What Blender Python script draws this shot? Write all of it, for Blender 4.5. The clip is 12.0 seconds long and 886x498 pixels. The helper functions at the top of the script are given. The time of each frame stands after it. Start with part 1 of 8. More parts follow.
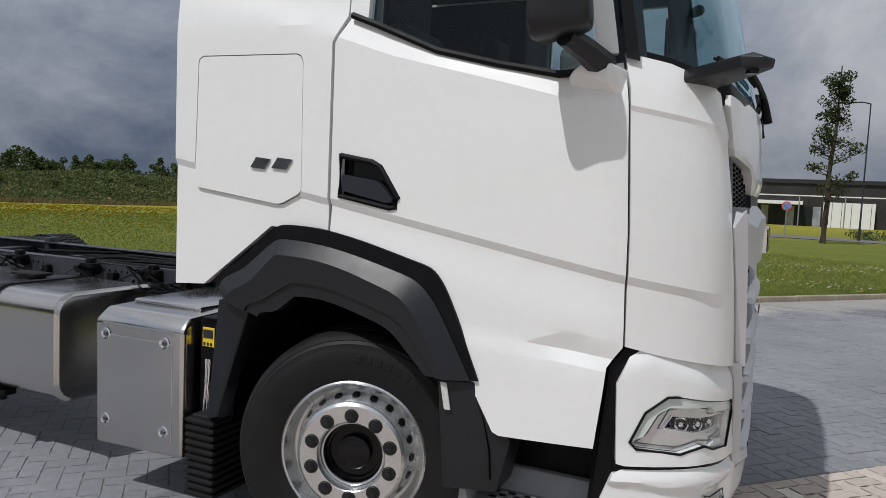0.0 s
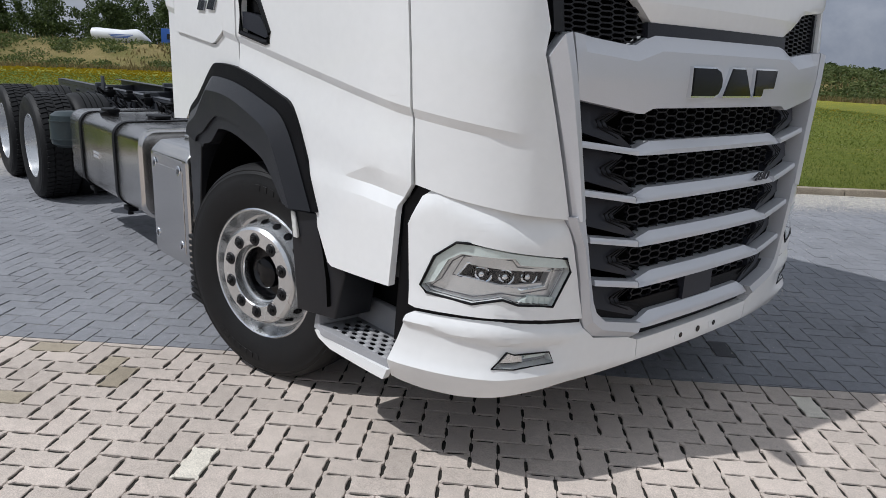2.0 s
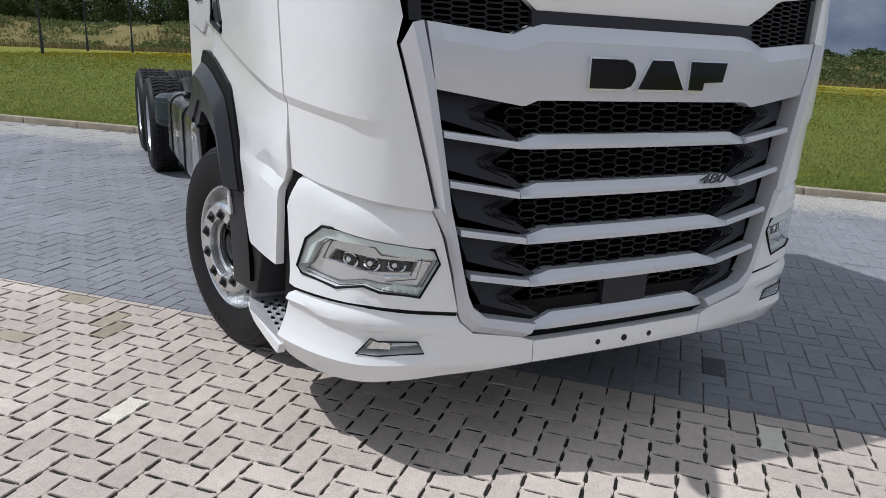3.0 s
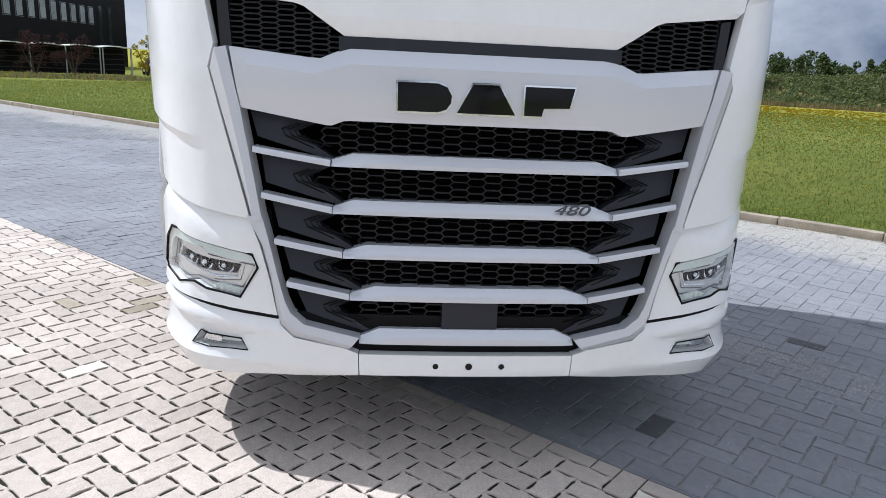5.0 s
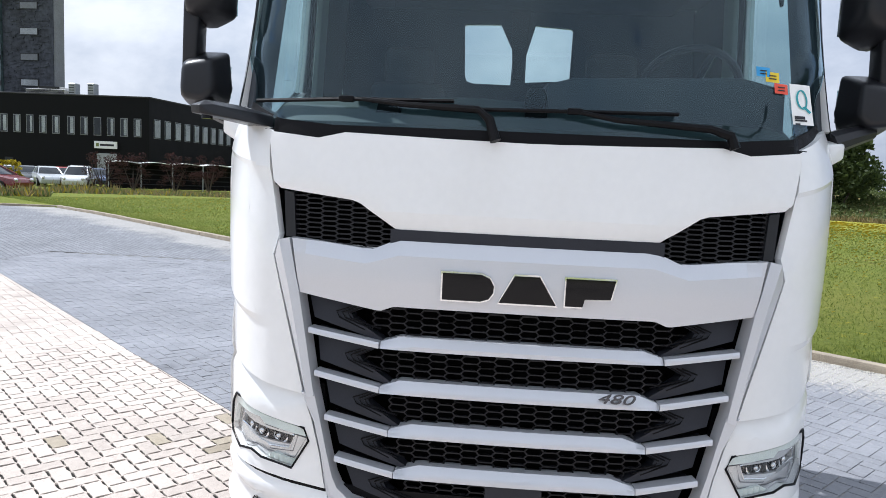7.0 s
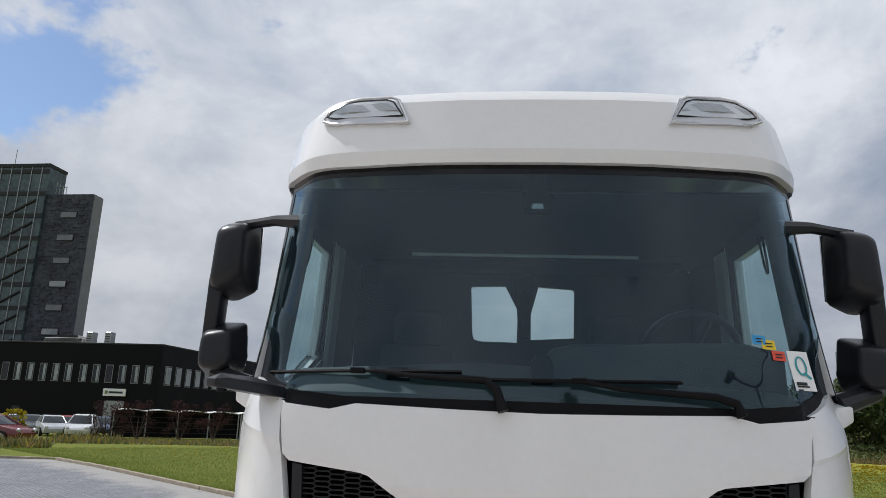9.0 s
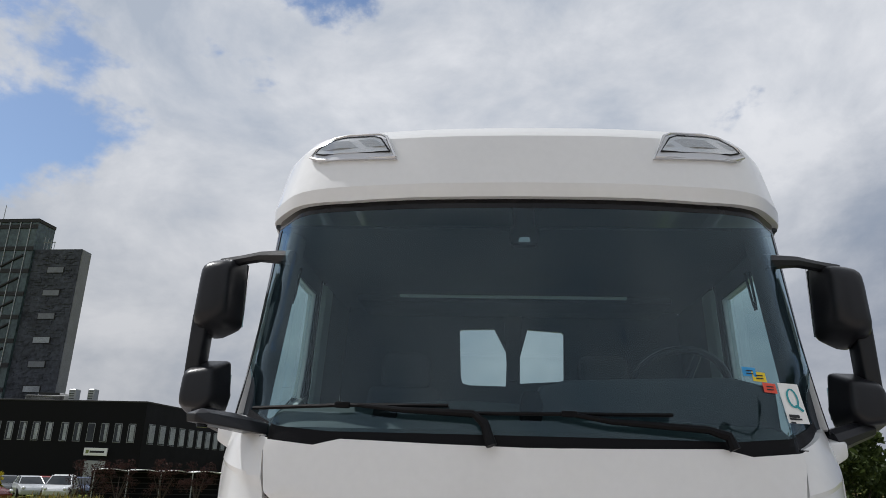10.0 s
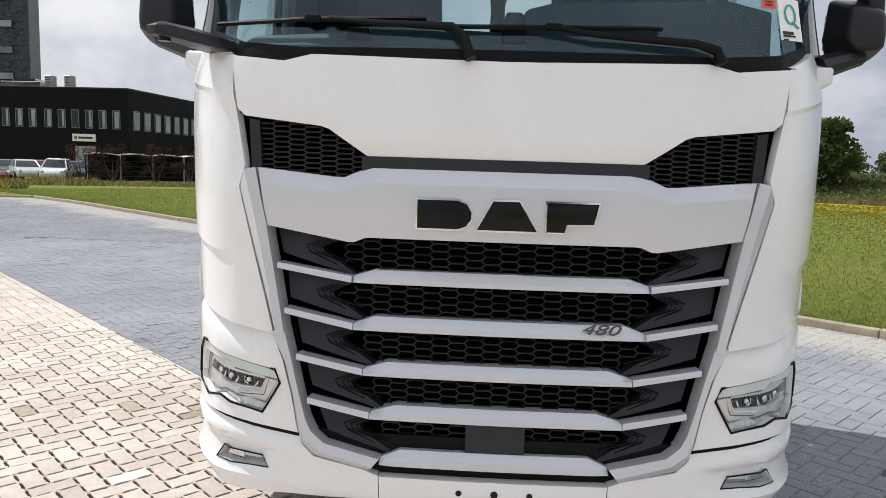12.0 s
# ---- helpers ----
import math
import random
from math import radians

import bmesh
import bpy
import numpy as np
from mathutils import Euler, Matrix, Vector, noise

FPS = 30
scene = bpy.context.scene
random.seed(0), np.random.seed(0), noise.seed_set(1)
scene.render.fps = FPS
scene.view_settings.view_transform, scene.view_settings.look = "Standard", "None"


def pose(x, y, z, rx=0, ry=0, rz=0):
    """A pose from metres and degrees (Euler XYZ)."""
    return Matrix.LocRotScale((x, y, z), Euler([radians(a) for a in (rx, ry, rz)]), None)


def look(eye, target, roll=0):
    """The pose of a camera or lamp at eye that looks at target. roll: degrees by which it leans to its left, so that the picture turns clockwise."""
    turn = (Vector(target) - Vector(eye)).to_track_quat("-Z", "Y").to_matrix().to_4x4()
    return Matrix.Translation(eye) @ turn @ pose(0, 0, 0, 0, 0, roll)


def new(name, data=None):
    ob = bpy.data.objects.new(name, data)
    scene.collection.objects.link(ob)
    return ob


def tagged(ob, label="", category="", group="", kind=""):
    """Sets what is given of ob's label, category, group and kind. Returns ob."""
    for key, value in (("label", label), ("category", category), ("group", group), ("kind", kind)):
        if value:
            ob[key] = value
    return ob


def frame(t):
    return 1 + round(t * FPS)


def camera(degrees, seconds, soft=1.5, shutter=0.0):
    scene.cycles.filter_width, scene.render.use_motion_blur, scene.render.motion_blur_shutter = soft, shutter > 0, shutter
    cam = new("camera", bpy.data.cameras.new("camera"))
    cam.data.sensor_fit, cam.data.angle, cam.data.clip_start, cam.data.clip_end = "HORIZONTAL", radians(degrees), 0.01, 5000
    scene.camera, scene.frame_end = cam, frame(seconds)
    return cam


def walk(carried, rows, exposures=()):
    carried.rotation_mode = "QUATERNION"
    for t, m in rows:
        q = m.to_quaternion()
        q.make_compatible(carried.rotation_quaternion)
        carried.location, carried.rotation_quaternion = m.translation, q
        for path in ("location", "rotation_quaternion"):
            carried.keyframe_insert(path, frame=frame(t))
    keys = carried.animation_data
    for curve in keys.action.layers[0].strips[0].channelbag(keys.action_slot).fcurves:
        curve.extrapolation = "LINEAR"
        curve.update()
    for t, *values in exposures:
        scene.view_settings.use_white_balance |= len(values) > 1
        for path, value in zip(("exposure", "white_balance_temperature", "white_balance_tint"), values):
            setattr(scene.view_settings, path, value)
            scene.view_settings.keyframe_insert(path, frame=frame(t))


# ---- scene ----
cam = camera(64.1, 12.0, 0.8)
PATH = [
    (0, (1.479, -3.641, 1.567), (0.643, -1.830, 1.413), 2.60),
    (0.5, (1.916, -3.500, 1.538), (0.878, -1.813, 1.265), 2.40),
    (1, (2.252, -3.291, 1.469), (1.059, -1.733, 1.083), 2.37),
    (1.5, (2.534, -2.931, 1.466), (1.202, -1.521, 0.978), 2.47),
    (2, (2.854, -2.597, 1.474), (1.386, -1.342, 0.954), 2.50),
    (2.5, (3.095, -2.195, 1.484), (1.494, -1.130, 0.934), 2.73),
    (3, (3.409, -1.784, 1.512), (1.695, -0.921, 0.947), 2.83),
    (3.2, (3.534, -1.657, 1.511), (1.774, -0.876, 0.968), 2.9),
    (4.8, (3.911, -0.451, 1.527), (1.990, -0.242, 1.012), 2.74),
    (5, (3.907, -0.364, 1.546), (1.983, -0.166, 1.038), 2.79),
    (5.5, (3.913, -0.249, 1.661), (1.984, -0.074, 1.163), 2.93),
    (6, (3.893, -0.176, 1.707), (1.956, -0.139, 1.213), 2.97),
    (6.5, (3.913, -0.163, 1.771), (1.957, -0.226, 1.356), 2.83),
    (7, (3.952, -0.151, 1.832), (1.967, -0.266, 1.617), 2.65),
    (7.5, (3.975, -0.151, 1.855), (1.981, -0.304, 1.845), 2.62),
    (7.7, (3.989, -0.157, 1.864), (1.995, -0.309, 1.924), 2.55),
    (9.3, (4.021, -0.145, 1.934), (2.100, -0.308, 2.467), 2.00),
    (9.5, (4.018, -0.147, 1.924), (2.109, -0.303, 2.499), 1.94),
    (10, (3.981, -0.134, 1.848), (2.081, -0.272, 2.456), 1.77),
    (10.5, (3.950, -0.124, 1.780), (2.019, -0.222, 2.289), 1.54),
    (11, (3.910, -0.120, 1.719), (1.929, -0.209, 1.973), 1.95),
    (11.5, (3.866, -0.117, 1.656), (1.868, -0.197, 1.658), 1.74),
    (12, (3.848, -0.113, 1.600), (1.863, -0.186, 1.361), 1.85),
]
EXPOSURES = [(0, -0.32, 6230, 10), (1.5, -0.17, 6100, 10), (2.5, -0.13, 5950, 10), (3.2, -0.03, 5900, 10), (4.8, 0.45, 5800, 10), (5.5, 0.55, 5800, 10), (6.5, 0.72, 5850, 10), (7.0, 0.73, 5850, 10), (7.7, 0.6, 5900, 10), (9.3, 0.01, 6200, 10), (10.5, -0.02, 6300, 10), (11.0, 0.06, 6350, 10), (11.5, 0.24, 6300, 10), (12, 0.51, 6350, 10)]
walk(cam, [(t, look(eye, target, roll)) for t, eye, target, roll in PATH], EXPOSURES)

# ---- light ----
SUN_TO = Vector((-0.235, -0.64, 1.0)).normalized()
sun = new("sun", bpy.data.lights.new("sun", "SUN"))
sun.data.energy, sun.data.angle, sun.data.color = 3.42, radians(0.6), (1.0, 0.965, 0.92)
sun.matrix_world = SUN_TO.to_track_quat("Z", "Y").to_matrix().to_4x4()

world = bpy.data.worlds.new("world")
scene.world = world
world.use_nodes = True


def nodes_of(tree):
    """Short maker of nodes: N(kind, {input: value or socket}, **settings)."""
    def N(kind, ins=None, **sets):
        n = tree.nodes.new(kind)
        for k, v in sets.items():
            setattr(n, k, v)
        for k, v in (ins or {}).items():
            if isinstance(v, bpy.types.NodeSocket):
                tree.links.new(v, n.inputs[k])
            else:
                n.inputs[k].default_value = v
        return n
    return N


def mixc(N, fac, a, b, blend="MIX"):
    n = N("ShaderNodeMix", data_type="RGBA", blend_type=blend)
    tree = n.id_data
    for i, v in ((0, fac), (6, a), (7, b)):
        if isinstance(v, bpy.types.NodeSocket):
            tree.links.new(v, n.inputs[i])
        else:
            n.inputs[i].default_value = v if i == 0 else (*v[:3], 1)
    return n.outputs[2]


def make_sky():
    t = world.node_tree
    t.nodes.clear()
    N = nodes_of(t)
    sky = N("ShaderNodeTexSky", sky_type="NISHITA", sun_disc=False, sun_elevation=math.asin(SUN_TO.z), sun_rotation=math.atan2(SUN_TO.x, SUN_TO.y), air_density=1.0, dust_density=0.6, ozone_density=1.5)
    co = N("ShaderNodeTexCoord")
    flat = N("ShaderNodeMapping", {"Vector": co.outputs["Generated"], "Location": (CLOUD_SEED, 0, 0), "Scale": (1, 1, 1.5)})
    big = N("ShaderNodeTexNoise", {"Vector": flat.outputs[0], "Scale": 2.7, "Detail": 10.0, "Roughness": 0.56, "Distortion": 0.15})
    field = big.outputs["Fac"]
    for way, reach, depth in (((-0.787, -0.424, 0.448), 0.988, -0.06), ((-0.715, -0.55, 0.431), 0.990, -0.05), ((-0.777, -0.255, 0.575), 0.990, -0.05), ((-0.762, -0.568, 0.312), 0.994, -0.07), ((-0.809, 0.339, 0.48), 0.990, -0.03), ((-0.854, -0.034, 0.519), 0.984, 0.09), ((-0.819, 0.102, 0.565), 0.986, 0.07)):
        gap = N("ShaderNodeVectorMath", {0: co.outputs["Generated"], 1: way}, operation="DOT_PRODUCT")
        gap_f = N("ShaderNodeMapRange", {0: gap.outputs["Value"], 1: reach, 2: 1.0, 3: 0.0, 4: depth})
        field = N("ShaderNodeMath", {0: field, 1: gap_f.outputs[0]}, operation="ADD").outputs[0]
    axis = N("ShaderNodeSeparateXYZ", {0: co.outputs["Generated"]})
    thick = N("ShaderNodeMapRange", {0: axis.outputs[2], 1: 0.10, 2: 0.38, 3: 0.13, 4: 0.0})
    front = N("ShaderNodeMapRange", {0: axis.outputs[0], 1: 0.05, 2: 0.5, 3: 0.0, 4: 0.10})
    for extra in (thick, front):
        field = N("ShaderNodeMath", {0: field, 1: extra.outputs[0]}, operation="ADD").outputs[0]
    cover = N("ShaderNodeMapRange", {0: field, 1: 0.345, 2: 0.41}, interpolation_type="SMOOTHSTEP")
    shade = N("ShaderNodeTexNoise", {"Vector": flat.outputs[0], "Scale": 3.6, "Detail": 12.0, "Roughness": 0.60, "Distortion": 0.25})
    ramp = N("ShaderNodeValToRGB", {0: shade.outputs["Fac"]})
    e = ramp.color_ramp.elements
    e[0].position, e[0].color = 0.34, (0.50, 0.55, 0.63, 1)
    e[1].position, e[1].color = 0.66, (0.90, 0.90, 0.915, 1)
    e.new(0.50).color = (0.70, 0.72, 0.76, 1)
    bank = N("ShaderNodeVectorMath", {0: co.outputs["Generated"], 1: (-0.51, 0.82, -0.25)}, operation="DOT_PRODUCT")
    bank_f = N("ShaderNodeMapRange", {0: bank.outputs["Value"], 1: 0.59, 2: 0.91}, interpolation_type="SMOOTHSTEP")
    low = N("ShaderNodeValToRGB", {0: shade.outputs["Fac"]})
    q = low.color_ramp.elements
    q[0].position, q[0].color = 0.40, (0.20, 0.25, 0.35, 1)
    q[1].position, q[1].color = 0.66, (0.56, 0.59, 0.66, 1)
    dim = N("ShaderNodeMapRange", {0: axis.outputs[2], 1: 0.03, 2: 0.30, 3: 0.66, 4: 1.0})
    dim3 = N("ShaderNodeCombineXYZ", {0: dim.outputs[0], 1: dim.outputs[0], 2: dim.outputs[0]})
    deep = mixc(N, 1.0, low.outputs[0], dim3.outputs[0], "MULTIPLY")
    haze = N("ShaderNodeMapRange", {0: axis.outputs[2], 1: 0.06, 2: 0.45, 3: 0.70, 4: 1.0})
    haze3 = N("ShaderNodeCombineXYZ", {0: haze.outputs[0], 1: haze.outputs[0], 2: haze.outputs[0]})
    soft = mixc(N, 1.0, ramp.outputs[0], haze3.outputs[0], "MULTIPLY")
    grey = mixc(N, bank_f.outputs[0], soft, deep)
    skyc = mixc(N, 1.0, sky.outputs[0], (SKY_K, SKY_K, SKY_K), "MULTIPLY")
    over = N("ShaderNodeMath", {0: cover.outputs[0], 1: bank_f.outputs[0]}, operation="MAXIMUM")
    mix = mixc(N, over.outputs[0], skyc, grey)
    bg = N("ShaderNodeBackground", {"Color": mix, "Strength": 0.87})
    N("ShaderNodeOutputWorld", {"Surface": bg.outputs[0]})


CLOUD_SEED, SKY_K = 3.7, 0.125
make_sky()


# ---- materials ----
def material(name, colour, rough=0.5, metal=0.0, vary=0.08, scale=6.0, bump=0.0, fine=60.0, coat=0.0, spec=0.5, second=None, hue=None):
    """A surface with grain at two scales: colour drifts by `vary`, roughness too, and `bump` gives relief."""
    m = bpy.data.materials.new(name)
    m.use_nodes = True
    t = m.node_tree
    t.nodes.clear()
    N = nodes_of(t)
    co = N("ShaderNodeTexCoord")
    a = N("ShaderNodeTexNoise", {"Vector": co.outputs["Object"], "Scale": scale, "Detail": 5.0})
    b = N("ShaderNodeTexNoise", {"Vector": co.outputs["Object"], "Scale": fine, "Detail": 3.0})
    f = N("ShaderNodeMath", {0: a.outputs["Fac"], 1: b.outputs["Fac"]}, operation="ADD")
    g = N("ShaderNodeMapRange", {0: f.outputs[0], 1: 0.7, 2: 1.3, 3: 0.0, 4: 1.0})
    dark = tuple(c * (1 - vary) for c in colour) if second is None else second
    light = tuple(min(1, c * (1 + vary)) for c in colour)
    c = mixc(N, g.outputs[0], dark, light)
    r = N("ShaderNodeMapRange", {0: a.outputs["Fac"], 1: 0.3, 2: 0.7, 3: max(0.02, rough - 0.06), 4: min(1, rough + 0.06)})
    p = N("ShaderNodeBsdfPrincipled", {"Base Color": c, "Roughness": r.outputs[0], "Metallic": metal, "Coat Weight": coat, "Coat Roughness": 0.05, "Specular IOR Level": spec if max(colour) > 0.035 or spec != 0.5 else 0.25})
    if bump:
        bp = N("ShaderNodeBump", {"Height": f.outputs[0], "Strength": bump, "Distance": 0.01})
        t.links.new(bp.outputs[0], p.inputs["Normal"])
    N("ShaderNodeOutputMaterial", {"Surface": p.outputs[0]})
    return m


def glass_material(name, tint, rough=0.0, shine=(1, 1, 1), base=0.045):
    """Thin tinted pane: straight-through transmission and a clear reflection."""
    m = bpy.data.materials.new(name)
    m.use_nodes = True
    t = m.node_tree
    t.nodes.clear()
    N = nodes_of(t)
    tr = N("ShaderNodeBsdfTransparent", {"Color": (*tint, 1)})
    gl = N("ShaderNodeBsdfGlossy", {"Roughness": rough, "Color": (*shine, 1)})
    lw = N("ShaderNodeLayerWeight", {"Blend": 0.5})
    pw = N("ShaderNodeMath", {0: lw.outputs["Facing"], 1: 4.5}, operation="POWER")
    fr = N("ShaderNodeMath", {0: pw.outputs[0], 1: 0.90, 2: base}, operation="MULTIPLY_ADD")
    mx = N("ShaderNodeMixShader", {0: fr.outputs[0], 1: tr.outputs[0], 2: gl.outputs[0]})
    N("ShaderNodeOutputMaterial", {"Surface": mx.outputs[0]})
    return m


WHITE = material("white_paint", (0.765, 0.77, 0.765), 0.34, 0, 0.02, 1.5, 0, 30, coat=0.7)
SILVER = material("silver_paint", (0.57, 0.58, 0.607), 0.36, 0.35, 0.02, 2.0, 0, 200)
MESHBLACK = material("grille_mesh_plastic", (0.014, 0.014, 0.016), 0.42, 0, 0.15, 8, 0, 200)
BLACK = material("black_plastic", (0.005, 0.005, 0.006), 0.45, 0, 0.3, 8, 0.15, 300, spec=0.12)
# near-black for the camera housing, and painted-in shade inside wheel house and grille
VOID = material("shade_and_housing_black", (0.003, 0.003, 0.003), 0.9, 0, 0.3, 8, 0, 100, spec=0.03)
GREY = material("dark_grey_plastic", (0.024, 0.0255, 0.033), 0.36, 0, 0.15, 6, 0.05, 250)
TRIM = material("grey_moulded_plastic", (0.0125, 0.013, 0.0158), 0.36, 0, 0.15, 6, 0.10, 420, spec=0.34)
NUT = material("dark_nut_steel", (0.030, 0.030, 0.032), 0.35, 0.5, 0.2, 20, 0, 200)
GLOSSBLACK = material("gloss_black", (0.005, 0.005, 0.006), 0.12, 0, 0.2, 6, 0, 100)
RUBBER = material("tyre_rubber", (0.0095, 0.0095, 0.010), 0.58, 0, 0.3, 9, 0.12, 160, spec=0.24)
ALU = material("brushed_aluminium", (0.59, 0.575, 0.56), 0.19, 1.0, 0.06, 3, 0.04, 90)
RIMPAINT = material("silver_rim_paint", (0.60, 0.61, 0.62), 0.25, 0.85, 0.06, 6, 0.02, 150)
STEEL = material("dark_steel", (0.10, 0.10, 0.11), 0.5, 0.6, 0.3, 12, 0.1, 150)
CHROME = material("chrome", (0.80, 0.81, 0.83), 0.10, 1.0, 0.02, 4, 0, 80)
BADGE = material("dark_chrome", (0.26, 0.27, 0.29), 0.22, 1.0, 0.05, 6, 0, 80)
CHASSIS = material("chassis_paint", (0.038, 0.041, 0.049), 0.40, 0.1, 0.3, 8, 0.1, 100)
WINDSCREEN = glass_material("windscreen_glass", (0.52, 0.67, 0.69), 0.0, (0.72, 0.90, 1.0), 0.052)
SIDEGLASS = glass_material("side_glass", (0.72, 0.82, 0.82), 0.0, (0.85, 0.93, 1.0), 0.028)
LENS = glass_material("lamp_lens", (0.93, 0.94, 0.94))
PALETRIM = material("pale_cab_trim", (0.30, 0.32, 0.31), 0.7, 0, 0.1, 5, 0.05, 200)
INTERIOR = material("cab_interior", (0.026, 0.033, 0.042), 0.7, 0, 0.2, 5, 0.1, 200)


# ---- mesh tools ----
def mesh_object(name, bm, mat, smooth=35):
    me = bpy.data.meshes.new(name)
    bm.to_mesh(me)
    bm.free()
    for m in (mat if isinstance(mat, (list, tuple)) else [mat]):
        me.materials.append(m)
    if smooth:
        me.shade_smooth()
        me.set_sharp_from_angle(angle=radians(smooth))
    return new(name, me)


def part(name, bm, mat, parent=None, label="", smooth=35):
    """One bmesh as one mesh object under a thing or a part."""
    ob = mesh_object(name, bm, mat, smooth)
    if parent:
        ob.parent = parent
        ob.matrix_parent_inverse = parent.matrix_world.inverted()
    return tagged(ob, label)


def thing(name, at, label, category, group="", kind=""):
    ob = new(name)
    ob.location = at
    ob.empty_display_size = 0.2
    bpy.context.view_layer.update()
    return tagged(ob, label, category, group, kind)


def box(bm, lo, hi, bevel=0.0, seg=2, m=None):
    r = bmesh.ops.create_cube(bm, size=1.0)
    c = [(a + b) / 2 for a, b in zip(lo, hi)]
    d = [b - a for a, b in zip(lo, hi)]
    for v in r["verts"]:
        v.co = Vector([c[i] + v.co[i] * d[i] for i in range(3)])
    vs = r["verts"]
    if bevel:
        es = list({e for v in vs for e in v.link_edges})
        vs = bmesh.ops.bevel(bm, geom=es, offset=bevel, segments=seg, affect="EDGES", profile=0.5)["verts"]
    if m is not None:
        bmesh.ops.transform(bm, matrix=m, verts=list({v for v in vs}))
    return vs


def rod(bm, a, b, r, n=10, r2=None):
    a, b = Vector(a), Vector(b)
    d = b - a
    m = Matrix.Translation((a + b) / 2) @ d.to_track_quat("Z", "Y").to_matrix().to_4x4()
    return bmesh.ops.create_cone(bm, cap_ends=True, segments=n, radius1=r, radius2=r if r2 is None else r2, depth=d.length, matrix=m)["verts"]


def lathe(bm, profile, n=64, m=None, closed=False):
    """Turn a profile of (radius, height) round the z axis."""
    rings = []
    for r, h in profile:
        rings.append([bm.verts.new((r * math.cos(2 * math.pi * k / n), r * math.sin(2 * math.pi * k / n), h)) for k in range(n)])
    pairs = list(zip(rings, rings[1:])) + ([(rings[-1], rings[0])] if closed else [])
    for a, b in pairs:
        for k in range(n):
            bm.faces.new((a[k], a[(k + 1) % n], b[(k + 1) % n], b[k]))
    if m is not None:
        bmesh.ops.transform(bm, matrix=m, verts=[v for r in rings for v in r])
    return rings


def prism(bm, pts, depth, m=None, bevel=0.0):
    """A flat outline in x, y drawn out along z by depth."""
    f = bm.faces.new([bm.verts.new((x, y, 0)) for x, y in pts])
    ext = bmesh.ops.extrude_face_region(bm, geom=[f])
    top = [v for v in ext["geom"] if isinstance(v, bmesh.types.BMVert)]
    for v in top:
        v.co.z += depth
    vs = list(f.verts) + top
    bmesh.ops.recalc_face_normals(bm, faces=list({q for v in vs for q in v.link_faces}))
    if bevel:
        es = [e for v in top for e in v.link_edges if all(w in top for w in e.verts)]
        r = bmesh.ops.bevel(bm, geom=list(set(es)), offset=bevel, segments=2, affect="EDGES", profile=0.5)
        vs = list({v for v in vs if v.is_valid} | set(r["verts"]))
    if m is not None:
        bmesh.ops.transform(bm, matrix=m, verts=vs)
    return vs


def sweep(bm, pts, r, n=8):
    """A round bar along a line of points."""
    pts = [Vector(p) for p in pts]
    rings = []
    for i, p in enumerate(pts):
        d = (pts[min(i + 1, len(pts) - 1)] - pts[max(i - 1, 0)]).normalized()
        q = d.to_track_quat("Z", "Y")
        rr = r[i] if isinstance(r, (list, tuple)) else r
        rings.append([bm.verts.new(p + q @ Vector((rr * math.cos(2 * math.pi * k / n), rr * math.sin(2 * math.pi * k / n), 0))) for k in range(n)])
    for a, b in zip(rings, rings[1:]):
        for k in range(n):
            bm.faces.new((a[k], a[(k + 1) % n], b[(k + 1) % n], b[k]))
    bm.faces.new(rings[0][::-1])
    bm.faces.new(rings[-1])


# ---- the cab's skin: plan outline, drawn up with lean ----
# x runs to the truck's front, y to its own left, the front axle stands at x = 0
HALF = [(1.43, 0), (1.427, 0.2), (1.42, 0.4), (1.402, 0.6), (1.380, 0.77), (1.360, 0.885), (1.308, 1.012), (1.208, 1.103), (1.07, 1.174), (0.95, 1.210), (0.5, 1.232), (-0.12, 1.243), (-0.95, 1.245), (-1.2, 1.245)]


def smooth_line(pts, n=24):
    p = [np.array(q, float) for q in pts]
    out = []
    for i in range(len(p) - 1):
        a, b, c, d = p[max(i - 1, 0)], p[i], p[i + 1], p[min(i + 2, len(p) - 1)]
        if i == 0:
            a = np.array((p[1][0], -p[1][1]))
        for k in range(n):
            t = k / n
            tb, tc = (c - a) / (np.linalg.norm(c - a) + 1e-9) * np.linalg.norm(c - b), (d - b) / (np.linalg.norm(d - b) + 1e-9) * np.linalg.norm(c - b)
            out.append((2 * t**3 - 3 * t**2 + 1) * b + (t**3 - 2 * t**2 + t) * tb + (-2 * t**3 + 3 * t**2) * c + (t**3 - t**2) * tc)
    out.append(p[-1])
    return np.array(out)


LINE = smooth_line(HALF)
ARC = np.concatenate([[0], np.cumsum(np.linalg.norm(np.diff(LINE, axis=0), axis=1))])
TAN = np.gradient(LINE, axis=0)
NRM = np.stack([TAN[:, 1], -TAN[:, 0]], 1)
NRM /= np.linalg.norm(NRM, axis=1)[:, None]
LEAN_Z, LEAN_X = (0.3, 0.9, 1.45, 1.93, 2.92, 3.0, 3.252, 3.312, 3.342, 3.362), (0.0, 0.0, -0.01, -0.042, -0.265, -0.27, -0.32, -0.37, -0.45, -0.60)
WIDE_Z, WIDE_K = (0.3, 0.9, 1.1, 1.3, 1.5, 1.75, 2.0, 2.15, 2.4, 2.92, 3.0, 3.252, 3.312, 3.342, 3.362), (1.0, 1.0, 1.004, 1.011, 1.018, 1.024, 1.022, 1.005, 0.985, 0.962, 0.960, 0.92, 0.895, 0.86, 0.78)


def sy(y):
    """Way along the outline at a place across the front."""
    return math.copysign(float(np.interp(abs(y), LINE[:, 1], ARC)), y)


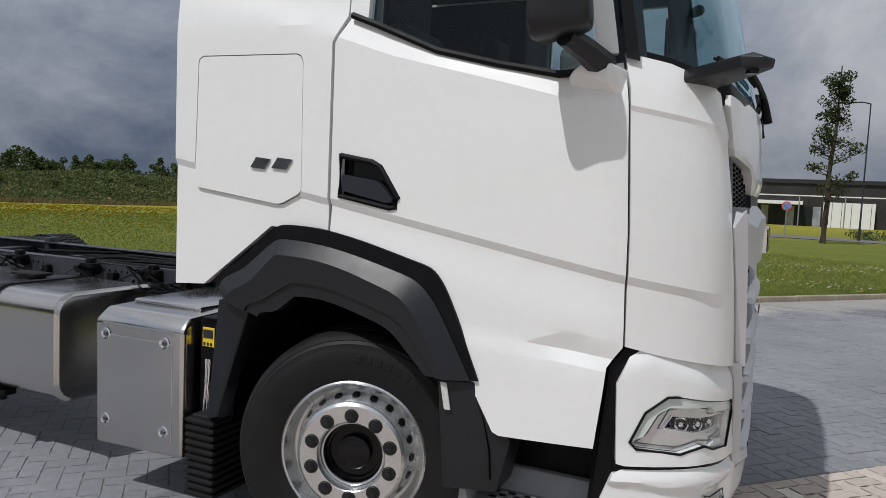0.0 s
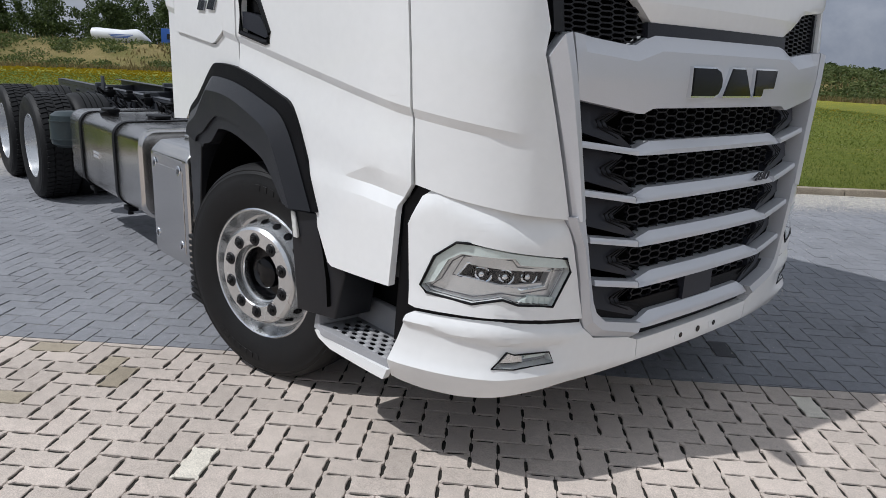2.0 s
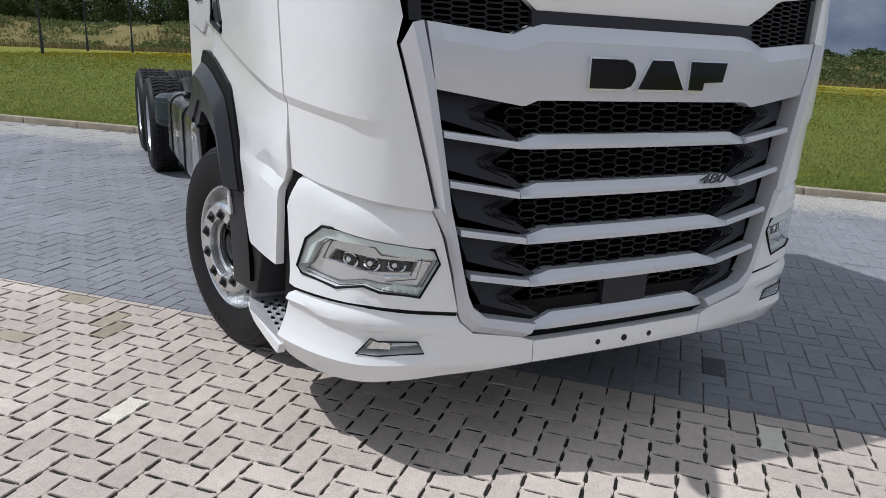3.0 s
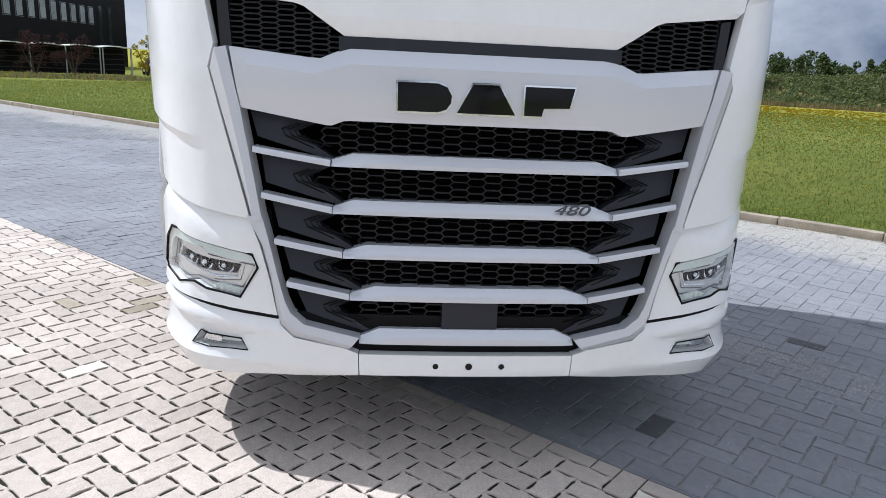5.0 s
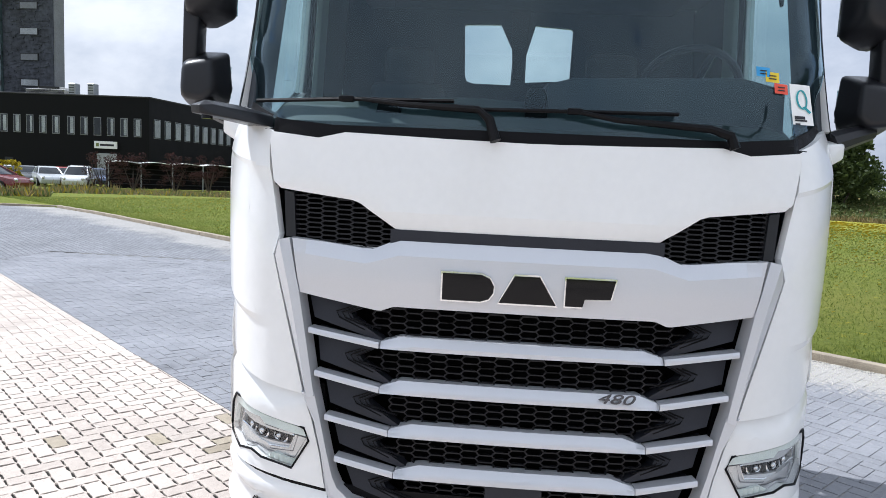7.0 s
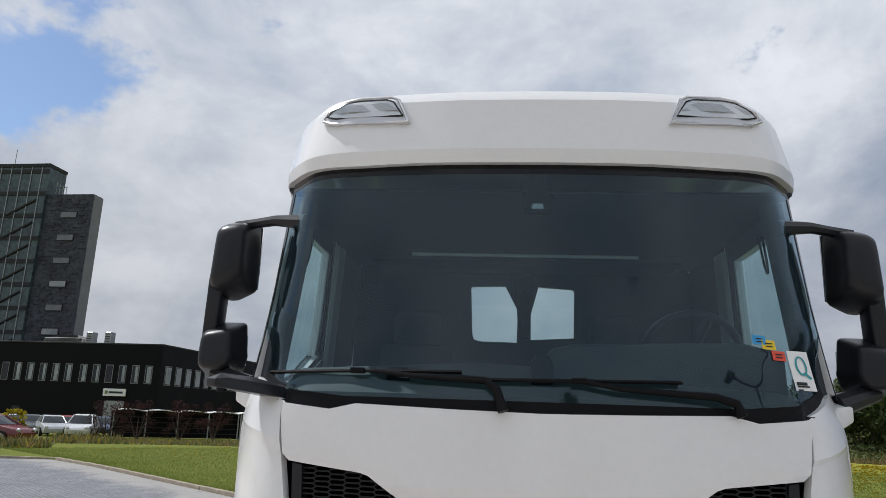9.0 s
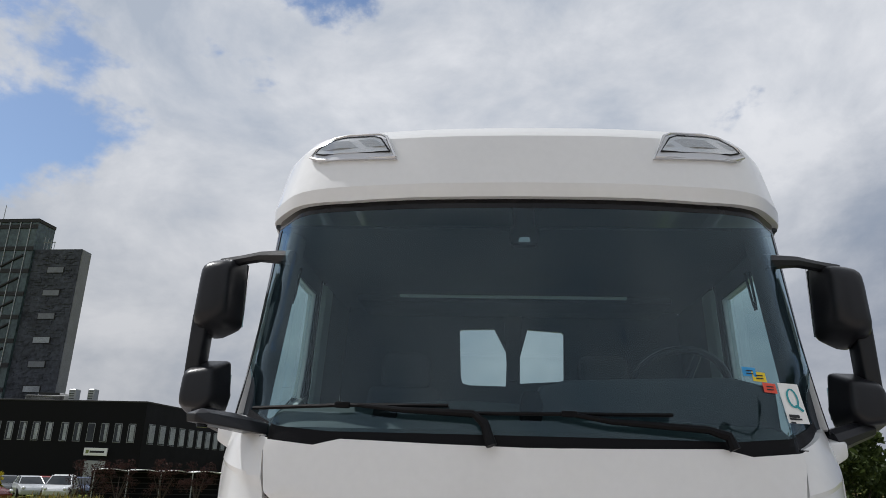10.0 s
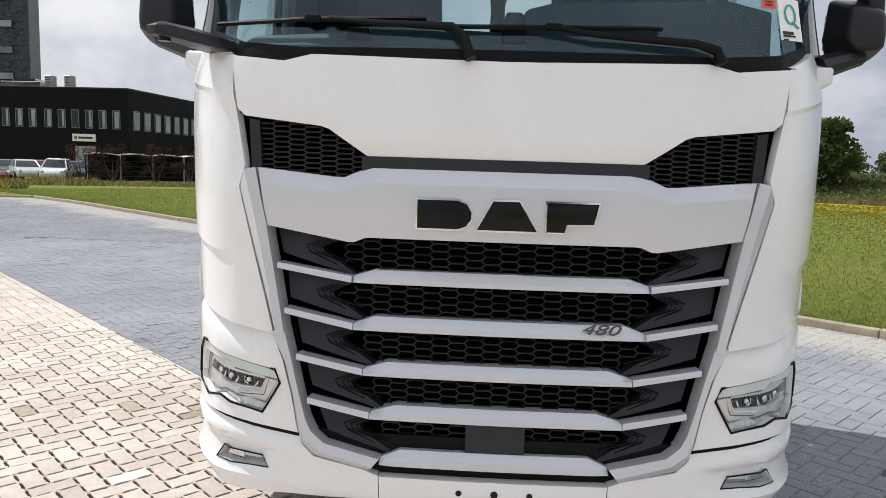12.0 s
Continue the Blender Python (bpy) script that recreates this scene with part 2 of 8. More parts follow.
def sx(x, side=-1):
    """Way along the outline at a place along the flank (side -1: the truck's right)."""
    return side * float(np.interp(-x, -LINE[:, 0], ARC))


def skin_at(s, z, off=0.0):
    a = abs(s)
    x, y = float(np.interp(a, ARC, LINE[:, 0])), float(np.interp(a, ARC, LINE[:, 1]))
    nx, ny = float(np.interp(a, ARC, NRM[:, 0])), float(np.interp(a, ARC, NRM[:, 1]))
    w = min(1, max(0, (x - 0.55) / 0.7))
    w = w * w * (3 - 2 * w)
    sg = -1 if s < 0 else 1
    k = float(np.interp(z, WIDE_Z, WIDE_K))
    if k > 1:
        u = min(1, max(0, (x + 0.1) / 1.1))
        k = 1 + (k - 1) * u * u * (3 - 2 * u)
    return Vector((x + off * nx + w * float(np.interp(z, LEAN_Z, LEAN_X)), sg * (y + off * ny) * k, z))


def skin(poly, off=0.0, thick=0.02, ds=0.06, dz=0.1, relief=None, holes=(), bm=None, cuts=()):
    """A panel of the cab: an outline in (way along the plan, height), laid on the skin and given thickness."""
    g = bmesh.new()
    for loop in (poly, *holes):
        vs = [g.verts.new((s, z, 0)) for s, z in loop]
        for a, b in zip(vs, vs[1:] + vs[:1]):
            g.edges.new((a, b))
    bmesh.ops.triangle_fill(g, use_beauty=True, use_dissolve=False, edges=g.edges[:], normal=(0, 0, 1))
    for f in g.faces:
        f.normal_update()
        if f.normal.z < 0:
            f.normal_flip()
    xs, zs = [p[0] for p in poly], [p[1] for p in poly]
    for k in range(1, int((max(xs) - min(xs)) / ds) + 1):
        bmesh.ops.bisect_plane(g, geom=g.verts[:] + g.edges[:] + g.faces[:], plane_co=(min(xs) + k * ds, 0, 0), plane_no=(1, 0, 0))
    for k in range(1, int((max(zs) - min(zs)) / dz) + 1):
        bmesh.ops.bisect_plane(g, geom=g.verts[:] + g.edges[:] + g.faces[:], plane_co=(0, min(zs) + k * dz, 0), plane_no=(0, 1, 0))
    lines = []
    for p, q in cuts:
        a, d = Vector((*p, 0)), Vector((q[0] - p[0], q[1] - p[1], 0)).normalized()
        n = Vector((-d.y, d.x, 0))
        lines.append((a, n))
        bmesh.ops.bisect_plane(g, geom=g.verts[:] + g.edges[:] + g.faces[:], plane_co=a, plane_no=n)
    bmesh.ops.remove_doubles(g, verts=g.verts, dist=0.0008)
    on = lambda q, lo, step: abs((q - lo) / step - round((q - lo) / step)) < 1e-3
    loose = []
    for e in g.edges:
        a, b = e.verts[0].co, e.verts[1].co
        if len(e.link_faces) == 2 and not (abs(a.x - b.x) < 1e-4 and on(a.x, min(xs), ds)) and not (abs(a.y - b.y) < 1e-4 and on(a.y, min(zs), dz)):
            if not any(abs((a - c).dot(n)) < 1e-3 and abs((b - c).dot(n)) < 1e-3 for c, n in lines):
                loose.append(e)
    if loose:
        bmesh.ops.dissolve_edges(g, edges=loose, use_verts=False)
    if bm is None:
        bm = bmesh.new()
    rim = [e for e in g.edges if len(e.link_faces) == 1]
    rimv = {v for e in rim for v in e.verts}
    outer, inner = {}, {}
    for v in g.verts:
        o = off + (relief(v.co.x, v.co.y) if relief else 0.0)
        outer[v] = bm.verts.new(skin_at(v.co.x, v.co.y, o))
        if v in rimv:
            inner[v] = bm.verts.new(skin_at(v.co.x, v.co.y, o - thick))
    for q in g.faces:
        bm.faces.new([outer[v] for v in q.verts])
    for e in rim:
        a, b = e.link_loops[0].vert, e.link_loops[0].link_loop_next.vert
        bm.faces.new((outer[b], outer[a], inner[a], inner[b]))
    g.free()
    return bm


def ease(t):
    t = min(1.0, max(0.0, t))
    return t * t * (3 - 2 * t)


def x_at(s):
    return float(np.interp(abs(s), ARC, LINE[:, 0]))


def y_at(s):
    return math.copysign(float(np.interp(abs(s), ARC, LINE[:, 1])), s)


def hull(bm, pts, bevel=0.0, seg=3):
    """A convex body round some corners, with rounded edges."""
    vs = [bm.verts.new(p) for p in pts]
    r = bmesh.ops.convex_hull(bm, input=vs)
    bad = [v for v in r["geom_interior"] + r["geom_unused"] if isinstance(v, bmesh.types.BMVert)]
    if bad:
        bmesh.ops.delete(bm, geom=list(set(bad)), context="VERTS")
    live = [v for v in vs if v.is_valid]
    fs = list({f for v in live for f in v.link_faces})
    d = bmesh.ops.dissolve_limit(bm, angle_limit=radians(4), verts=live, edges=list({e for f in fs for e in f.edges}))
    live = [v for v in live if v.is_valid]
    es = list({e for v in live for e in v.link_edges})
    if bevel:
        bmesh.ops.bevel(bm, geom=es, offset=bevel, segments=seg, affect="EDGES", profile=0.6, clamp_overlap=True)


def mirrored(poly):
    return [(-s, z) for s, z in poly][::-1]


def F(*pts):
    """Outline given across the front as (y, z)."""
    return [(sy(y), z) for y, z in pts]


def L(*pts):
    """Outline given along the right flank as (x, z)."""
    return [(sx(x), z) for x, z in pts]


# ---- ground and paving ----
PAVE_A, KERB_A, EDGE_A = radians(45.6), radians(48.6), radians(46.4)
KERB_P, EDGE_P = Vector((-3.60, 3.65, 0)), Vector((0.30, -0.56, 0))
KERB_N = Vector((-math.sin(KERB_A), math.cos(KERB_A), 0))
EDGE_N = Vector((-math.sin(EDGE_A), math.cos(EDGE_A), 0))


TURN_P, TURN_N = Vector((-20.7, -15.6, 0)), Vector((-0.987, -0.16, 0))


def beyond_kerb(x, y):
    """How far a place lies beyond the kerb, which turns a corner on the far side of the lot."""
    p = Vector((x, y, 0))
    return max((p - KERB_P).dot(KERB_N), (p - TURN_P).dot(TURN_N))


def paver_material(name, colour, second, grit=0.0, laid=False):
    """Cast concrete: each block its own tone, grain, worn patches, and pale grit gathered along the kerb."""
    m = bpy.data.materials.new(name)
    m.use_nodes = True
    t = m.node_tree
    t.nodes.clear()
    N = nodes_of(t)
    geo = N("ShaderNodeNewGeometry")
    info = N("ShaderNodeObjectInfo")
    pos = geo.outputs["Position"]
    rnd = N("ShaderNodeMath", {0: geo.outputs["Random Per Island"], 1: info.outputs["Random"]}, operation="ADD")
    rnd = N("ShaderNodeMath", {0: rnd.outputs[0], 1: 0.9999}, operation="MODULO")
    a = N("ShaderNodeTexNoise", {"Vector": pos, "Scale": 0.9, "Detail": 7.0, "Roughness": 0.62})
    b = N("ShaderNodeTexNoise", {"Vector": pos, "Scale": 190.0, "Detail": 4.0, "Roughness": 0.75})
    w = N("ShaderNodeTexNoise", {"Vector": pos, "Scale": 22.0, "Detail": 5.0, "Roughness": 0.65})
    tone = rnd.outputs[0]
    if laid:
        rot = N("ShaderNodeMapping", {"Vector": pos, "Rotation": (0, 0, -PAVE_A)})
        bt = N("ShaderNodeTexBrick", {"Vector": rot.outputs[0], "Scale": 1.0, "Mortar Size": 0.006, "Brick Width": 0.21, "Row Height": 0.105, "Color1": (0, 0, 0, 1), "Color2": (1, 1, 1, 1), "Mortar": (0, 0, 0, 1)})
        tone = bt.outputs["Color"]
    c1 = mixc(N, tone, second, colour)
    st = N("ShaderNodeMapRange", {0: a.outputs["Fac"], 1: 0.3, 2: 0.7, 3: 0.80, 4: 1.12})
    gr = N("ShaderNodeMapRange", {0: b.outputs["Fac"], 1: 0.3, 2: 0.7, 3: 0.66, 4: 1.28})
    wr = N("ShaderNodeMapRange", {0: w.outputs["Fac"], 1: 0.3, 2: 0.7, 3: 0.88, 4: 1.08})
    mu = N("ShaderNodeMath", {0: st.outputs[0], 1: gr.outputs[0]}, operation="MULTIPLY")
    mu = N("ShaderNodeMath", {0: mu.outputs[0], 1: wr.outputs[0]}, operation="MULTIPLY")
    if laid:
        jt = N("ShaderNodeMapRange", {0: bt.outputs["Fac"], 3: 1.0, 4: 0.45})
        mu = N("ShaderNodeMath", {0: mu.outputs[0], 1: jt.outputs[0]}, operation="MULTIPLY")
    grey = N("ShaderNodeCombineXYZ", {0: mu.outputs[0], 1: mu.outputs[0], 2: mu.outputs[0]})
    col = mixc(N, 1.0, c1, grey.outputs[0], "MULTIPLY")
    if grit:
        d = N("ShaderNodeVectorMath", {0: pos, 1: tuple(KERB_N)}, operation="DOT_PRODUCT")
        e = N("ShaderNodeMapRange", {0: d.outputs["Value"], 1: KERB_P.dot(KERB_N) - 1.7, 2: KERB_P.dot(KERB_N) - 0.1, 3: -0.28, 4: 0.55})
        f = N("ShaderNodeMath", {0: e.outputs[0], 1: w.outputs["Fac"]}, operation="ADD")
        f = N("ShaderNodeMath", {0: f.outputs[0], 1: a.outputs["Fac"]}, operation="ADD")
        g = N("ShaderNodeMapRange", {0: f.outputs[0], 1: 0.95, 2: 1.25, 3: 0.0, 4: grit})
        col = mixc(N, g.outputs[0], col, (0.38, 0.36, 0.325))
        # dark drips on single blocks
        s = N("ShaderNodeTexNoise", {"Vector": pos, "Scale": 2.3, "Detail": 3.0})
        q = N("ShaderNodeMapRange", {0: s.outputs["Fac"], 1: 0.65, 2: 0.71, 3: 0.0, 4: 0.3})
        col = mixc(N, q.outputs[0], col, (0.03, 0.03, 0.034))
    bp = N("ShaderNodeBump", {"Height": b.outputs["Fac"], "Strength": 0.6, "Distance": 0.003})
    p = N("ShaderNodeBsdfPrincipled", {"Base Color": col, "Roughness": 0.88, "Normal": bp.outputs[0], "Specular IOR Level": 0.25})
    N("ShaderNodeOutputMaterial", {"Surface": p.outputs[0]})
    return m


BEIGE = paver_material("beige_concrete_paver", (0.58, 0.505, 0.445), (0.475, 0.415, 0.365))
MOSS = paver_material("mossy_concrete_paver", (0.40, 0.345, 0.265), (0.34, 0.29, 0.22))
OILED = paver_material("oil_stained_paver", (0.10, 0.10, 0.107), (0.085, 0.085, 0.09))
BLUEGREY = paver_material("blue_grey_concrete_paver", (0.245, 0.25, 0.268), (0.222, 0.227, 0.245), 0.7)
FARGREY = paver_material("blue_grey_paver_laid", (0.225, 0.23, 0.245), (0.18, 0.185, 0.20), 0.55, True)
FARBEIGE = paver_material("beige_paver_laid", (0.56, 0.49, 0.43), (0.475, 0.415, 0.365), 0.0, True)
PALE = paver_material("pale_concrete_paver", (0.76, 0.71, 0.61), (0.70, 0.65, 0.56))
SAND = material("joint_sand", (0.030, 0.028, 0.024), 0.95, 0, 0.4, 12, 0.5, 200, second=(0.008, 0.008, 0.007))
GREYSAND = material("grey_joint_sand", (0.20, 0.195, 0.185), 0.95, 0, 0.4, 30, 0.5, 260, second=(0.07, 0.07, 0.068))
KERB = material("kerb_concrete", (0.31, 0.265, 0.20), 0.9, 0, 0.3, 4, 0.5, 80, second=(0.16, 0.13, 0.095))
PATHGREY = material("asphalt_path", (0.13, 0.125, 0.12), 0.9, 0, 0.2, 1.0, 0.3, 60)


def grass_material(name, low, high, dry, flower):
    m = bpy.data.materials.new(name)
    m.use_nodes = True
    t = m.node_tree
    t.nodes.clear()
    N = nodes_of(t)
    g = N("ShaderNodeNewGeometry")
    pos = g.outputs["Position"]
    a = N("ShaderNodeTexNoise", {"Vector": pos, "Scale": 0.30, "Detail": 8.0, "Roughness": 0.65})
    b = N("ShaderNodeTexNoise", {"Vector": pos, "Scale": 9.0, "Detail": 8.0, "Roughness": 0.8})
    f = N("ShaderNodeMapRange", {0: b.outputs["Fac"], 1: 0.35, 2: 0.65})
    c = mixc(N, f.outputs[0], low, high)
    s = N("ShaderNodeMapRange", {0: a.outputs["Fac"], 1: 0.38, 2: 0.7, 3: 0.0, 4: 0.55})
    c = mixc(N, s.outputs[0], c, dry)
    if flower:
        # small yellow flowers, thicker towards the far side of the field
        v = N("ShaderNodeTexNoise", {"Vector": pos, "Scale": 3.2, "Detail": 6.0, "Roughness": 0.85})
        k = N("ShaderNodeVectorMath", {0: pos, 1: tuple(KERB_N)}, operation="DOT_PRODUCT")
        r = N("ShaderNodeMapRange", {0: k.outputs["Value"], 1: 14.0, 2: 62.0, 3: -0.02, 4: 0.12})
        w = N("ShaderNodeMath", {0: r.outputs[0], 1: v.outputs["Fac"]}, operation="ADD")
        near = N("ShaderNodeMapRange", {0: w.outputs[0], 1: 0.56, 2: 0.66, 3: 0.0, 4: 0.8})
        c = mixc(N, near.outputs[0], c, (0.40, 0.33, 0.035))
    bp = N("ShaderNodeBump", {"Height": b.outputs["Fac"], "Strength": 1.0, "Distance": 0.08})
    p = N("ShaderNodeBsdfPrincipled", {"Base Color": c, "Roughness": 0.95, "Normal": bp.outputs[0], "Specular IOR Level": 0.08})
    N("ShaderNodeOutputMaterial", {"Surface": p.outputs[0]})
    return m


GRASS = grass_material("meadow_grass", (0.085, 0.115, 0.020), (0.19, 0.225, 0.045), (0.24, 0.225, 0.06), True)
ROUGH = grass_material("rough_bank_grass", (0.09, 0.092, 0.030), (0.18, 0.16, 0.06), (0.37, 0.27, 0.14), False)


def leaf_material(name, dark, light):
    m = bpy.data.materials.new(name)
    m.use_nodes = True
    t = m.node_tree
    t.nodes.clear()
    N = nodes_of(t)
    g = N("ShaderNodeNewGeometry")
    n = N("ShaderNodeTexNoise", {"Vector": g.outputs["Position"], "Scale": 0.5, "Detail": 4.0})
    f = N("ShaderNodeMath", {0: g.outputs["Random Per Island"], 1: n.outputs["Fac"]}, operation="MULTIPLY")
    f = N("ShaderNodeMapRange", {0: f.outputs[0], 1: 0.0, 2: 0.7})
    c = mixc(N, f.outputs[0], dark, light)
    p = N("ShaderNodeBsdfPrincipled", {"Base Color": c, "Roughness": 0.6, "Specular IOR Level": 0.25})
    tl = N("ShaderNodeBsdfTranslucent", {"Color": c})
    mx = N("ShaderNodeMixShader", {0: 0.45, 1: p.outputs[0], 2: tl.outputs[0]})
    N("ShaderNodeOutputMaterial", {"Surface": mx.outputs[0]})
    return m


LEAF = leaf_material("tree_leaves", (0.022, 0.036, 0.009), (0.080, 0.105, 0.024))
DARKLEAF = leaf_material("dark_bush_leaves", (0.028, 0.046, 0.014), (0.10, 0.135, 0.042))
SHRUB = leaf_material("shrub_leaves", (0.055, 0.078, 0.024), (0.165, 0.195, 0.065))
DRYLEAF = leaf_material("dry_grass_blades", (0.13, 0.10, 0.04), (0.30, 0.24, 0.11))
PURPLE = leaf_material("copper_leaves", (0.020, 0.010, 0.010), (0.075, 0.035, 0.032))
YELLOWLEAF = leaf_material("yellow_leaves", (0.20, 0.16, 0.01), (0.45, 0.36, 0.03))
BLADE = leaf_material("grass_blades", (0.095, 0.13, 0.020), (0.26, 0.30, 0.065))
BARK = material("bark", (0.055, 0.042, 0.032), 0.9, 0, 0.4, 8, 0.6, 60)
PETAL = material("pale_petals", (0.70, 0.68, 0.55), 0.7, 0, 0.1, 20)
PETALY = material("yellow_petals", (0.62, 0.44, 0.03), 0.7, 0, 0.1, 20)


def land(x, y):
    """Height of the land: a lot on a slight rise, falling gently to the field around."""
    r = math.hypot(x - 3.0, y + 1.0)
    base = -0.01475 * max(0.0, min(r, 72.0) - 24.0)
    return base + (0.055 if beyond_kerb(x, y) > 0.051 else -0.25 if r < 16 else -0.13 if r < 80 else 0.0)


def soil():
    bm = bmesh.new()
    kd = Vector((math.cos(KERB_A), math.sin(KERB_A), 0))
    us = [-1500, -400, -150, -90, -70, -60, -50, *range(-44, -16), -15, -10, -5, 0, 5, 10, 15, 20, 26, 32, 40, 50, 60, 70, 90, 150, 400, 1500]
    vs = [-1500, -400, -120, -70, -50, -40, -30, *range(-24, 0), 0.05, 0.052, 3, 8, 14, 20, 27, 35, 43, 51, 60, 70, 90, 150, 400, 1500]
    g = []
    for v in vs:
        row = []
        for u in us:
            p = KERB_P + kd * u + KERB_N * v
            row.append(bm.verts.new((p.x, p.y, land(p.x, p.y))))
        g.append(row)
    for a, b in zip(g, g[1:]):
        for i in range(len(us) - 1):
            bm.faces.new((a[i], a[i + 1], b[i + 1], b[i]))
    return tagged(mesh_object("ground", bm, GRASS, 0), "mown meadow with yellow flowers reaching the horizon", "grass field", kind="structure")


ground = soil()


# ---- the truck ----
truck = thing("truck", (0, 0, 0), "white three-axle heavy truck chassis cab standing on block paving", "truck")
LAMPSILVER = material("lamp_bezel_silver", (0.66, 0.665, 0.67), 0.2, 0.6, 0.04, 10, 0, 60)
LAMPGLOW = material("lamp_diffuser", (0.62, 0.68, 0.65), 0.2, 0, 0.03, 10, 0, 60)
PALEPLASTIC = material("pale_lamp_plastic", (0.42, 0.43, 0.44), 0.2, 0.6, 0.05, 10, 0, 60)
MIRRORGLASS = material("mirror_glass", (0.85, 0.86, 0.87), 0.03, 1.0, 0.01, 3, 0, 20)
MARKER = material("white_reflector", (0.55, 0.55, 0.53), 0.3, 0, 0.1, 80, 0.2, 300)
STEPGREY = material("grey_step_plastic", (0.30, 0.30, 0.31), 0.5, 0, 0.15, 6, 0.3, 300)
STUDGREY = material("worn_step_plastic", (0.40, 0.40, 0.41), 0.45, 0, 0.15, 30, 0.2, 300)
DASH = material("dashboard_plastic", (0.042, 0.052, 0.053), 0.65, 0, 0.15, 5, 0.2, 250)
FABRIC = material("seat_fabric", (0.035, 0.035, 0.04), 0.9, 0, 0.3, 20, 0.3, 400)
GLASS_FRIT = material("black_glass_border", (0.008, 0.008, 0.009), 0.10, 0, 0.1, 6, 0, 80)
YELLOW = material("yellow_sticker", (0.75, 0.55, 0.02), 0.5, 0, 0.05, 20)
BLUE = material("blue_sticker", (0.04, 0.30, 0.62), 0.5, 0, 0.05, 20)
RED = material("red_sticker", (0.72, 0.08, 0.04), 0.5, 0, 0.05, 20)
PAPER = material("white_paper", (0.82, 0.82, 0.80), 0.6, 0, 0.03, 20)
TEAL = material("teal_print", (0.02, 0.30, 0.33), 0.5, 0, 0.05, 20)
INK = material("dark_print", (0.03, 0.03, 0.035), 0.5, 0, 0.05, 20)
GREENTANK = material("dark_green_tank_paint", (0.025, 0.038, 0.042), 0.35, 0.2, 0.2, 8, 0.05, 100)
BOTH = (lambda p: p, mirrored)

# cab flanks
CREASE = ((-0.95, -0.13, 1.05), (1.655, 1.505, 1.292))
SHOULDER = ((-0.95, -0.136, 0.128, 0.80, 1.05), (2.38, 2.150, 2.062, 1.898, 1.862))
LEDGE = ((0.30, 1.05), (1.082, 1.012))
PEAK = ((0.70, 0.86, 1.05), (1.045, 1.105, 1.062))


def ramp(t):
    return min(1.0, max(0.0, t))


def shoulder_z(x):
    return float(np.interp(x, *SHOULDER))


def door_form(s, z):
    x = x_at(s)
    c = float(np.interp(x, *CREASE)) + 0.012
    o = -0.014 * ramp((c - z) / 0.030) + 0.014 * ease((c - 0.035 - z) / 0.17)
    o -= 0.30 * max(0.0, z - shoulder_z(x))
    if x > 0.3:
        b = float(np.interp(x, *LEDGE))
        dip = float(np.interp(x, (0.72, 0.86, 0.96, 1.04), (0.0, 0.022, 0.012, 0.006)))
        up = float(np.interp(x, *PEAK))
        if z >= b:
            o -= dip * ramp((up - z) / max(0.004, up - b))
        else:
            o += -dip + (dip + 0.009) * ramp((b - z) / 0.055)
    return o


def along(line, dz=0.0, m=None):
    """Cutting lines through a crease given as places along the flank and heights."""
    pts = [(sx(x), z + dz) for x, z in zip(*line)]
    if m is not None:
        pts = m(pts)[::-1]
    return list(zip(pts, pts[1:]))


door = L((1.040, 2.02), (0.80, 1.975), (0.31, 2.07), (0.045, 2.18), (-0.072, 2.22), (-0.128, 2.12), (-0.128, 1.372), (0.27, 1.284), (0.384, 1.134), (0.456, 1.0), (0.489, 0.893), (0.60, 0.70), (0.625, 0.69), (0.962, 0.702), (0.99, 0.985), (1.040, 1.06))
grip = L((-0.085, 1.685), (0.06, 1.662), (0.095, 1.645), (0.178, 1.525), (0.168, 1.494), (0.14, 1.49), (-0.085, 1.528))
sleeper = L((-0.142, 2.125), (-0.085, 2.225), (-0.085, 2.905), (-0.95, 2.905), (-0.95, 1.10), (-0.785, 1.112), (-0.676, 1.195), (-0.424, 1.388), (-0.142, 1.376))
locker = L((-0.800, 2.098), (-0.31, 2.088), (-0.292, 2.082), (-0.280, 2.068), (-0.276, 2.05), (-0.268, 1.55), (-0.272, 1.535), (-0.285, 1.522), (-0.36, 1.484), (-0.378, 1.479), (-0.40, 1.479), (-0.815, 1.532), (-0.831, 1.54), (-0.838, 1.555), (-0.826, 2.07), (-0.820, 2.088))
frame_top = L((-0.072, 2.235), (-0.072, 2.905), (0.99, 2.905), (1.02, 2.045), (0.935, 2.035), (0.885, 2.80), (0.02, 2.80), (0.01, 2.21))
side_pane = L((0.015, 2.20), (0.02, 2.80), (0.885, 2.80), (0.925, 2.04), (0.79, 1.99), (0.31, 2.08), (0.05, 2.18))


def grow(poly, k):
    """The same outline, k wider all round its middle."""
    cx, cz = sum(p[0] for p in poly) / len(poly), sum(p[1] for p in poly) / len(poly)
    w, h = max(abs(p[0] - cx) for p in poly), max(abs(p[1] - cz) for p in poly)
    return [(cx + (s - cx) * (1 + k / w), cz + (z - cz) * (1 + k / h)) for s, z in poly]


def lid_form(s, z):
    x = x_at(s)
    return -0.22 * min(0.10, max(0.0, z - shoulder_z(x)))


def sleeper_form(s, z):
    c = float(np.interp(x_at(s), *CREASE)) + 0.008
    return lid_form(s, z) - 0.014 * ramp((c - z) / 0.030)


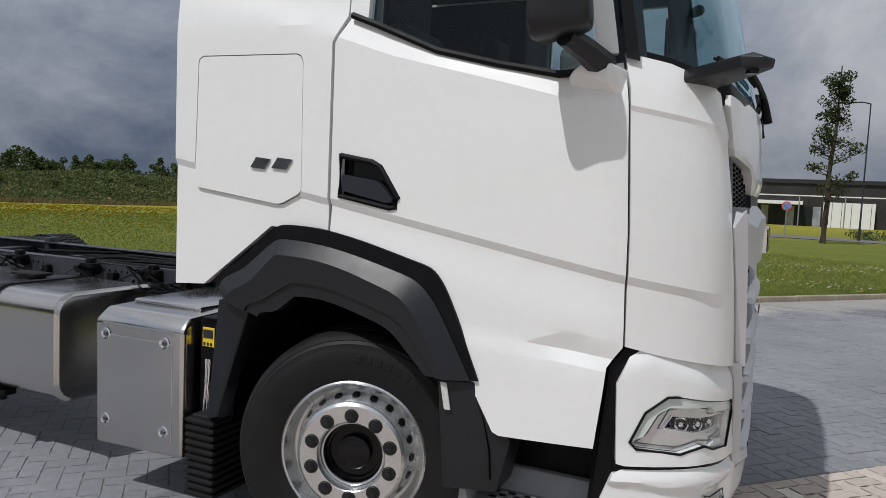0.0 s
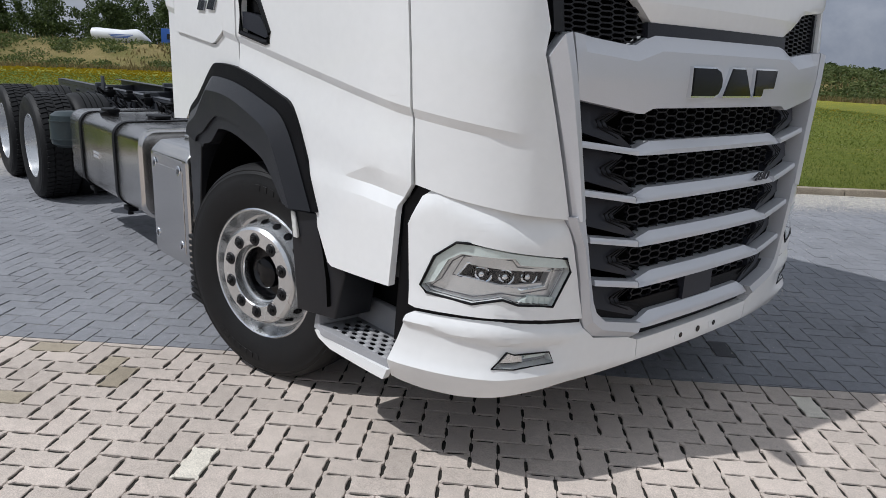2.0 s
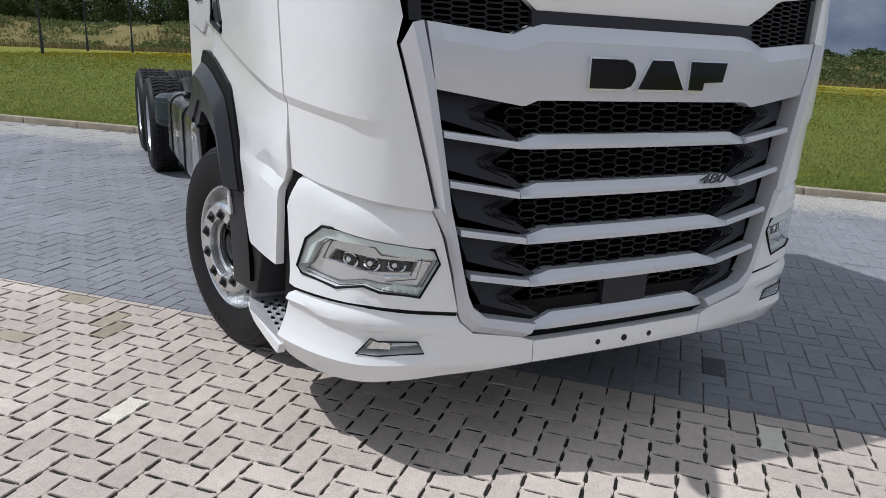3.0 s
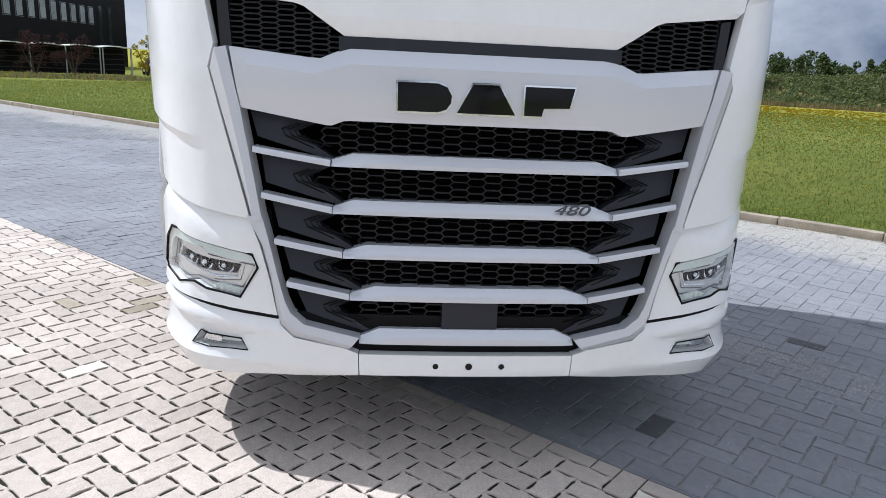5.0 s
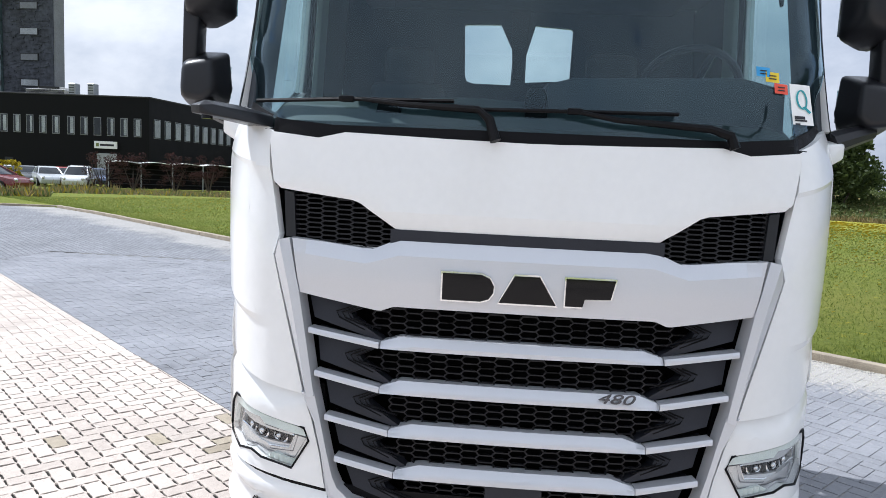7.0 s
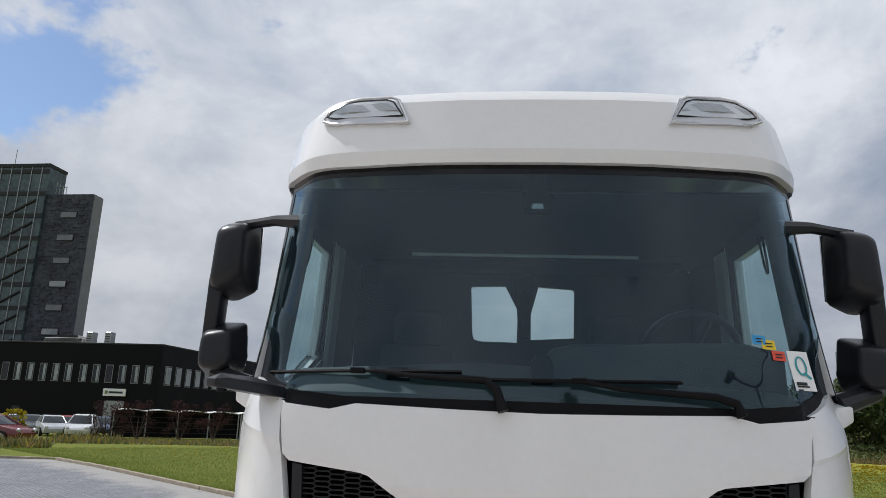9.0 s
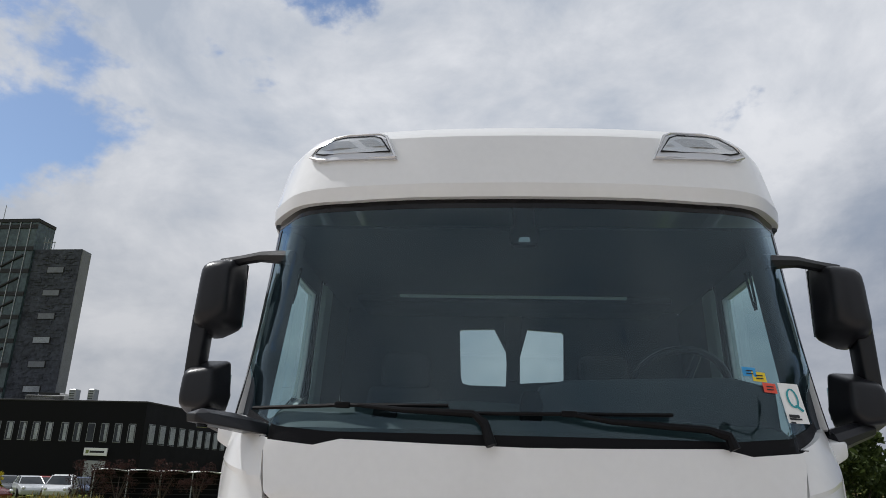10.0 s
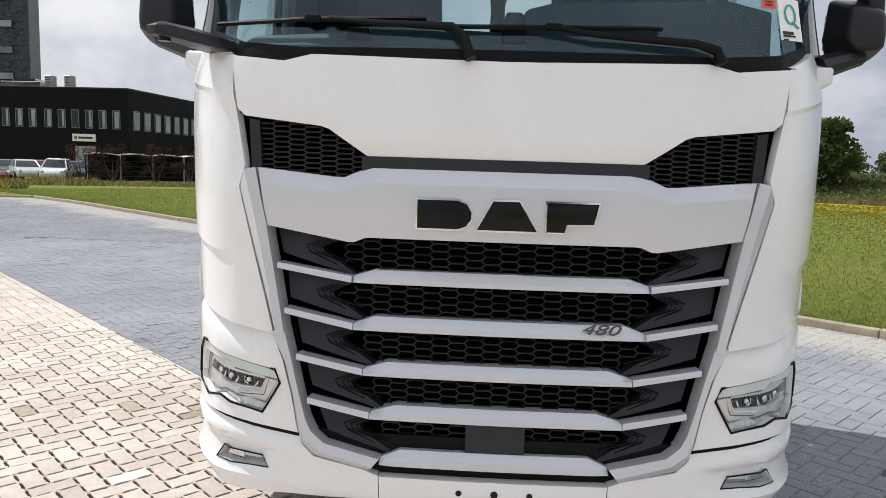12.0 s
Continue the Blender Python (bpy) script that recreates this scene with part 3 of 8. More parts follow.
for m in BOTH:
    d = part("door", skin(m(door), 0.0, 0.03, 0.06, 0.05, door_form, [m(grip)], None, along(CREASE, 0.012, m) + along(CREASE, -0.018, m) + along(SHOULDER, 0, m)[1:] + along(LEDGE, 0, m) + along(LEDGE, -0.045, m) + along(PEAK, 0, m)), WHITE, truck, "white door with a black pull handle", 11)
    part("handle_recess", skin(m(grow(grip, 0.006)), -0.045, 0.01), GLOSSBLACK, d)
    bm = bmesh.new()
    sg = 1 if m is mirrored else -1
    ring = m(grip)
    sweep(bm, [skin_at(s, z, 0.0) for s, z in ring + ring[:2]], 0.011, 8)
    part("handle_rim", bm, BLACK, d)
    part("door_handle", skin(m(L((-0.078, 1.612), (0.075, 1.592), (0.10, 1.575), (0.148, 1.525), (0.145, 1.512), (0.12, 1.508), (-0.078, 1.548))), -0.006, 0.03, 0.03, 0.02), GREY, d, "black pull handle")
    part("window_frame", skin(m(frame_top), -0.012, 0.04), WHITE, d)
    pane = part("window_pane", skin(m(side_pane), -0.03, 0.004), SIDEGLASS, d, "tinted side window")
    pane.visible_shadow = False
    bm = bmesh.new()
    sweep(bm, [skin_at(s, z, -0.012) for s, z in m(L((0.93, 1.985), (0.79, 1.975), (0.55, 2.018), (0.31, 2.075), (0.045, 2.185), (-0.06, 2.225)))], 0.014, 6)
    part("window_seal", bm, BLACK, d)
    part("door_lining", skin(m(door), -0.09, 0.01), INTERIOR, d)
    part("frame_lining", skin(m(frame_top), -0.058, 0.01), INTERIOR, d)
    p = part("sleeper_panel", skin(m(sleeper), 0.0, 0.03, 0.06, 0.05, sleeper_form, [m(locker)], None, along(SHOULDER, 0, m)[:1] + along(CREASE, 0.008, m)[:1] + along(CREASE, -0.022, m)[:1]), WHITE, truck, "", 11)
    # black strip set behind the door edge so the gap reads as shaded
    part("door_gap", skin(m(L((-0.165, 2.2), (-0.165, 1.36), (-0.10, 1.36), (-0.10, 2.2))), -0.03, 0.01), BLACK, truck)
    part("locker_lid", skin(m(grow(locker, -0.004)), -0.001, 0.02, 0.08, 0.1, lid_form), WHITE, p, "white rounded locker lid")
    part("locker_seal", skin(m(grow(locker, 0.01)), -0.022, 0.01, 0.2, 0.3, lid_form), BLACK, p)
    part("cab_lining", skin(m(sleeper), -0.07, 0.01), INTERIOR, truck)
    # plain bars in place of the model badge
    for x0, x1 in ((-0.525, -0.425), (-0.415, -0.315)):
        part("badge", skin(m(L((x0, 1.628), (x1 - 0.03, 1.622), (x1, 1.664), (x0 + 0.03, 1.671))), 0.008, 0.012, 0.05, 0.05), BADGE, p, "dark chrome badge bar")

# front corners
corner = [(sx(1.048), 1.062), (sx(1.16), 1.035), (sy(-0.97), 0.995), (sy(-0.794), 0.968), (sy(-0.914), 1.484), (sy(-0.894), 1.56), (sy(-0.929), 1.757), (sy(-0.954), 1.90), (sy(-0.945), 1.945), (sx(1.20), 2.022), (sx(1.048), 2.05)]


CUP = ((0.88, 1.13, 1.34), (1.784, 1.84, 1.872))
CLO = ((0.9, 1.02, 1.34), (1.235, 1.252, 1.304))


def corner_form(s, z):
    a = abs(s)
    up = float(np.interp(a, *CUP))
    lo = float(np.interp(a, *CLO))
    o = -0.18 * max(0.0, z - up) - 0.006 * ramp((up - z) / 0.018) + 0.006 * ease((up - 0.03 - z) / 0.2)
    o -= 0.012 * ramp((lo - z) / 0.030) * ease((a - 0.93) / 0.12)
    o -= 0.006 * ease((0.96 - a) / 0.06) * ease((z - 1.5) / 0.05)
    return o


def s_cuts(line, dz, m):
    pts = m([(-a, z + dz) for a, z in zip(*line)])
    return list(zip(pts, pts[1:]))


lampc = [(-1.352, 0.655), (-1.325, 0.648), (-1.186, 0.650), (-1.011, 0.648), (sy(-0.700), 0.612), (sy(-0.730), 0.752), (sy(-0.762), 0.872), (sy(-0.805), 0.985), (-1.02, 1.03), (-1.262, 1.075), (-1.30, 1.07), (-1.365, 0.93)]
HL = [(-1.31, 0.73), (-1.262, 0.837), (-1.186, 0.893), (-1.15, 0.894), (-0.791, 0.835), (-0.772, 0.788), (-0.838, 0.674), (-0.973, 0.694), (-1.027, 0.713), (-1.127, 0.692), (-1.287, 0.709)]


def lamp_corner_form(s, z):
    a = abs(s)
    ridge = float(np.interp(a, (0.70, 0.80, 0.934, 1.27, 1.36), (0.935, 0.925, 0.894, 1.018, 0.96)))
    return -0.45 * max(0.0, z - ridge) + 0.006 * ease((0.72 - z) / 0.08)


for m in BOTH:
    part("corner_panel", skin(m(corner), 0.0, 0.035, 0.03, 0.04, corner_form, (), None, s_cuts(CUP, 0, m)[1:] + s_cuts(CUP, -0.018, m)[1:] + s_cuts(CLO, 0, m)[1:] + s_cuts(CLO, -0.03, m)[1:]), WHITE, truck, "", 14)
    p = part("lamp_corner", skin(m(lampc), -0.004, 0.03, 0.035, 0.025, lamp_corner_form, [m(grow(HL, 0.002))]), WHITE, truck)
    h = part("headlight", skin(m(grow(HL, 0.012)), -0.085, 0.005), GLOSSBLACK, truck, "clear headlight with light bar and projector lenses")
    bm = bmesh.new()
    ring = m(HL)
    sweep(bm, [skin_at(s, z, -0.001) for s, z in ring + ring[:2]], 0.0046, 6)
    part("seal", bm, BLACK, h)
    part("bezel", skin(m(grow(HL, -0.004)), -0.030, 0.03, 0.05, 0.05, None, [m([(-1.182, 0.776), (-1.150, 0.818), (-0.842, 0.790), (-0.862, 0.744), (-0.951, 0.740)])]), LAMPSILVER, h)
    for d, r in ((0.004, 0.0032), (0.022, 0.0016)):
        bm = bmesh.new()
        ring = m(grow([(-1.182, 0.776), (-1.150, 0.818), (-0.842, 0.790), (-0.862, 0.744), (-0.951, 0.740)], d))
        sweep(bm, [skin_at(s, z, -0.028) for s, z in ring + ring[:2]], r, 6)
        part("window_edge", bm, CHROME if d < 0.01 else STEEL, h)
    bm = bmesh.new()
    sweep(bm, [skin_at(s, z, -0.026) for s, z in m([(-1.285, 0.724), (-1.245, 0.757), (-1.207, 0.822), (-1.172, 0.845), (-0.992, 0.838), (-0.972, 0.815), (-0.79, 0.788), (-0.838, 0.704), (-0.965, 0.716), (-1.028, 0.728), (-1.127, 0.710), (-1.285, 0.724), (-1.245, 0.757)])], 0.0018, 6)
    part("bezel_line", bm, STEEL, h)
    part("light_bar", skin(m([(-1.305, 0.733), (-1.259, 0.834), (-1.185, 0.889), (-1.15, 0.890), (-0.795, 0.832), (-0.778, 0.800), (-0.967, 0.826), (-0.989, 0.848), (-1.172, 0.855), (-1.216, 0.830), (-1.262, 0.750)]), -0.009, 0.02, 0.04, 0.04), LAMPGLOW, h, "milky daytime light bar")
    part("reflector", skin(m([(-1.19, 0.735), (-1.19, 0.83), (-0.84, 0.81), (-0.84, 0.735)]), -0.062, 0.01, 0.02, 0.02, lambda s, z: 0.018 * abs(math.sin(abs(s) * 44))), NUT, h)
    for k in range(3):
        a0, zc = 1.105 - 0.092 * k, 0.784 - 0.005 * k
        cell = part("projector", skin(m([(-a0 - 0.040, zc - 0.004), (-a0 - 0.030, zc + 0.028), (-a0 + 0.030, zc + 0.024), (-a0 + 0.044, zc - 0.010), (-a0 + 0.036, zc - 0.034), (-a0 - 0.022, zc - 0.028)]), -0.052, 0.02, 0.02, 0.02), GLOSSBLACK, h)
        for r0, a1, a2 in ((0.030, 0.5, 2.3), (0.022, 2.6, 4.6), (0.036, 5.0, 6.4)):
            bm = bmesh.new()
            sweep(bm, [skin_at(ss, zz, -0.047) for ss, zz in m([(-a0 + r0 * 1.05 * math.cos(q), zc + r0 * 0.8 * math.sin(q)) for q in np.linspace(a1, a2, 7)])], [0.0015, 0.003, 0.004, 0.0045, 0.004, 0.003, 0.0015], 6)
            part("projector_ring", bm, CHROME, cell)
        bm = bmesh.new()
        c = skin_at(*m([(-a0, zc)])[0], -0.046)
        bmesh.ops.create_uvsphere(bm, u_segments=14, v_segments=8, radius=0.011, matrix=Matrix.Translation(c))
        part("projector_lens", bm, CHROME, cell)
    part("lamp_shelf", skin(m([(-1.18, 0.742), (-1.165, 0.757), (-0.93, 0.752), (-0.862, 0.752), (-0.87, 0.738), (-0.95, 0.736)]), -0.036, 0.02, 0.03, 0.02), LAMPSILVER, h)
    part("indicator", skin(m([(-0.965, 0.698), (-0.926, 0.716), (-0.822, 0.700), (-0.842, 0.679)]), -0.02, 0.02, 0.012, 0.02, lambda s, z: 0.006 * (int(abs(s) * 80) % 2)), LAMPGLOW, h)
    e = part("lens", skin(m(HL), -0.003, 0.003, 0.04, 0.04), LENS, h)
    e.visible_shadow = False

# bumper with its plate bar
FOG = [(-1.049, 0.470), (-1.000, 0.529), (-0.973, 0.519), (-0.838, 0.513), (-0.815, 0.469), (-0.973, 0.466)]


def bumper_form(s, z):
    a = abs(s)
    ridge = float(np.interp(a, (0.70, 0.765, 1.243, 1.45), (0.56, 0.546, 0.586, 0.60)))
    wing = ease((a - 0.70) / 0.15)
    o = -0.016 * wing * ease((ridge - z) / 0.02) + 0.012 * wing * ease((0.53 - z) / 0.10)
    low = float(np.interp(a, (0.4, 0.9, 1.45), (0.40, 0.43, 0.43)))
    o += 0.008 * wing * ease((0.455 - z) / 0.012)
    return o - 0.55 * max(0.0, low - z) - 0.5 * max(0.0, z - float(np.interp(a, (0.0, 0.7, 1.05, 1.35), (0.47, 0.56, 0.605, 0.60))))


bumper_side = [(-1.452, 0.352), (-1.30, 0.338), (-1.16, 0.340), (-1.0, 0.352), (sy(-0.75), 0.368), (sy(-0.60), 0.374), (sy(-0.402), 0.390), (sy(-0.405), 0.478), (sy(-0.46), 0.498), (sy(-0.64), 0.53), (sy(-0.69), 0.575), (sy(-0.697), 0.598), (-1.011, 0.636), (-1.186, 0.636), (-1.33, 0.632), (-1.362, 0.615), (-1.42, 0.47)]
for m in BOTH:
    b = part("bumper_corner", skin(m(bumper_side), 0.006, 0.05, 0.035, 0.016, bumper_form, [m(FOG)]), WHITE, truck, "white bumper corner with a fog lamp")
    f = part("fog_lamp", skin(m(grow(FOG, 0.008)), -0.045, 0.01), PALEPLASTIC, b, "clear fog lamp")
    part("fog_reflector", skin(m([(-1.02, 0.478), (-0.985, 0.515), (-0.93, 0.50), (-0.93, 0.475)]), -0.025, 0.02, 0.015, 0.015), CHROME, f)
    part("fog_bar", skin(m([(-0.93, 0.492), (-0.92, 0.503), (-0.84, 0.503), (-0.835, 0.494)]), -0.02, 0.02), LAMPGLOW, f)
    bm = bmesh.new()
    ring = m(FOG)
    sweep(bm, [skin_at(s, z, 0.001) for s, z in ring + ring[:2]], 0.0026, 6)
    part("seal", bm, BLACK, f)
    e = part("fog_lens", skin(m(FOG), -0.006, 0.003), LENS, f)
    e.visible_shadow = False
plate = part("plate_bar", skin(F((-0.398, 0.391), (0.398, 0.391), (0.402, 0.476), (-0.402, 0.476)), 0.006, 0.05, 0.05, 0.02, bumper_form), WHITE, truck)
for y in (-0.117, 0.008, 0.132):
    bm = bmesh.new()
    c = skin_at(sy(y), 0.434, 0.0)
    rod(bm, c - Vector((0.02, 0, 0)), c + Vector((0.009, 0, 0)), 0.011 if y != 0.008 else 0.013, 16)
    part("bolt_hole", bm, GLOSSBLACK, plate)
for y in (-0.117, 0.132):
    bm = bmesh.new()
    skin(F((y - 0.035, 0.42), (y + 0.035, 0.42), (y + 0.04, 0.434), (y + 0.035, 0.448), (y - 0.035, 0.448), (y - 0.04, 0.434)), 0.0075, 0.004, 0.02, 0.02, bumper_form, (), bm)
    part("bolt_plate", bm, WHITE, plate)
# black sheets behind bumper and lamp corners paint the gaps' shade
part("bumper_gap", skin(F((-0.72, 0.40), (0.72, 0.40), (0.74, 0.62), (-0.74, 0.62)), -0.035, 0.01), BLACK, truck)
for m in BOTH:
    part("corner_gap", skin(m([(-1.46, 0.36), (-1.0, 0.36), (-0.70, 0.55), (-0.74, 0.99), (-1.28, 1.10), (-1.40, 1.10)]), -0.075, 0.01), BLACK, truck)
    part("entry_pillar", skin(m([(-1.43, 0.50), (-1.36, 0.50), (-1.335, 0.70), (-1.335, 0.965), (-1.275, 1.07), (-1.32, 1.075), (-1.39, 0.985), (-1.415, 0.70)]), -0.022, 0.05), BLACK, truck)

# black strips added to darken the seam under the lamp panels like shade
for m in BOTH:
    part("bumper_seal", skin(m([(-1.36, 0.624), (-1.011, 0.630), (sy(-0.70), 0.594), (sy(-0.70), 0.619), (-1.011, 0.655), (-1.36, 0.662)]), -0.010, 0.01, 0.04, 0.04), BLACK, truck)

# front lid, silver panel and frame
HOODTOP = [(-0.932, 1.937), (-0.752, 1.919), (-0.655, 1.942), (-0.3, 1.932), (0, 1.927), (0.3, 1.932), (0.655, 1.942), (0.752, 1.919), (0.932, 1.937)]
hood = F(*HOODTOP, (0.938, 1.90), (0.914, 1.757), (0.888, 1.730), (0.62, 1.70), (0.59, 1.69), (0.462, 1.602), (0.44, 1.598), (0, 1.598), (-0.44, 1.598), (-0.462, 1.602), (-0.59, 1.69), (-0.62, 1.70), (-0.888, 1.730), (-0.914, 1.757), (-0.938, 1.90))


def hood_form(s, z):
    a = abs(y_at(s))
    edge = float(np.interp(a, (0.0, 0.455, 0.60, 0.89), (1.60, 1.60, 1.692, 1.728)))
    return -0.02 * max(0.0, z - 1.80) - 0.25 * max(0.0, 1.665 - z) * (1 if a < 0.5 else 0.6) - 0.35 * max(0.0, edge + 0.02 - z)


# black strips behind the lid's ends, the shade of the gap as colour
for m in BOTH:
    part("lid_gap", skin(m([(sy(-0.97), 1.74), (sy(-0.895), 1.74), (sy(-0.915), 1.95), (sy(-0.985), 1.95)]), -0.025, 0.01), BLACK, truck)
part("front_lid", skin(hood, 0.006, 0.035, 0.05, 0.03, hood_form, (), None, [((-1, 1.80), (1, 1.80)), ((-1, 1.665), (1, 1.665))]), WHITE, truck, "", 14)
silver = F((-0.830, 1.552), (-0.58, 1.528), (-0.54, 1.527), (-0.47, 1.558), (-0.44, 1.562), (0.44, 1.562), (0.47, 1.558), (0.54, 1.527), (0.58, 1.528), (0.830, 1.552), (0.802, 1.354), (0.52, 1.308), (0.50, 1.308), (0.462, 1.324), (0.44, 1.326), (-0.44, 1.326), (-0.462, 1.324), (-0.50, 1.308), (-0.52, 1.308), (-0.802, 1.354))


def silver_form(s, z):
    a = abs(y_at(s))
    top = float(np.interp(a, (0.44, 0.56, 0.84), (1.562, 1.526, 1.553)))
    return -0.72 * ease((0.83 - a) / 0.12) * max(0.0, z - (top - 0.050)) - 0.10 * max(0.0, 1.42 - z)


FOLD = F((-0.84, 1.503), (-0.56, 1.476), (-0.44, 1.512), (0.44, 1.512), (0.56, 1.476), (0.84, 1.503))
panel = part("grille_panel", skin(silver, 0.022, 0.05, 0.05, 0.03, silver_form, (), None, list(zip(FOLD, FOLD[1:])) + [((-1, 1.42), (1, 1.42))]), SILVER, truck, "silver painted upper grille panel", 12)
part("upper_strip", skin(F((-0.48, 1.545), (0.48, 1.545), (0.48, 1.602), (-0.48, 1.602)), -0.014, 0.03), GREY, truck)

def ridge_bar(outer, ridge, inner, m, offs):
    """A frame strip with two facets meeting in a ridge, and side walls."""
    bm = bmesh.new()
    rows = []
    for pts, o in ((outer, -0.04), (outer, offs[0]), (ridge, offs[1]), (inner, offs[2]), (inner, -0.05)):
        rows.append([bm.verts.new(skin_at(*q, o)) for q in m(F(*[(-y, z) for y, z in pts]))])
    for a, b in zip(rows, rows[1:]):
        for k in range(len(a) - 1):
            bm.faces.new((a[k], a[k + 1], b[k + 1], b[k]))
    for k in (0, -1):
        bm.faces.new([r[k] for r in rows])
    bmesh.ops.recalc_face_normals(bm, faces=bm.faces)
    return bm


def fine(pts, n=4):
    return [(a[0] + (b[0] - a[0]) * k / n, a[1] + (b[1] - a[1]) * k / n) for a, b in zip(pts, pts[1:]) for k in range(n)] + [pts[-1]]


UP = [[(0.782, 0.962), (0.828, 1.16), (0.873, 1.352), (0.903, 1.480)], [(0.768, 0.966), (0.800, 1.16), (0.840, 1.390), (0.872, 1.545)], [(0.744, 0.972), (0.773, 1.16), (0.803, 1.354), (0.840, 1.553)]]
LOW = [[(0.803, 0.978), (0.752, 0.872), (0.722, 0.752), (0.700, 0.62), (0.685, 0.575), (0.645, 0.535), (0.443, 0.492)], [(0.786, 0.980), (0.736, 0.868), (0.708, 0.755), (0.686, 0.65), (0.668, 0.60), (0.618, 0.562), (0.425, 0.515)], [(0.745, 0.985), (0.715, 0.86), (0.692, 0.76), (0.668, 0.67), (0.648, 0.628), (0.60, 0.588), (0.40, 0.545)]]
for m in BOTH:
    part("grille_frame", ridge_bar(*[fine(q) for q in UP], m, (0.006, 0.036, 0.024)), SILVER, truck, "silver painted grille frame", 12)
    part("grille_frame", ridge_bar(*[fine(q) for q in LOW], m, (0.0, 0.026, 0.018)), SILVER, truck, "silver painted grille frame", 20)

# plain plates in place of the maker's letters
for shape in (F((-0.283, 1.369), (-0.15, 1.369), (-0.122, 1.379), (-0.107, 1.400), (-0.105, 1.425), (-0.120, 1.452), (-0.15, 1.464), (-0.283, 1.464)),
              F((-0.086, 1.369), (-0.035, 1.466), (0.050, 1.466), (0.109, 1.369)),
              F((0.140, 1.369), (0.200, 1.369), (0.206, 1.396), (0.294, 1.399), (0.308, 1.466), (0.140, 1.466))):
    b = part("emblem", skin(grow(shape, 0.006), 0.036, 0.02, 0.03, 0.03), CHROME, panel, "black emblem plate with a chrome edge")
    part("emblem_face", skin(shape, 0.040, 0.01, 0.03, 0.03), GLOSSBLACK, b)

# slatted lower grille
# near-black sheet standing in for the shaded depth behind bars and mesh
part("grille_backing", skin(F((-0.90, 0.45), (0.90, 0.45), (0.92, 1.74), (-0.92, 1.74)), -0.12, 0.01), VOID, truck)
BARS = [(0.772, 1.225, 0.505, 1.168, 0.435, 1.212), (0.748, 1.066, 0.500, 1.003, 0.432, 1.050), (0.706, 0.903, 0.464, 0.843, 0.385, 0.890), (0.664, 0.747, 0.438, 0.687, 0.350, 0.736), (0.0, 0, 0.402, 0.520, 0.33, 0.574)]
for yo, zo, yk, zk, yt, zt in BARS:
    def bar_form(s, z, yk=yk, zk=zk, yt=yt, zt=zt, yo=yo, zo=zo):
        a = abs(y_at(s))
        top = zt if a < yt else float(np.interp(a, (yt, yk), (zt, zk + 0.022))) if a < yk else float(np.interp(a, (yk, max(yo, yk + 0.01)), (zk + 0.022, zo)))
        return -0.9 * max(0.0, z - (top - (0.028 if a < yk else 0.006)))
    mid = F((-yk, zk), (yk, zk), (yk, zk + 0.022), (yt, zt), (-yt, zt), (-yk, zk + 0.022))
    bar = part("grille_bar", skin(mid, 0.012, 0.05, 0.05, 0.008, bar_form), SILVER, truck)
    if yo:
        for sg in (-1, 1):
            end = F((sg * (yk + 0.003), zk), (sg * yo, zo - 0.020), (sg * yo, zo), (sg * (yk + 0.003), zk + 0.022))
            part("bar_end", skin(end, 0.012, 0.05, 0.05, 0.008, bar_form), SILVER, bar)
num = bpy.data.curves.new("power_number", "FONT")
num.body, num.size, num.extrude, num.shear, num.align_x = "480", 0.050, 0.003, 0.3, "CENTER"
ob = new("power_number", num)
bpy.context.view_layer.update()
me = bpy.data.meshes.new_from_object(ob.evaluated_get(bpy.context.evaluated_depsgraph_get()))
bpy.data.objects.remove(ob)
me.materials.append(STEEL)
ob = new("power_number", me)
c = skin_at(sy(0.341), 1.024, 0.016)
ob.matrix_world = Matrix.Translation(c) @ Matrix.Rotation(radians(90), 4, "Z") @ Matrix.Rotation(radians(90), 4, "X") @ Matrix.Diagonal((1.72, 1, 1, 1))
ob.parent = truck


def honeycomb(y0, y1, z0, z1, py, pz, off, keep, wire=0.0022):
    """Stretched hexagon lattice between two heights, as thin bars with depth."""
    bm = bmesh.new()
    seen = set()
    def bar(a, b):
        key = tuple(sorted(((round(a[0], 4), round(a[1], 4)), (round(b[0], 4), round(b[1], 4)))))
        if key in seen or not (keep(*a) and keep(*b)):
            return
        seen.add(key)
        d = Vector((b[0] - a[0], b[1] - a[1], 0)).normalized()
        n = Vector((-d.y, d.x, 0)) * wire
        q = []
        for o in (off, off - 0.014):
            q.append([bm.verts.new(skin_at(sy(p[0] + k * n.x), p[1] + k * n.y, o)) for p in (a, b) for k in (-1, 1)])
        f, g = q
        bm.faces.new((f[0], f[2], f[3], f[1]))
        bm.faces.new((f[0], g[0], g[2], f[2]))
        bm.faces.new((f[1], f[3], g[3], g[1]))
    w, h = py / 1.64, pz / 2
    for i in range(int((y1 - y0) / py) + 2):
        for j in range(int((z1 - z0) / pz) + 2):
            cy, cz = y0 + i * py, z0 + j * pz + (h if i % 2 else 0.0)
            pts = [(cy - w, cz), (cy - w * 0.64, cz + h), (cy + w * 0.64, cz + h), (cy + w, cz), (cy + w * 0.64, cz - h), (cy - w * 0.64, cz - h)]
            for a, b in zip(pts, pts[1:] + pts[:1]):
                bar(a, b)
    return bm


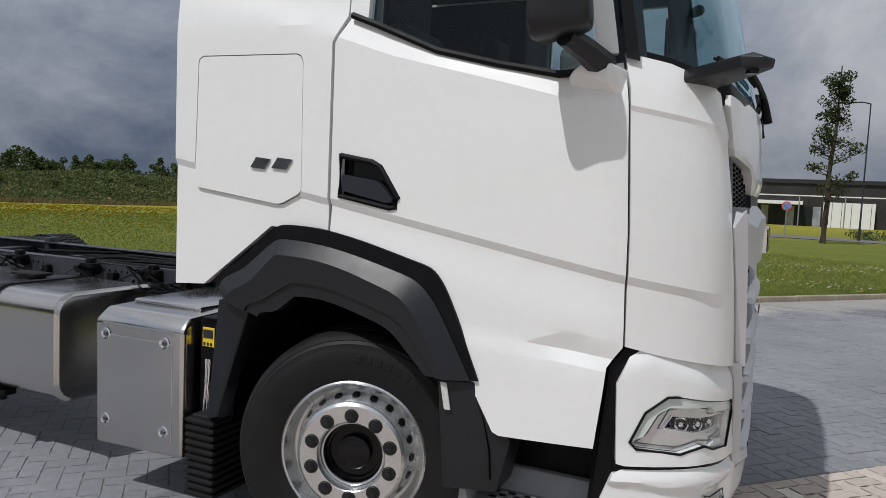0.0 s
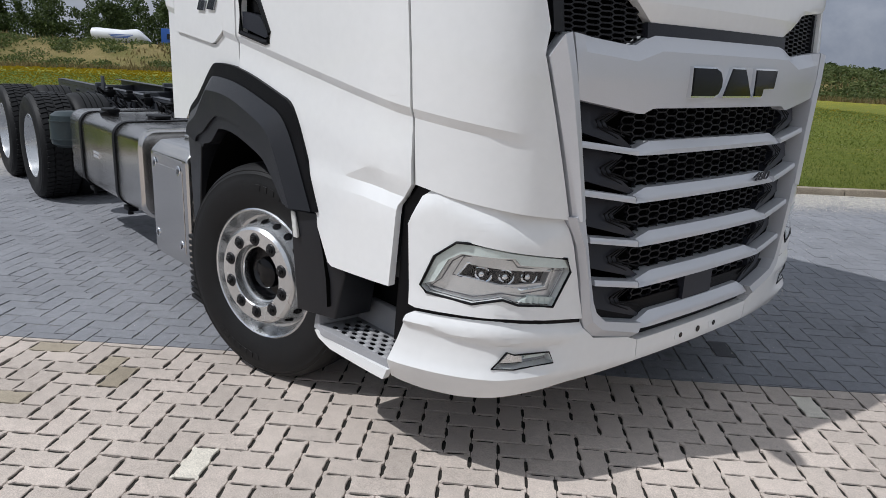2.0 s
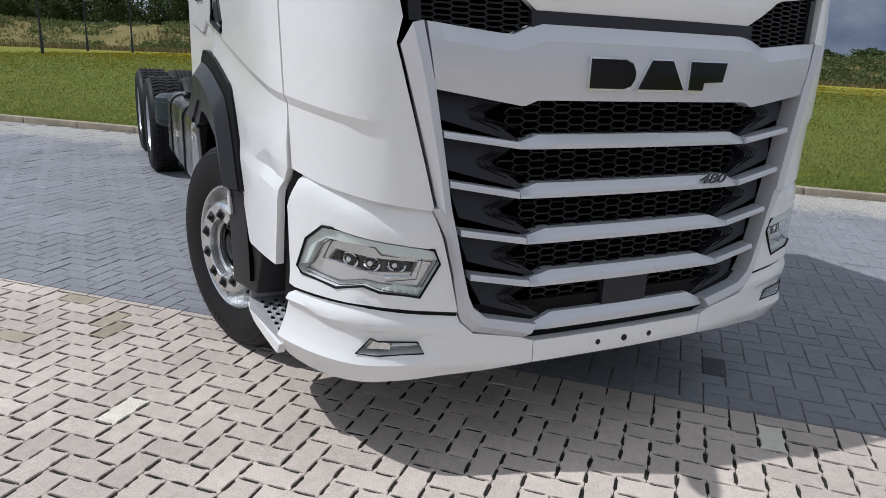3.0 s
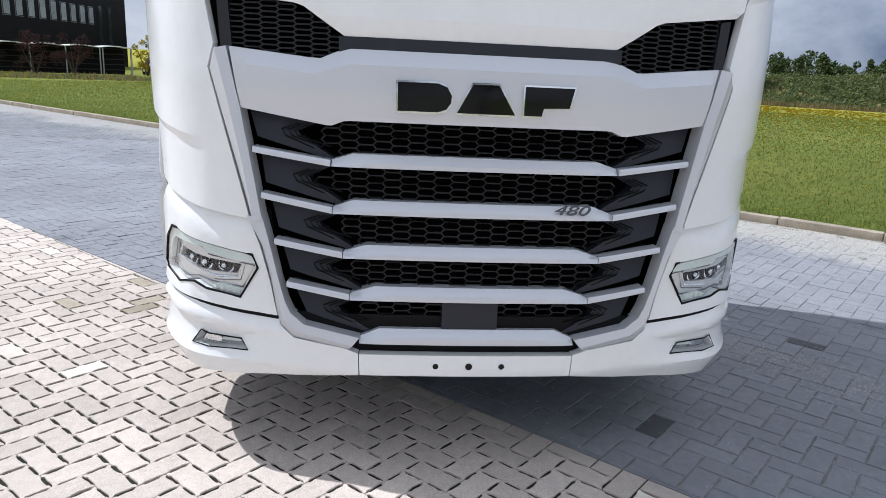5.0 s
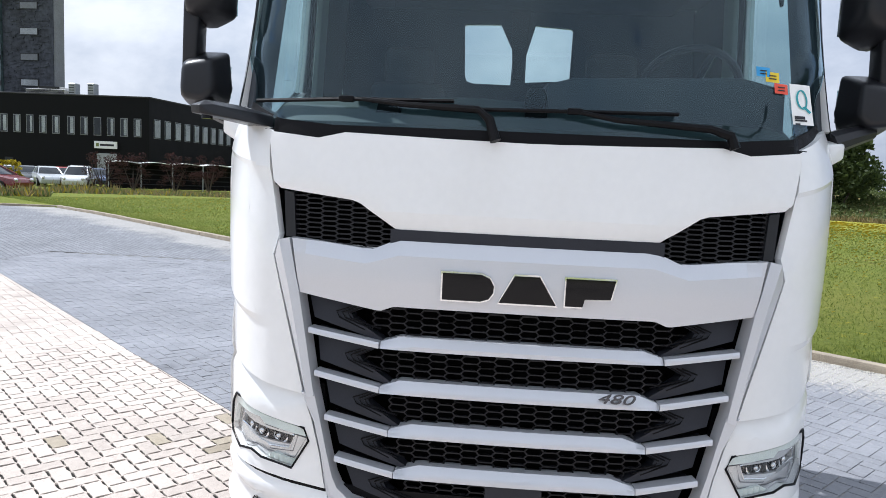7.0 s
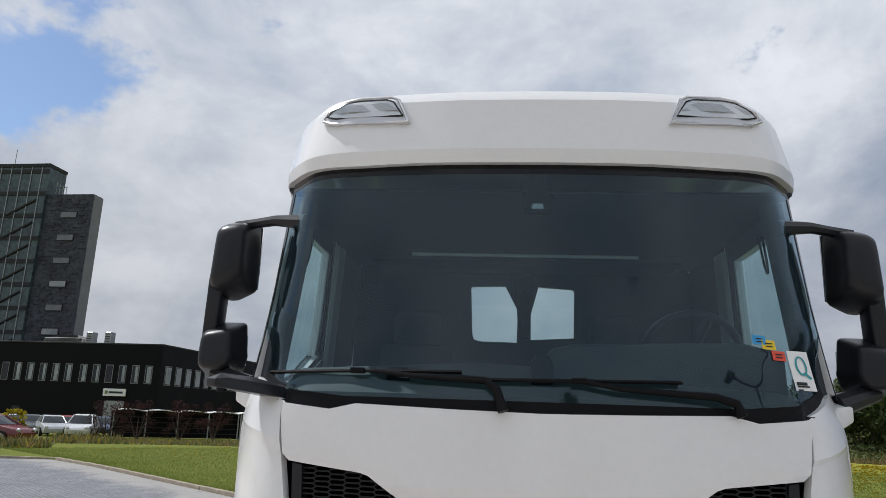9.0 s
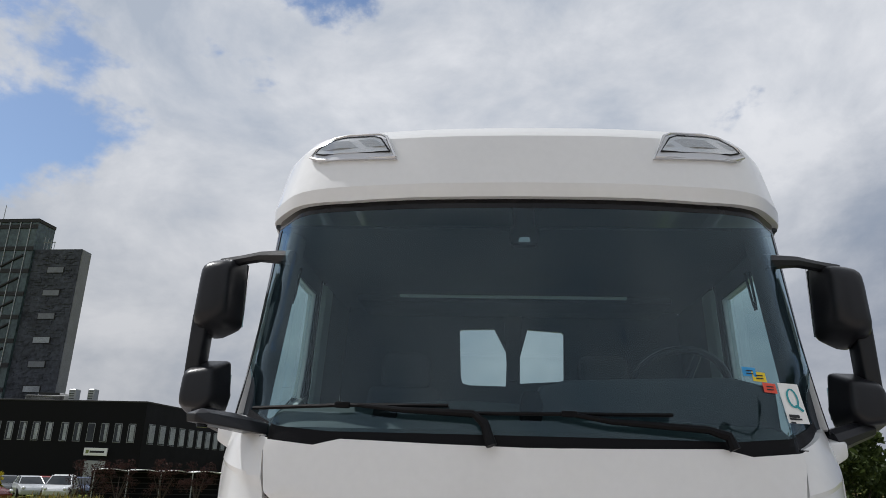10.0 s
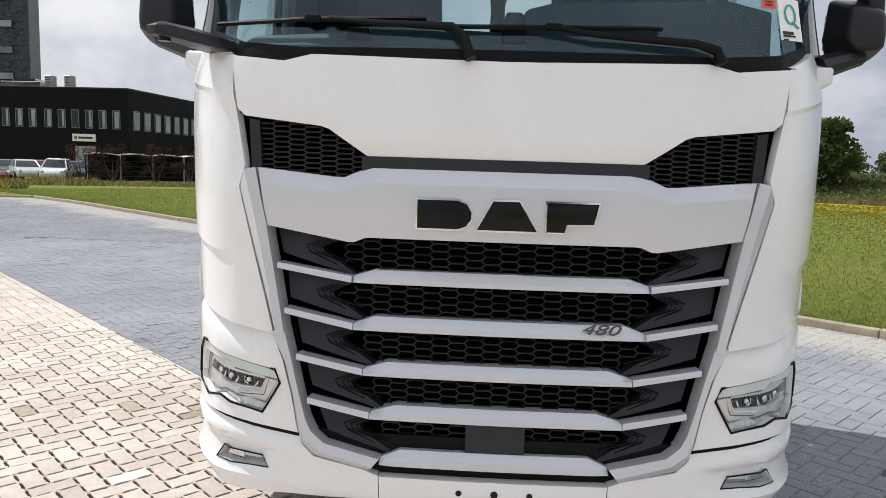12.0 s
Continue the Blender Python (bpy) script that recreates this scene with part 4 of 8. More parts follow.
BANDS = [(1.322, 1.205, 0.80, 0.765), (1.168, 1.045, 0.765, 0.742), (1.003, 0.885, 0.735, 0.70), (0.843, 0.730, 0.70, 0.66), (0.687, 0.570, 0.66, 0.60)]
for k, (z1, z0, w1, w0) in enumerate(BANDS):
    hw = 0.53 - 0.035 * k
    zm = (z0 + z1) / 2 + 0.004
    for sg in (-1, 1):
        wing = F((sg * (hw - 0.06), z0 - 0.03), (sg * w0, z0 + 0.05), (sg * w1, z1 + 0.045), (sg * (hw + 0.02), z1 - 0.008), (sg * (hw + 0.095), zm + 0.012), (sg * (hw + 0.085), zm - 0.004))
        w = part("grille_wing", skin(wing, -0.03, 0.05, 0.04, 0.03, lambda s, z, z0=z0: -0.25 * max(0.0, z - z0 - 0.03)), GREY, truck, "dark grey grille wing")
        for j in range(3):
            bm = bmesh.new()
            t = hw + 0.105 + 0.022 * j
            sweep(bm, [skin_at(sy(sg * y), z, -0.031) for y, z in ((hw - 0.02 + 0.03 * j, zm - 0.036 - 0.004 * j), (t - 0.012, zm - 0.004), (t, zm + 0.012 + 0.003 * j), (hw + 0.05 + 0.02 * j, zm + 0.040))], 0.0030, 5)
            part("wing_rib", bm, BLACK, w)
    part("grille_mesh", honeycomb(-hw - 0.1, hw + 0.1, z0 - 0.03, z1 + 0.01, 0.060, 0.0265, -0.045, lambda y, z, hw=hw, z0=z0, z1=z1, zm=zm: abs(y) < hw - 0.01 + 0.095 * max(0.0, 1 - abs(z - zm) / 0.055) and z0 - 0.045 < z < z1 + 0.02, 0.0023), MESHBLACK, truck, "black honeycomb grille mesh", 0)
part("sensor_cover", skin(F((-0.10, 0.565), (0.108, 0.565), (0.108, 0.682), (-0.10, 0.682)), -0.018, 0.03), GREY, truck)
for sg in (-1, 1):
    lip = F((sg * 0.875, 1.552), (sg * 0.835, 1.553), (sg * 0.845, 1.715), (sg * 0.885, 1.722))
    part("vent_edge", skin(lip, -0.02, 0.04), TRIM, truck)
    def in_vent(y, z, sg=sg):
        a = sg * y
        top = float(np.interp(a, (0.455, 0.60, 0.89), (1.598, 1.692, 1.73)))
        bot = float(np.interp(a, (0.44, 0.556, 0.87), (1.56, 1.52, 1.552)))
        return 0.44 < a < 0.86 and bot - 0.01 < z < top + 0.01
    y0, y1 = (0.42, 0.88) if sg > 0 else (-0.88, -0.42)
    part("vent_mesh", honeycomb(y0, y1, 1.51, 1.74, 0.056, 0.0178, -0.03, in_vent, 0.0026), MESHBLACK, truck, "black honeycomb vent mesh", 0)

# windscreen, cowl, roof
screen = [(sx(1.04), 2.035), (sx(1.2), 1.99), (sy(-0.94), 1.93), (sy(0.94), 1.93), (sx(1.2, 1), 1.99), (sx(1.04, 1), 2.035), (sx(1.03, 1), 2.965), (sy(0.82), 2.948), (sy(0.5), 2.950), (sy(-0.5), 2.950), (sy(-0.82), 2.948), (sx(1.03), 2.965)]


def tuck(s, z):
    """How far the glass and cowl go in under the corner panels."""
    k = ease((abs(s) - 0.92) / 0.06)
    return -k * (0.18 * max(0.0, z - float(np.interp(abs(s), *CUP))) + 0.012) * ramp((2.26 - z) / 0.20)


ws = part("windscreen", skin(screen, -0.012, 0.006, 0.06, 0.05, tuck), WINDSCREEN, truck, "tinted wrap-around windscreen")
ws.visible_shadow = False
part("screen_border", skin([(sx(1.03), 2.91), (sy(-0.82), 2.905), (sy(0.82), 2.905), (sx(1.03, 1), 2.91), (sx(1.03, 1), 2.966), (sy(0.82), 2.95), (sy(0.5), 2.952), (sy(-0.5), 2.952), (sy(-0.82), 2.95), (sx(1.03), 2.966)], -0.010, 0.004), GLASS_FRIT, ws)
for m in BOTH:
    part("screen_border", skin(m([(sx(1.045), 2.03), (sx(1.09), 2.02), (sx(1.08), 2.90), (sx(1.03), 2.90)]), -0.009, 0.004), GLASS_FRIT, ws)
part("cowl", skin([(sx(1.06), 1.98), (sy(-0.94), 1.90), (sy(0.94), 1.90), (sx(1.06, 1), 1.98), (sx(1.06, 1), 2.075), (sx(1.2, 1), 2.05), (sy(0.90), 1.985), (sy(0.70), 1.968), (sy(0), 1.968), (sy(-0.70), 1.968), (sy(-0.90), 1.985), (sx(1.2), 2.05), (sx(1.06), 2.075)], -0.006, 0.03, 0.03, 0.03, tuck), BLACK, truck)
part("camera_housing", skin(F((-0.05, 2.945), (-0.046, 2.825), (-0.062, 2.805), (-0.058, 2.745), (-0.045, 2.735), (0.045, 2.735), (0.058, 2.745), (0.062, 2.805), (0.046, 2.825), (0.05, 2.945)), -0.022, 0.05), VOID, ws)
part("camera_window", skin(F((-0.026, 2.745), (-0.02, 2.768), (0.02, 2.768), (0.026, 2.745)), -0.019, 0.01), PALEPLASTIC, ws)
roof_line = [(sx(-0.95), 2.905), (sx(0.55), 2.905), (sx(0.90), 2.948), (sx(1.06), 2.955), (sy(-0.82), 2.942), (sy(-0.5), 2.946), (sy(0.5), 2.946), (sy(0.82), 2.942), (sx(1.06, 1), 2.955), (sx(0.90, 1), 2.948), (sx(0.55, 1), 2.905), (sx(-0.95, 1), 2.905), (sx(-0.95, 1), 3.362), (sx(-0.95), 3.362)]


def roof_form(s, z):
    k = ease((x_at(s) - 0.80) / 0.35)
    return 0.006 + (0.014 + 0.016 * ramp((z - 2.944) / 0.06)) * k


roof = part("roof", skin(roof_line, 0.0, 0.05, 0.06, 0.02, roof_form, (), None, [((-1, 3.004), (1, 3.004))]), WHITE, truck, "high white cab roof", 20)
bm = bmesh.new()
lid = [skin_at(s, 3.361, roof_form(s, 3.361)) for s in np.linspace(sx(-0.95), sx(-0.95, 1), 61)]
bm.faces.new([bm.verts.new(p) for p in lid])
part("roof_lid", bm, WHITE, roof)
RL = [(-0.578, 3.130), (-0.645, 3.255), (-0.69, 3.280), (-0.85, 3.287), (-0.915, 3.275), (-0.985, 3.222), (-1.005, 3.178), (-0.955, 3.148)]
for m in BOTH:
    p = part("roof_lamp", skin(m(F(*RL)), 0.052, 0.04, 0.03, 0.03), SILVER, truck, "silver-edged roof marker lamp")
    inner = grow(F(*RL), -0.038)
    part("lamp_bowl", skin(m(inner), 0.055, 0.01, 0.02, 0.02), LAMPSILVER, p)
    part("lamp_reflector", skin(m(grow(F(*RL), -0.066)), 0.058, 0.01, 0.02, 0.01, lambda s, z: 0.004 * math.sin(s * 30 + z * 40)), PALEPLASTIC, p)
    bm = bmesh.new()
    ring = m(inner)
    sweep(bm, [skin_at(s, z, 0.056) for s, z in ring + ring[:2]], 0.0038, 6)
    part("lamp_seal", bm, GLOSSBLACK, p)
    bm = bmesh.new()
    ring = m(grow(F(*RL), -0.008))
    sweep(bm, [skin_at(s, z, 0.053) for s, z in ring + ring[:2]], 0.007, 6)
    part("lamp_rim", bm, LAMPSILVER, p)
    e = part("lamp_lens", skin(m(inner), 0.063, 0.003), LENS, p)
    e.visible_shadow = False

# rear wall with two panes
REARWIN = [[(-0.351, 2.785), (-0.338, 2.797), (-0.111, 2.803), (-0.024, 2.63), (-0.031, 2.41), (-0.281, 2.412), (-0.323, 2.425), (-0.336, 2.46)], [(0.117, 2.803), (0.351, 2.788), (0.363, 2.775), (0.357, 2.45), (0.064, 2.43), (0.064, 2.605)]]


def wall_yz(outer, holes, x0, x1):
    g = bmesh.new()
    for loop in (outer, *holes):
        vs = [g.verts.new((x0, y, z)) for y, z in loop]
        for a, b in zip(vs, vs[1:] + vs[:1]):
            g.edges.new((a, b))
    bmesh.ops.triangle_fill(g, use_beauty=True, edges=g.edges[:], normal=(1, 0, 0))
    r = bmesh.ops.extrude_face_region(g, geom=g.faces[:])
    for v in r["geom"]:
        if isinstance(v, bmesh.types.BMVert):
            v.co.x = x1
    bmesh.ops.recalc_face_normals(g, faces=g.faces)
    return g


back = [(-1.20, 1.12), (1.20, 1.12), (1.17, 2.90), (1.0, 3.30), (-1.0, 3.30), (-1.17, 2.90)]
part("rear_wall", wall_yz(back, REARWIN, -0.95, -0.93), WHITE, truck)
part("rear_lining", wall_yz([(y * 0.98, z) for y, z in back], REARWIN, -0.925, -0.90), INTERIOR, truck)
for k in range(2):
    bm = bmesh.new()
    bm.faces.new([bm.verts.new((-0.94, y, z)) for y, z in REARWIN[k]])
    e = part("rear_pane", bm, LENS, truck)
    e.visible_shadow = False
bm = bmesh.new()
box(bm, (-0.93, -1.168, 2.932), (0.80, 1.168, 2.95), 0.005)
part("headlining", bm, INTERIOR, truck)
bm = bmesh.new()
box(bm, (-0.93, -1.10, 1.25), (1.0, 1.10, 1.29), 0.005)
part("cab_floor", bm, INTERIOR, truck)
for sg in (-1, 1):
    bm = bmesh.new()
    hull(bm, [(x - k, sg * y * f, z) for k, f, z in ((0.0, 1.0, 1.98), (0.15, 0.94, 2.88)) for x, y in ((1.06, 1.12), (1.0, 1.085), (0.94, 1.075), (0.93, 1.16), (1.02, 1.16))], 0.015)
    part("pillar_trim", bm, INTERIOR, truck)
    bm = bmesh.new()
    hull(bm, [(x, sg * y * f, z) for f, z in ((1.0, 1.7), (0.955, 2.86)) for x, y in ((-0.15, 1.135), (0.0, 1.135), (0.02, 1.16), (-0.17, 1.16))], 0.01)
    part("pillar_trim", bm, PALETRIM, truck, "pale grey pillar trim")
    bm = bmesh.new()
    sweep(bm, [(0.53, sg * 1.10, 2.81), (0.55, sg * 1.115, 2.66), (0.562, sg * 1.12, 2.62), (0.574, sg * 1.12, 2.62), (0.585, sg * 1.115, 2.66), (0.585, sg * 1.10, 2.80)], 0.006, 6)
    part("grab_strap", bm, BLACK, truck)
bm = bmesh.new()
box(bm, (-0.92, -1.0, 2.885), (-0.47, 1.0, 2.945), 0.02)
part("overhead_shelf", bm, INTERIOR, truck)
bm = bmesh.new()
rod(bm, (-0.466, -0.722, 2.922), (-0.466, 0.718, 2.922), 0.011, 10)
part("shelf_rail", bm, PAPER, truck, "pale rail along the overhead shelf")
bm = bmesh.new()
skin([(sx(1.05), 1.90), (sx(1.05, 1), 1.90), (sx(1.05, 1), 1.985), (sx(1.05), 1.985)], -0.06, 0.02, 0.06, 0.1, None, (), bm)
hull(bm, [(1.22, -0.9, 1.975), (1.22, 0.9, 1.975), (0.98, -1.08, 1.985), (0.98, 1.08, 1.985), (0.72, -1.08, 2.105), (0.72, -0.25, 2.155), (0.72, 1.08, 2.10), (0.75, -1.08, 1.5), (0.75, 1.08, 1.5), (1.2, 0.9, 1.5), (1.2, -0.9, 1.5)], 0.03)
dash = part("dashboard", bm, DASH, truck)
bm = bmesh.new()
hull(bm, [(x, y, z + (0.95 - x) * 0.1) for x in (0.93, 0.68) for y, z in ((0.06, 1.95), (0.055, 2.15), (0.085, 2.195), (0.18, 2.22), (0.50, 2.235), (0.86, 2.245), (1.03, 2.205), (1.04, 1.95))], 0.012)
part("instrument_hood", bm, INTERIOR, dash)
bm = bmesh.new()
for k in range(9):
    sweep(bm, [(1.13 - 0.018 * k, -0.80, 1.992 + 0.004 * k), (1.12 - 0.018 * k, -0.90, 1.994 + 0.004 * k), (1.08 - 0.016 * k, -1.0, 1.996 + 0.004 * k), (1.00 - 0.012 * k, -1.06, 1.998 + 0.003 * k)], 0.0035, 4)
for k in range(4):
    box(bm, (1.085, -0.70 + 0.045 * k, 2.004), (1.10, -0.665 + 0.045 * k, 2.012), 0.002, 1)
box(bm, (1.06, -0.76, 2.006), (1.066, -0.50, 2.015), 0.002, 1)
box(bm, (1.12, -0.76, 1.995), (1.126, -0.50, 2.003), 0.002, 1)
part("air_vents", bm, BLACK, dash)
bm = bmesh.new()
hull(bm, [(x, y, z) for x in (0.98, 1.03) for y, z in ((-0.62, 2.0), (-0.50, 2.0), (-0.605, 2.095), (-0.525, 2.10))], 0.006)
part("dash_box", bm, BLACK, dash)
bm = bmesh.new()
q = Matrix.Translation((0.58, 0.735, 2.215)) @ Matrix.Rotation(radians(-55), 4, "Y")
lathe(bm, [(0.225 + 0.018 * math.cos(a), 0.018 * math.sin(a)) for a in np.linspace(0, 2 * math.pi, 9)[:-1]], 40, q, True)
for a in (0.3, 2.84, 4.71):
    rod(bm, q @ Vector((0, 0, -0.02)), q @ Vector((0.21 * math.cos(a), 0.21 * math.sin(a), 0)), 0.02, 8)
rod(bm, q @ Vector((0, 0, -0.15)), q @ Vector((0, 0, 0.02)), 0.06, 16)
part("steering_wheel", bm, GREY, truck)
for y in (-0.62, 0.50):
    bm = bmesh.new()
    box(bm, (0.0, y - 0.27, 1.55), (0.50, y + 0.27, 1.72), 0.06, 3)
    hull(bm, [(-0.02, y - 0.25, 1.7), (-0.02, y + 0.25, 1.7), (0.12, y - 0.25, 1.7), (0.12, y + 0.25, 1.7), (-0.16, y - 0.2, 2.30), (-0.16, y + 0.2, 2.30), (-0.04, y - 0.2, 2.30), (-0.04, y + 0.2, 2.30)], 0.05)
    box(bm, (-0.20, y - 0.14, 2.28), (-0.08, y + 0.14, 2.50), 0.05, 3)
    part("seat", bm, FABRIC, truck, "dark fabric cab seat")
bm = bmesh.new()
hull(bm, [(-0.88, -0.02, 2.44), (-0.88, 0.05, 2.44), (-0.84, -0.02, 2.44), (-0.84, 0.05, 2.44), (-0.88, -0.05, 2.9), (-0.88, 0.08, 2.9), (-0.86, -0.05, 2.9), (-0.86, 0.08, 2.9)], 0.02)
part("curtain", bm, FABRIC, truck)

bm = bmesh.new()
hull(bm, [(x, y, z) for x in (0.97, 1.03) for y, z in ((-0.012, 1.96), (0.07, 1.96), (-0.018, 2.12), (0.078, 2.12), (0.0, 2.165), (0.06, 2.165))], 0.012)
part("dash_handset", bm, BLACK, dash)

# notes stuck to the windscreen
NOTES = ((0.795, 2.243, 0.050, 0.034, BLUE, "blue paper note"), (0.828, 2.226, 0.052, 0.036, YELLOW, "yellow paper note"), (0.860, 2.186, 0.052, 0.036, RED, "red paper note"))
for s0, z0, w, h, mat, label in NOTES:
    n = part("paper_note", skin([(s0, z0), (s0 + w, z0 - 0.003), (s0 + w, z0 - h - 0.003), (s0, z0 - h)][::-1], -0.006, 0.002), mat, truck, label)
    for k in range(2):
        part("text_bar", skin([(s0 + 0.012, z0 - 0.012 - 0.011 * k), (s0 + w - 0.012, z0 - 0.013 - 0.011 * k), (s0 + w - 0.012, z0 - 0.017 - 0.011 * k), (s0 + 0.012, z0 - 0.016 - 0.011 * k)][::-1], -0.004, 0.001), INK, n)
s0, z1 = 0.922, 2.188
qn = part("paper_sheet", skin([(s0, z1 - 0.146), (s0 + 0.095, z1 - 0.146), (s0 + 0.095, z1), (s0, z1)], -0.006, 0.002), PAPER, truck, "white paper sheet with a teal letter")
bm = bmesh.new()
ring = [(s0 + 0.047 + 0.026 * math.cos(a), z1 - 0.055 + 0.036 * math.sin(a)) for a in np.linspace(0, 2 * math.pi, 25)]
for k in range(24):
    a, b = ring[k], ring[k + 1]
    wa = 0.005 + 0.005 * abs(math.cos(2 * math.pi * k / 24))
    mid = (s0 + 0.047, z1 - 0.055)
    sh = lambda p, w: (p[0] + (mid[0] - p[0]) * w / 0.03, p[1] + (mid[1] - p[1]) * w / 0.036)
    bm.faces.new([bm.verts.new(skin_at(*p, -0.0035)) for p in (b, a, sh(a, wa), sh(b, wa))])
bm.faces.new([bm.verts.new(skin_at(*p, -0.0035)) for p in ((s0 + 0.045, z1 - 0.082), (s0 + 0.075, z1 - 0.104), (s0 + 0.086, z1 - 0.098), (s0 + 0.058, z1 - 0.078))])
part("letter_q", bm, TEAL, qn, "", 0)
for k, (a, b, h) in enumerate(((0.008, 0.052, 0.011), (0.008, 0.060, 0.006), (0.008, 0.028, 0.006))):
    z = z1 - 0.115 - 0.013 * k
    part("text_bar", skin([(s0 + a, z - h), (s0 + b, z - h), (s0 + b, z), (s0 + a, z)], -0.0035, 0.001), INK, qn)

# wipers
for blade, arm in (([(-1.015, 2.050), (-0.66, 2.062), (-0.278, 2.066)], [(-0.125, 1.93), (-0.15, 2.005), (-0.19, 2.038), (-0.45, 2.047), (-0.60, 2.062)]), ([(-0.215, 2.040), (0.14, 2.046), (0.495, 2.052)], [(0.685, 1.94), (0.668, 1.985), (0.60, 2.005), (0.28, 2.022), (0.16, 2.042)])):
    bm = bmesh.new()
    sweep(bm, [skin_at(s, z, 0.018) for s, z in blade], 0.0075, 6)
    sweep(bm, [skin_at(s, z, 0.004) for s, z in blade], 0.006, 4)
    w = part("wiper_blade", bm, BLACK, truck, "black wiper")
    bm = bmesh.new()
    sweep(bm, [skin_at(s, z, 0.03) for s, z in arm], [0.020, 0.018, 0.014, 0.010, 0.008], 8)
    c = skin_at(*blade[1], 0.02)
    box(bm, c - Vector((0.016, 0.028, 0.011)), c + Vector((0.016, 0.028, 0.011)), 0.006)
    part("wiper_arm", bm, BLACK, w)

# mirrors on both flanks
for sg in (-1, 1):
    Y = lambda v: sg * v
    bm = bmesh.new()
    hull(bm, [(0.74, Y(1.28), 2.44), (0.74, Y(1.40), 2.38), (0.74, Y(1.53), 2.44), (0.74, Y(1.505), 2.785), (0.74, Y(1.29), 2.80), (0.92, Y(1.32), 2.49), (0.93, Y(1.46), 2.45), (0.93, Y(1.45), 2.71), (0.91, Y(1.335), 2.74)], 0.045, 4)
    mi = part("mirror", bm, TRIM, truck, "black plastic wing mirror")
    bm = bmesh.new()
    hull(bm, [(0.74, Y(1.305), 2.14), (0.74, Y(1.325), 2.05), (0.74, Y(1.475), 2.035), (0.74, Y(1.53), 2.085), (0.74, Y(1.535), 2.26), (0.74, Y(1.48), 2.305), (0.74, Y(1.32), 2.305), (0.91, Y(1.335), 2.12), (0.92, Y(1.38), 2.075), (0.93, Y(1.475), 2.085), (0.92, Y(1.47), 2.225), (0.90, Y(1.35), 2.25)], 0.04, 4)
    part("wide_mirror", bm, TRIM, mi)
    bm = bmesh.new()
    hull(bm, [(0.76, Y(1.43), 2.20), (0.76, Y(1.51), 2.20), (0.85, Y(1.44), 2.20), (0.85, Y(1.50), 2.20), (0.76, Y(1.42), 2.50), (0.76, Y(1.50), 2.50), (0.86, Y(1.42), 2.50), (0.86, Y(1.49), 2.50)], 0.012)
    part("mirror_neck", bm, TRIM, mi)
    bm = bmesh.new()
    sweep(bm, [(0.97, Y(1.02), 2.735), (0.91, Y(1.18), 2.755), (0.84, Y(1.29), 2.76), (0.80, Y(1.40), 2.75)], [0.035, 0.026, 0.024, 0.03], 8)
    part("mirror_arm", bm, TRIM, mi)
    bm = bmesh.new()
    sweep(bm, [(0.84, Y(1.42), 2.06), (0.88, Y(1.33), 2.035), (0.92, Y(1.22), 2.0)], [0.034, 0.042, 0.050], 10)
    part("mirror_arm", bm, TRIM, mi)
    bm = bmesh.new()
    hull(bm, [(0.79, Y(1.205), 1.955), (0.81, Y(1.205), 1.92), (0.99, Y(1.18), 1.89), (1.0, Y(1.16), 1.99), (0.87, Y(1.20), 2.03), (0.83, Y(1.28), 1.975), (0.95, Y(1.275), 1.94), (0.96, Y(1.27), 2.0), (0.88, Y(1.28), 2.01)], 0.009)
    part("mirror_foot", bm, WHITE, mi, "white mirror foot")
    for (y0, y1, z0, z1) in ((1.295, 1.475, 2.46, 2.78), (1.32, 1.50, 2.10, 2.24)):
        bm = bmesh.new()
        box(bm, (0.736, min(Y(y0), Y(y1)), z0), (0.742, max(Y(y0), Y(y1)), z1), 0.002, 1)
        part("mirror_glass", bm, MIRRORGLASS, mi)
bm = bmesh.new()
hull(bm, [(1.09, -1.045, 1.95), (1.185, -0.925, 1.945), (1.10, -1.035, 1.998), (1.18, -0.935, 1.99), (1.19, -1.085, 1.965), (1.27, -0.985, 1.958), (1.345, -1.212, 1.985), (1.412, -1.137, 1.982), (1.408, -1.217, 1.985), (1.435, -1.175, 1.983), (1.34, -1.212, 2.02), (1.402, -1.14, 2.018), (1.41, -1.22, 2.014), (1.44, -1.175, 2.012), (1.375, -1.18, 2.036), (1.28, -1.10, 2.03)], 0.014, 4)
boom = part("front_mirror_boom", bm, TRIM, truck, "black forward-view arm on the cab corner")
bm = bmesh.new()
rod(bm, (1.375, -1.172, 1.968), (1.375, -1.172, 1.995), 0.020, 20)
part("boom_lens", bm, GLOSSBLACK, boom)

# wheel arches
ARCH_X = {"a": (-0.70, -0.56, -0.40, -0.34, -0.10, 0.26, 0.345, 0.41, 0.54), "b": (-0.672, -0.53, -0.39, -0.34, -0.10, 0.185, 0.29, 0.37, 0.515), "c": (-0.60, -0.47, -0.37, -0.335, -0.10, 0.154, 0.245, 0.31, 0.425), "d": (-0.50, -0.40, -0.30, -0.25, -0.10, 0.130, 0.215, 0.275, 0.390)}
ARCH_Z = {"a": (1.125, 1.245, 1.375, 1.398, 1.382, 1.297, 1.265, 1.175, 0.880), "b": (1.105, 1.21, 1.322, 1.34, 1.32, 1.254, 1.215, 1.13, 0.880), "c": (1.06, 1.16, 1.255, 1.278, 1.262, 1.192, 1.15, 1.075, 0.880), "d": (1.03, 1.09, 1.150, 1.170, 1.165, 1.108, 1.075, 1.02, 0.880)}


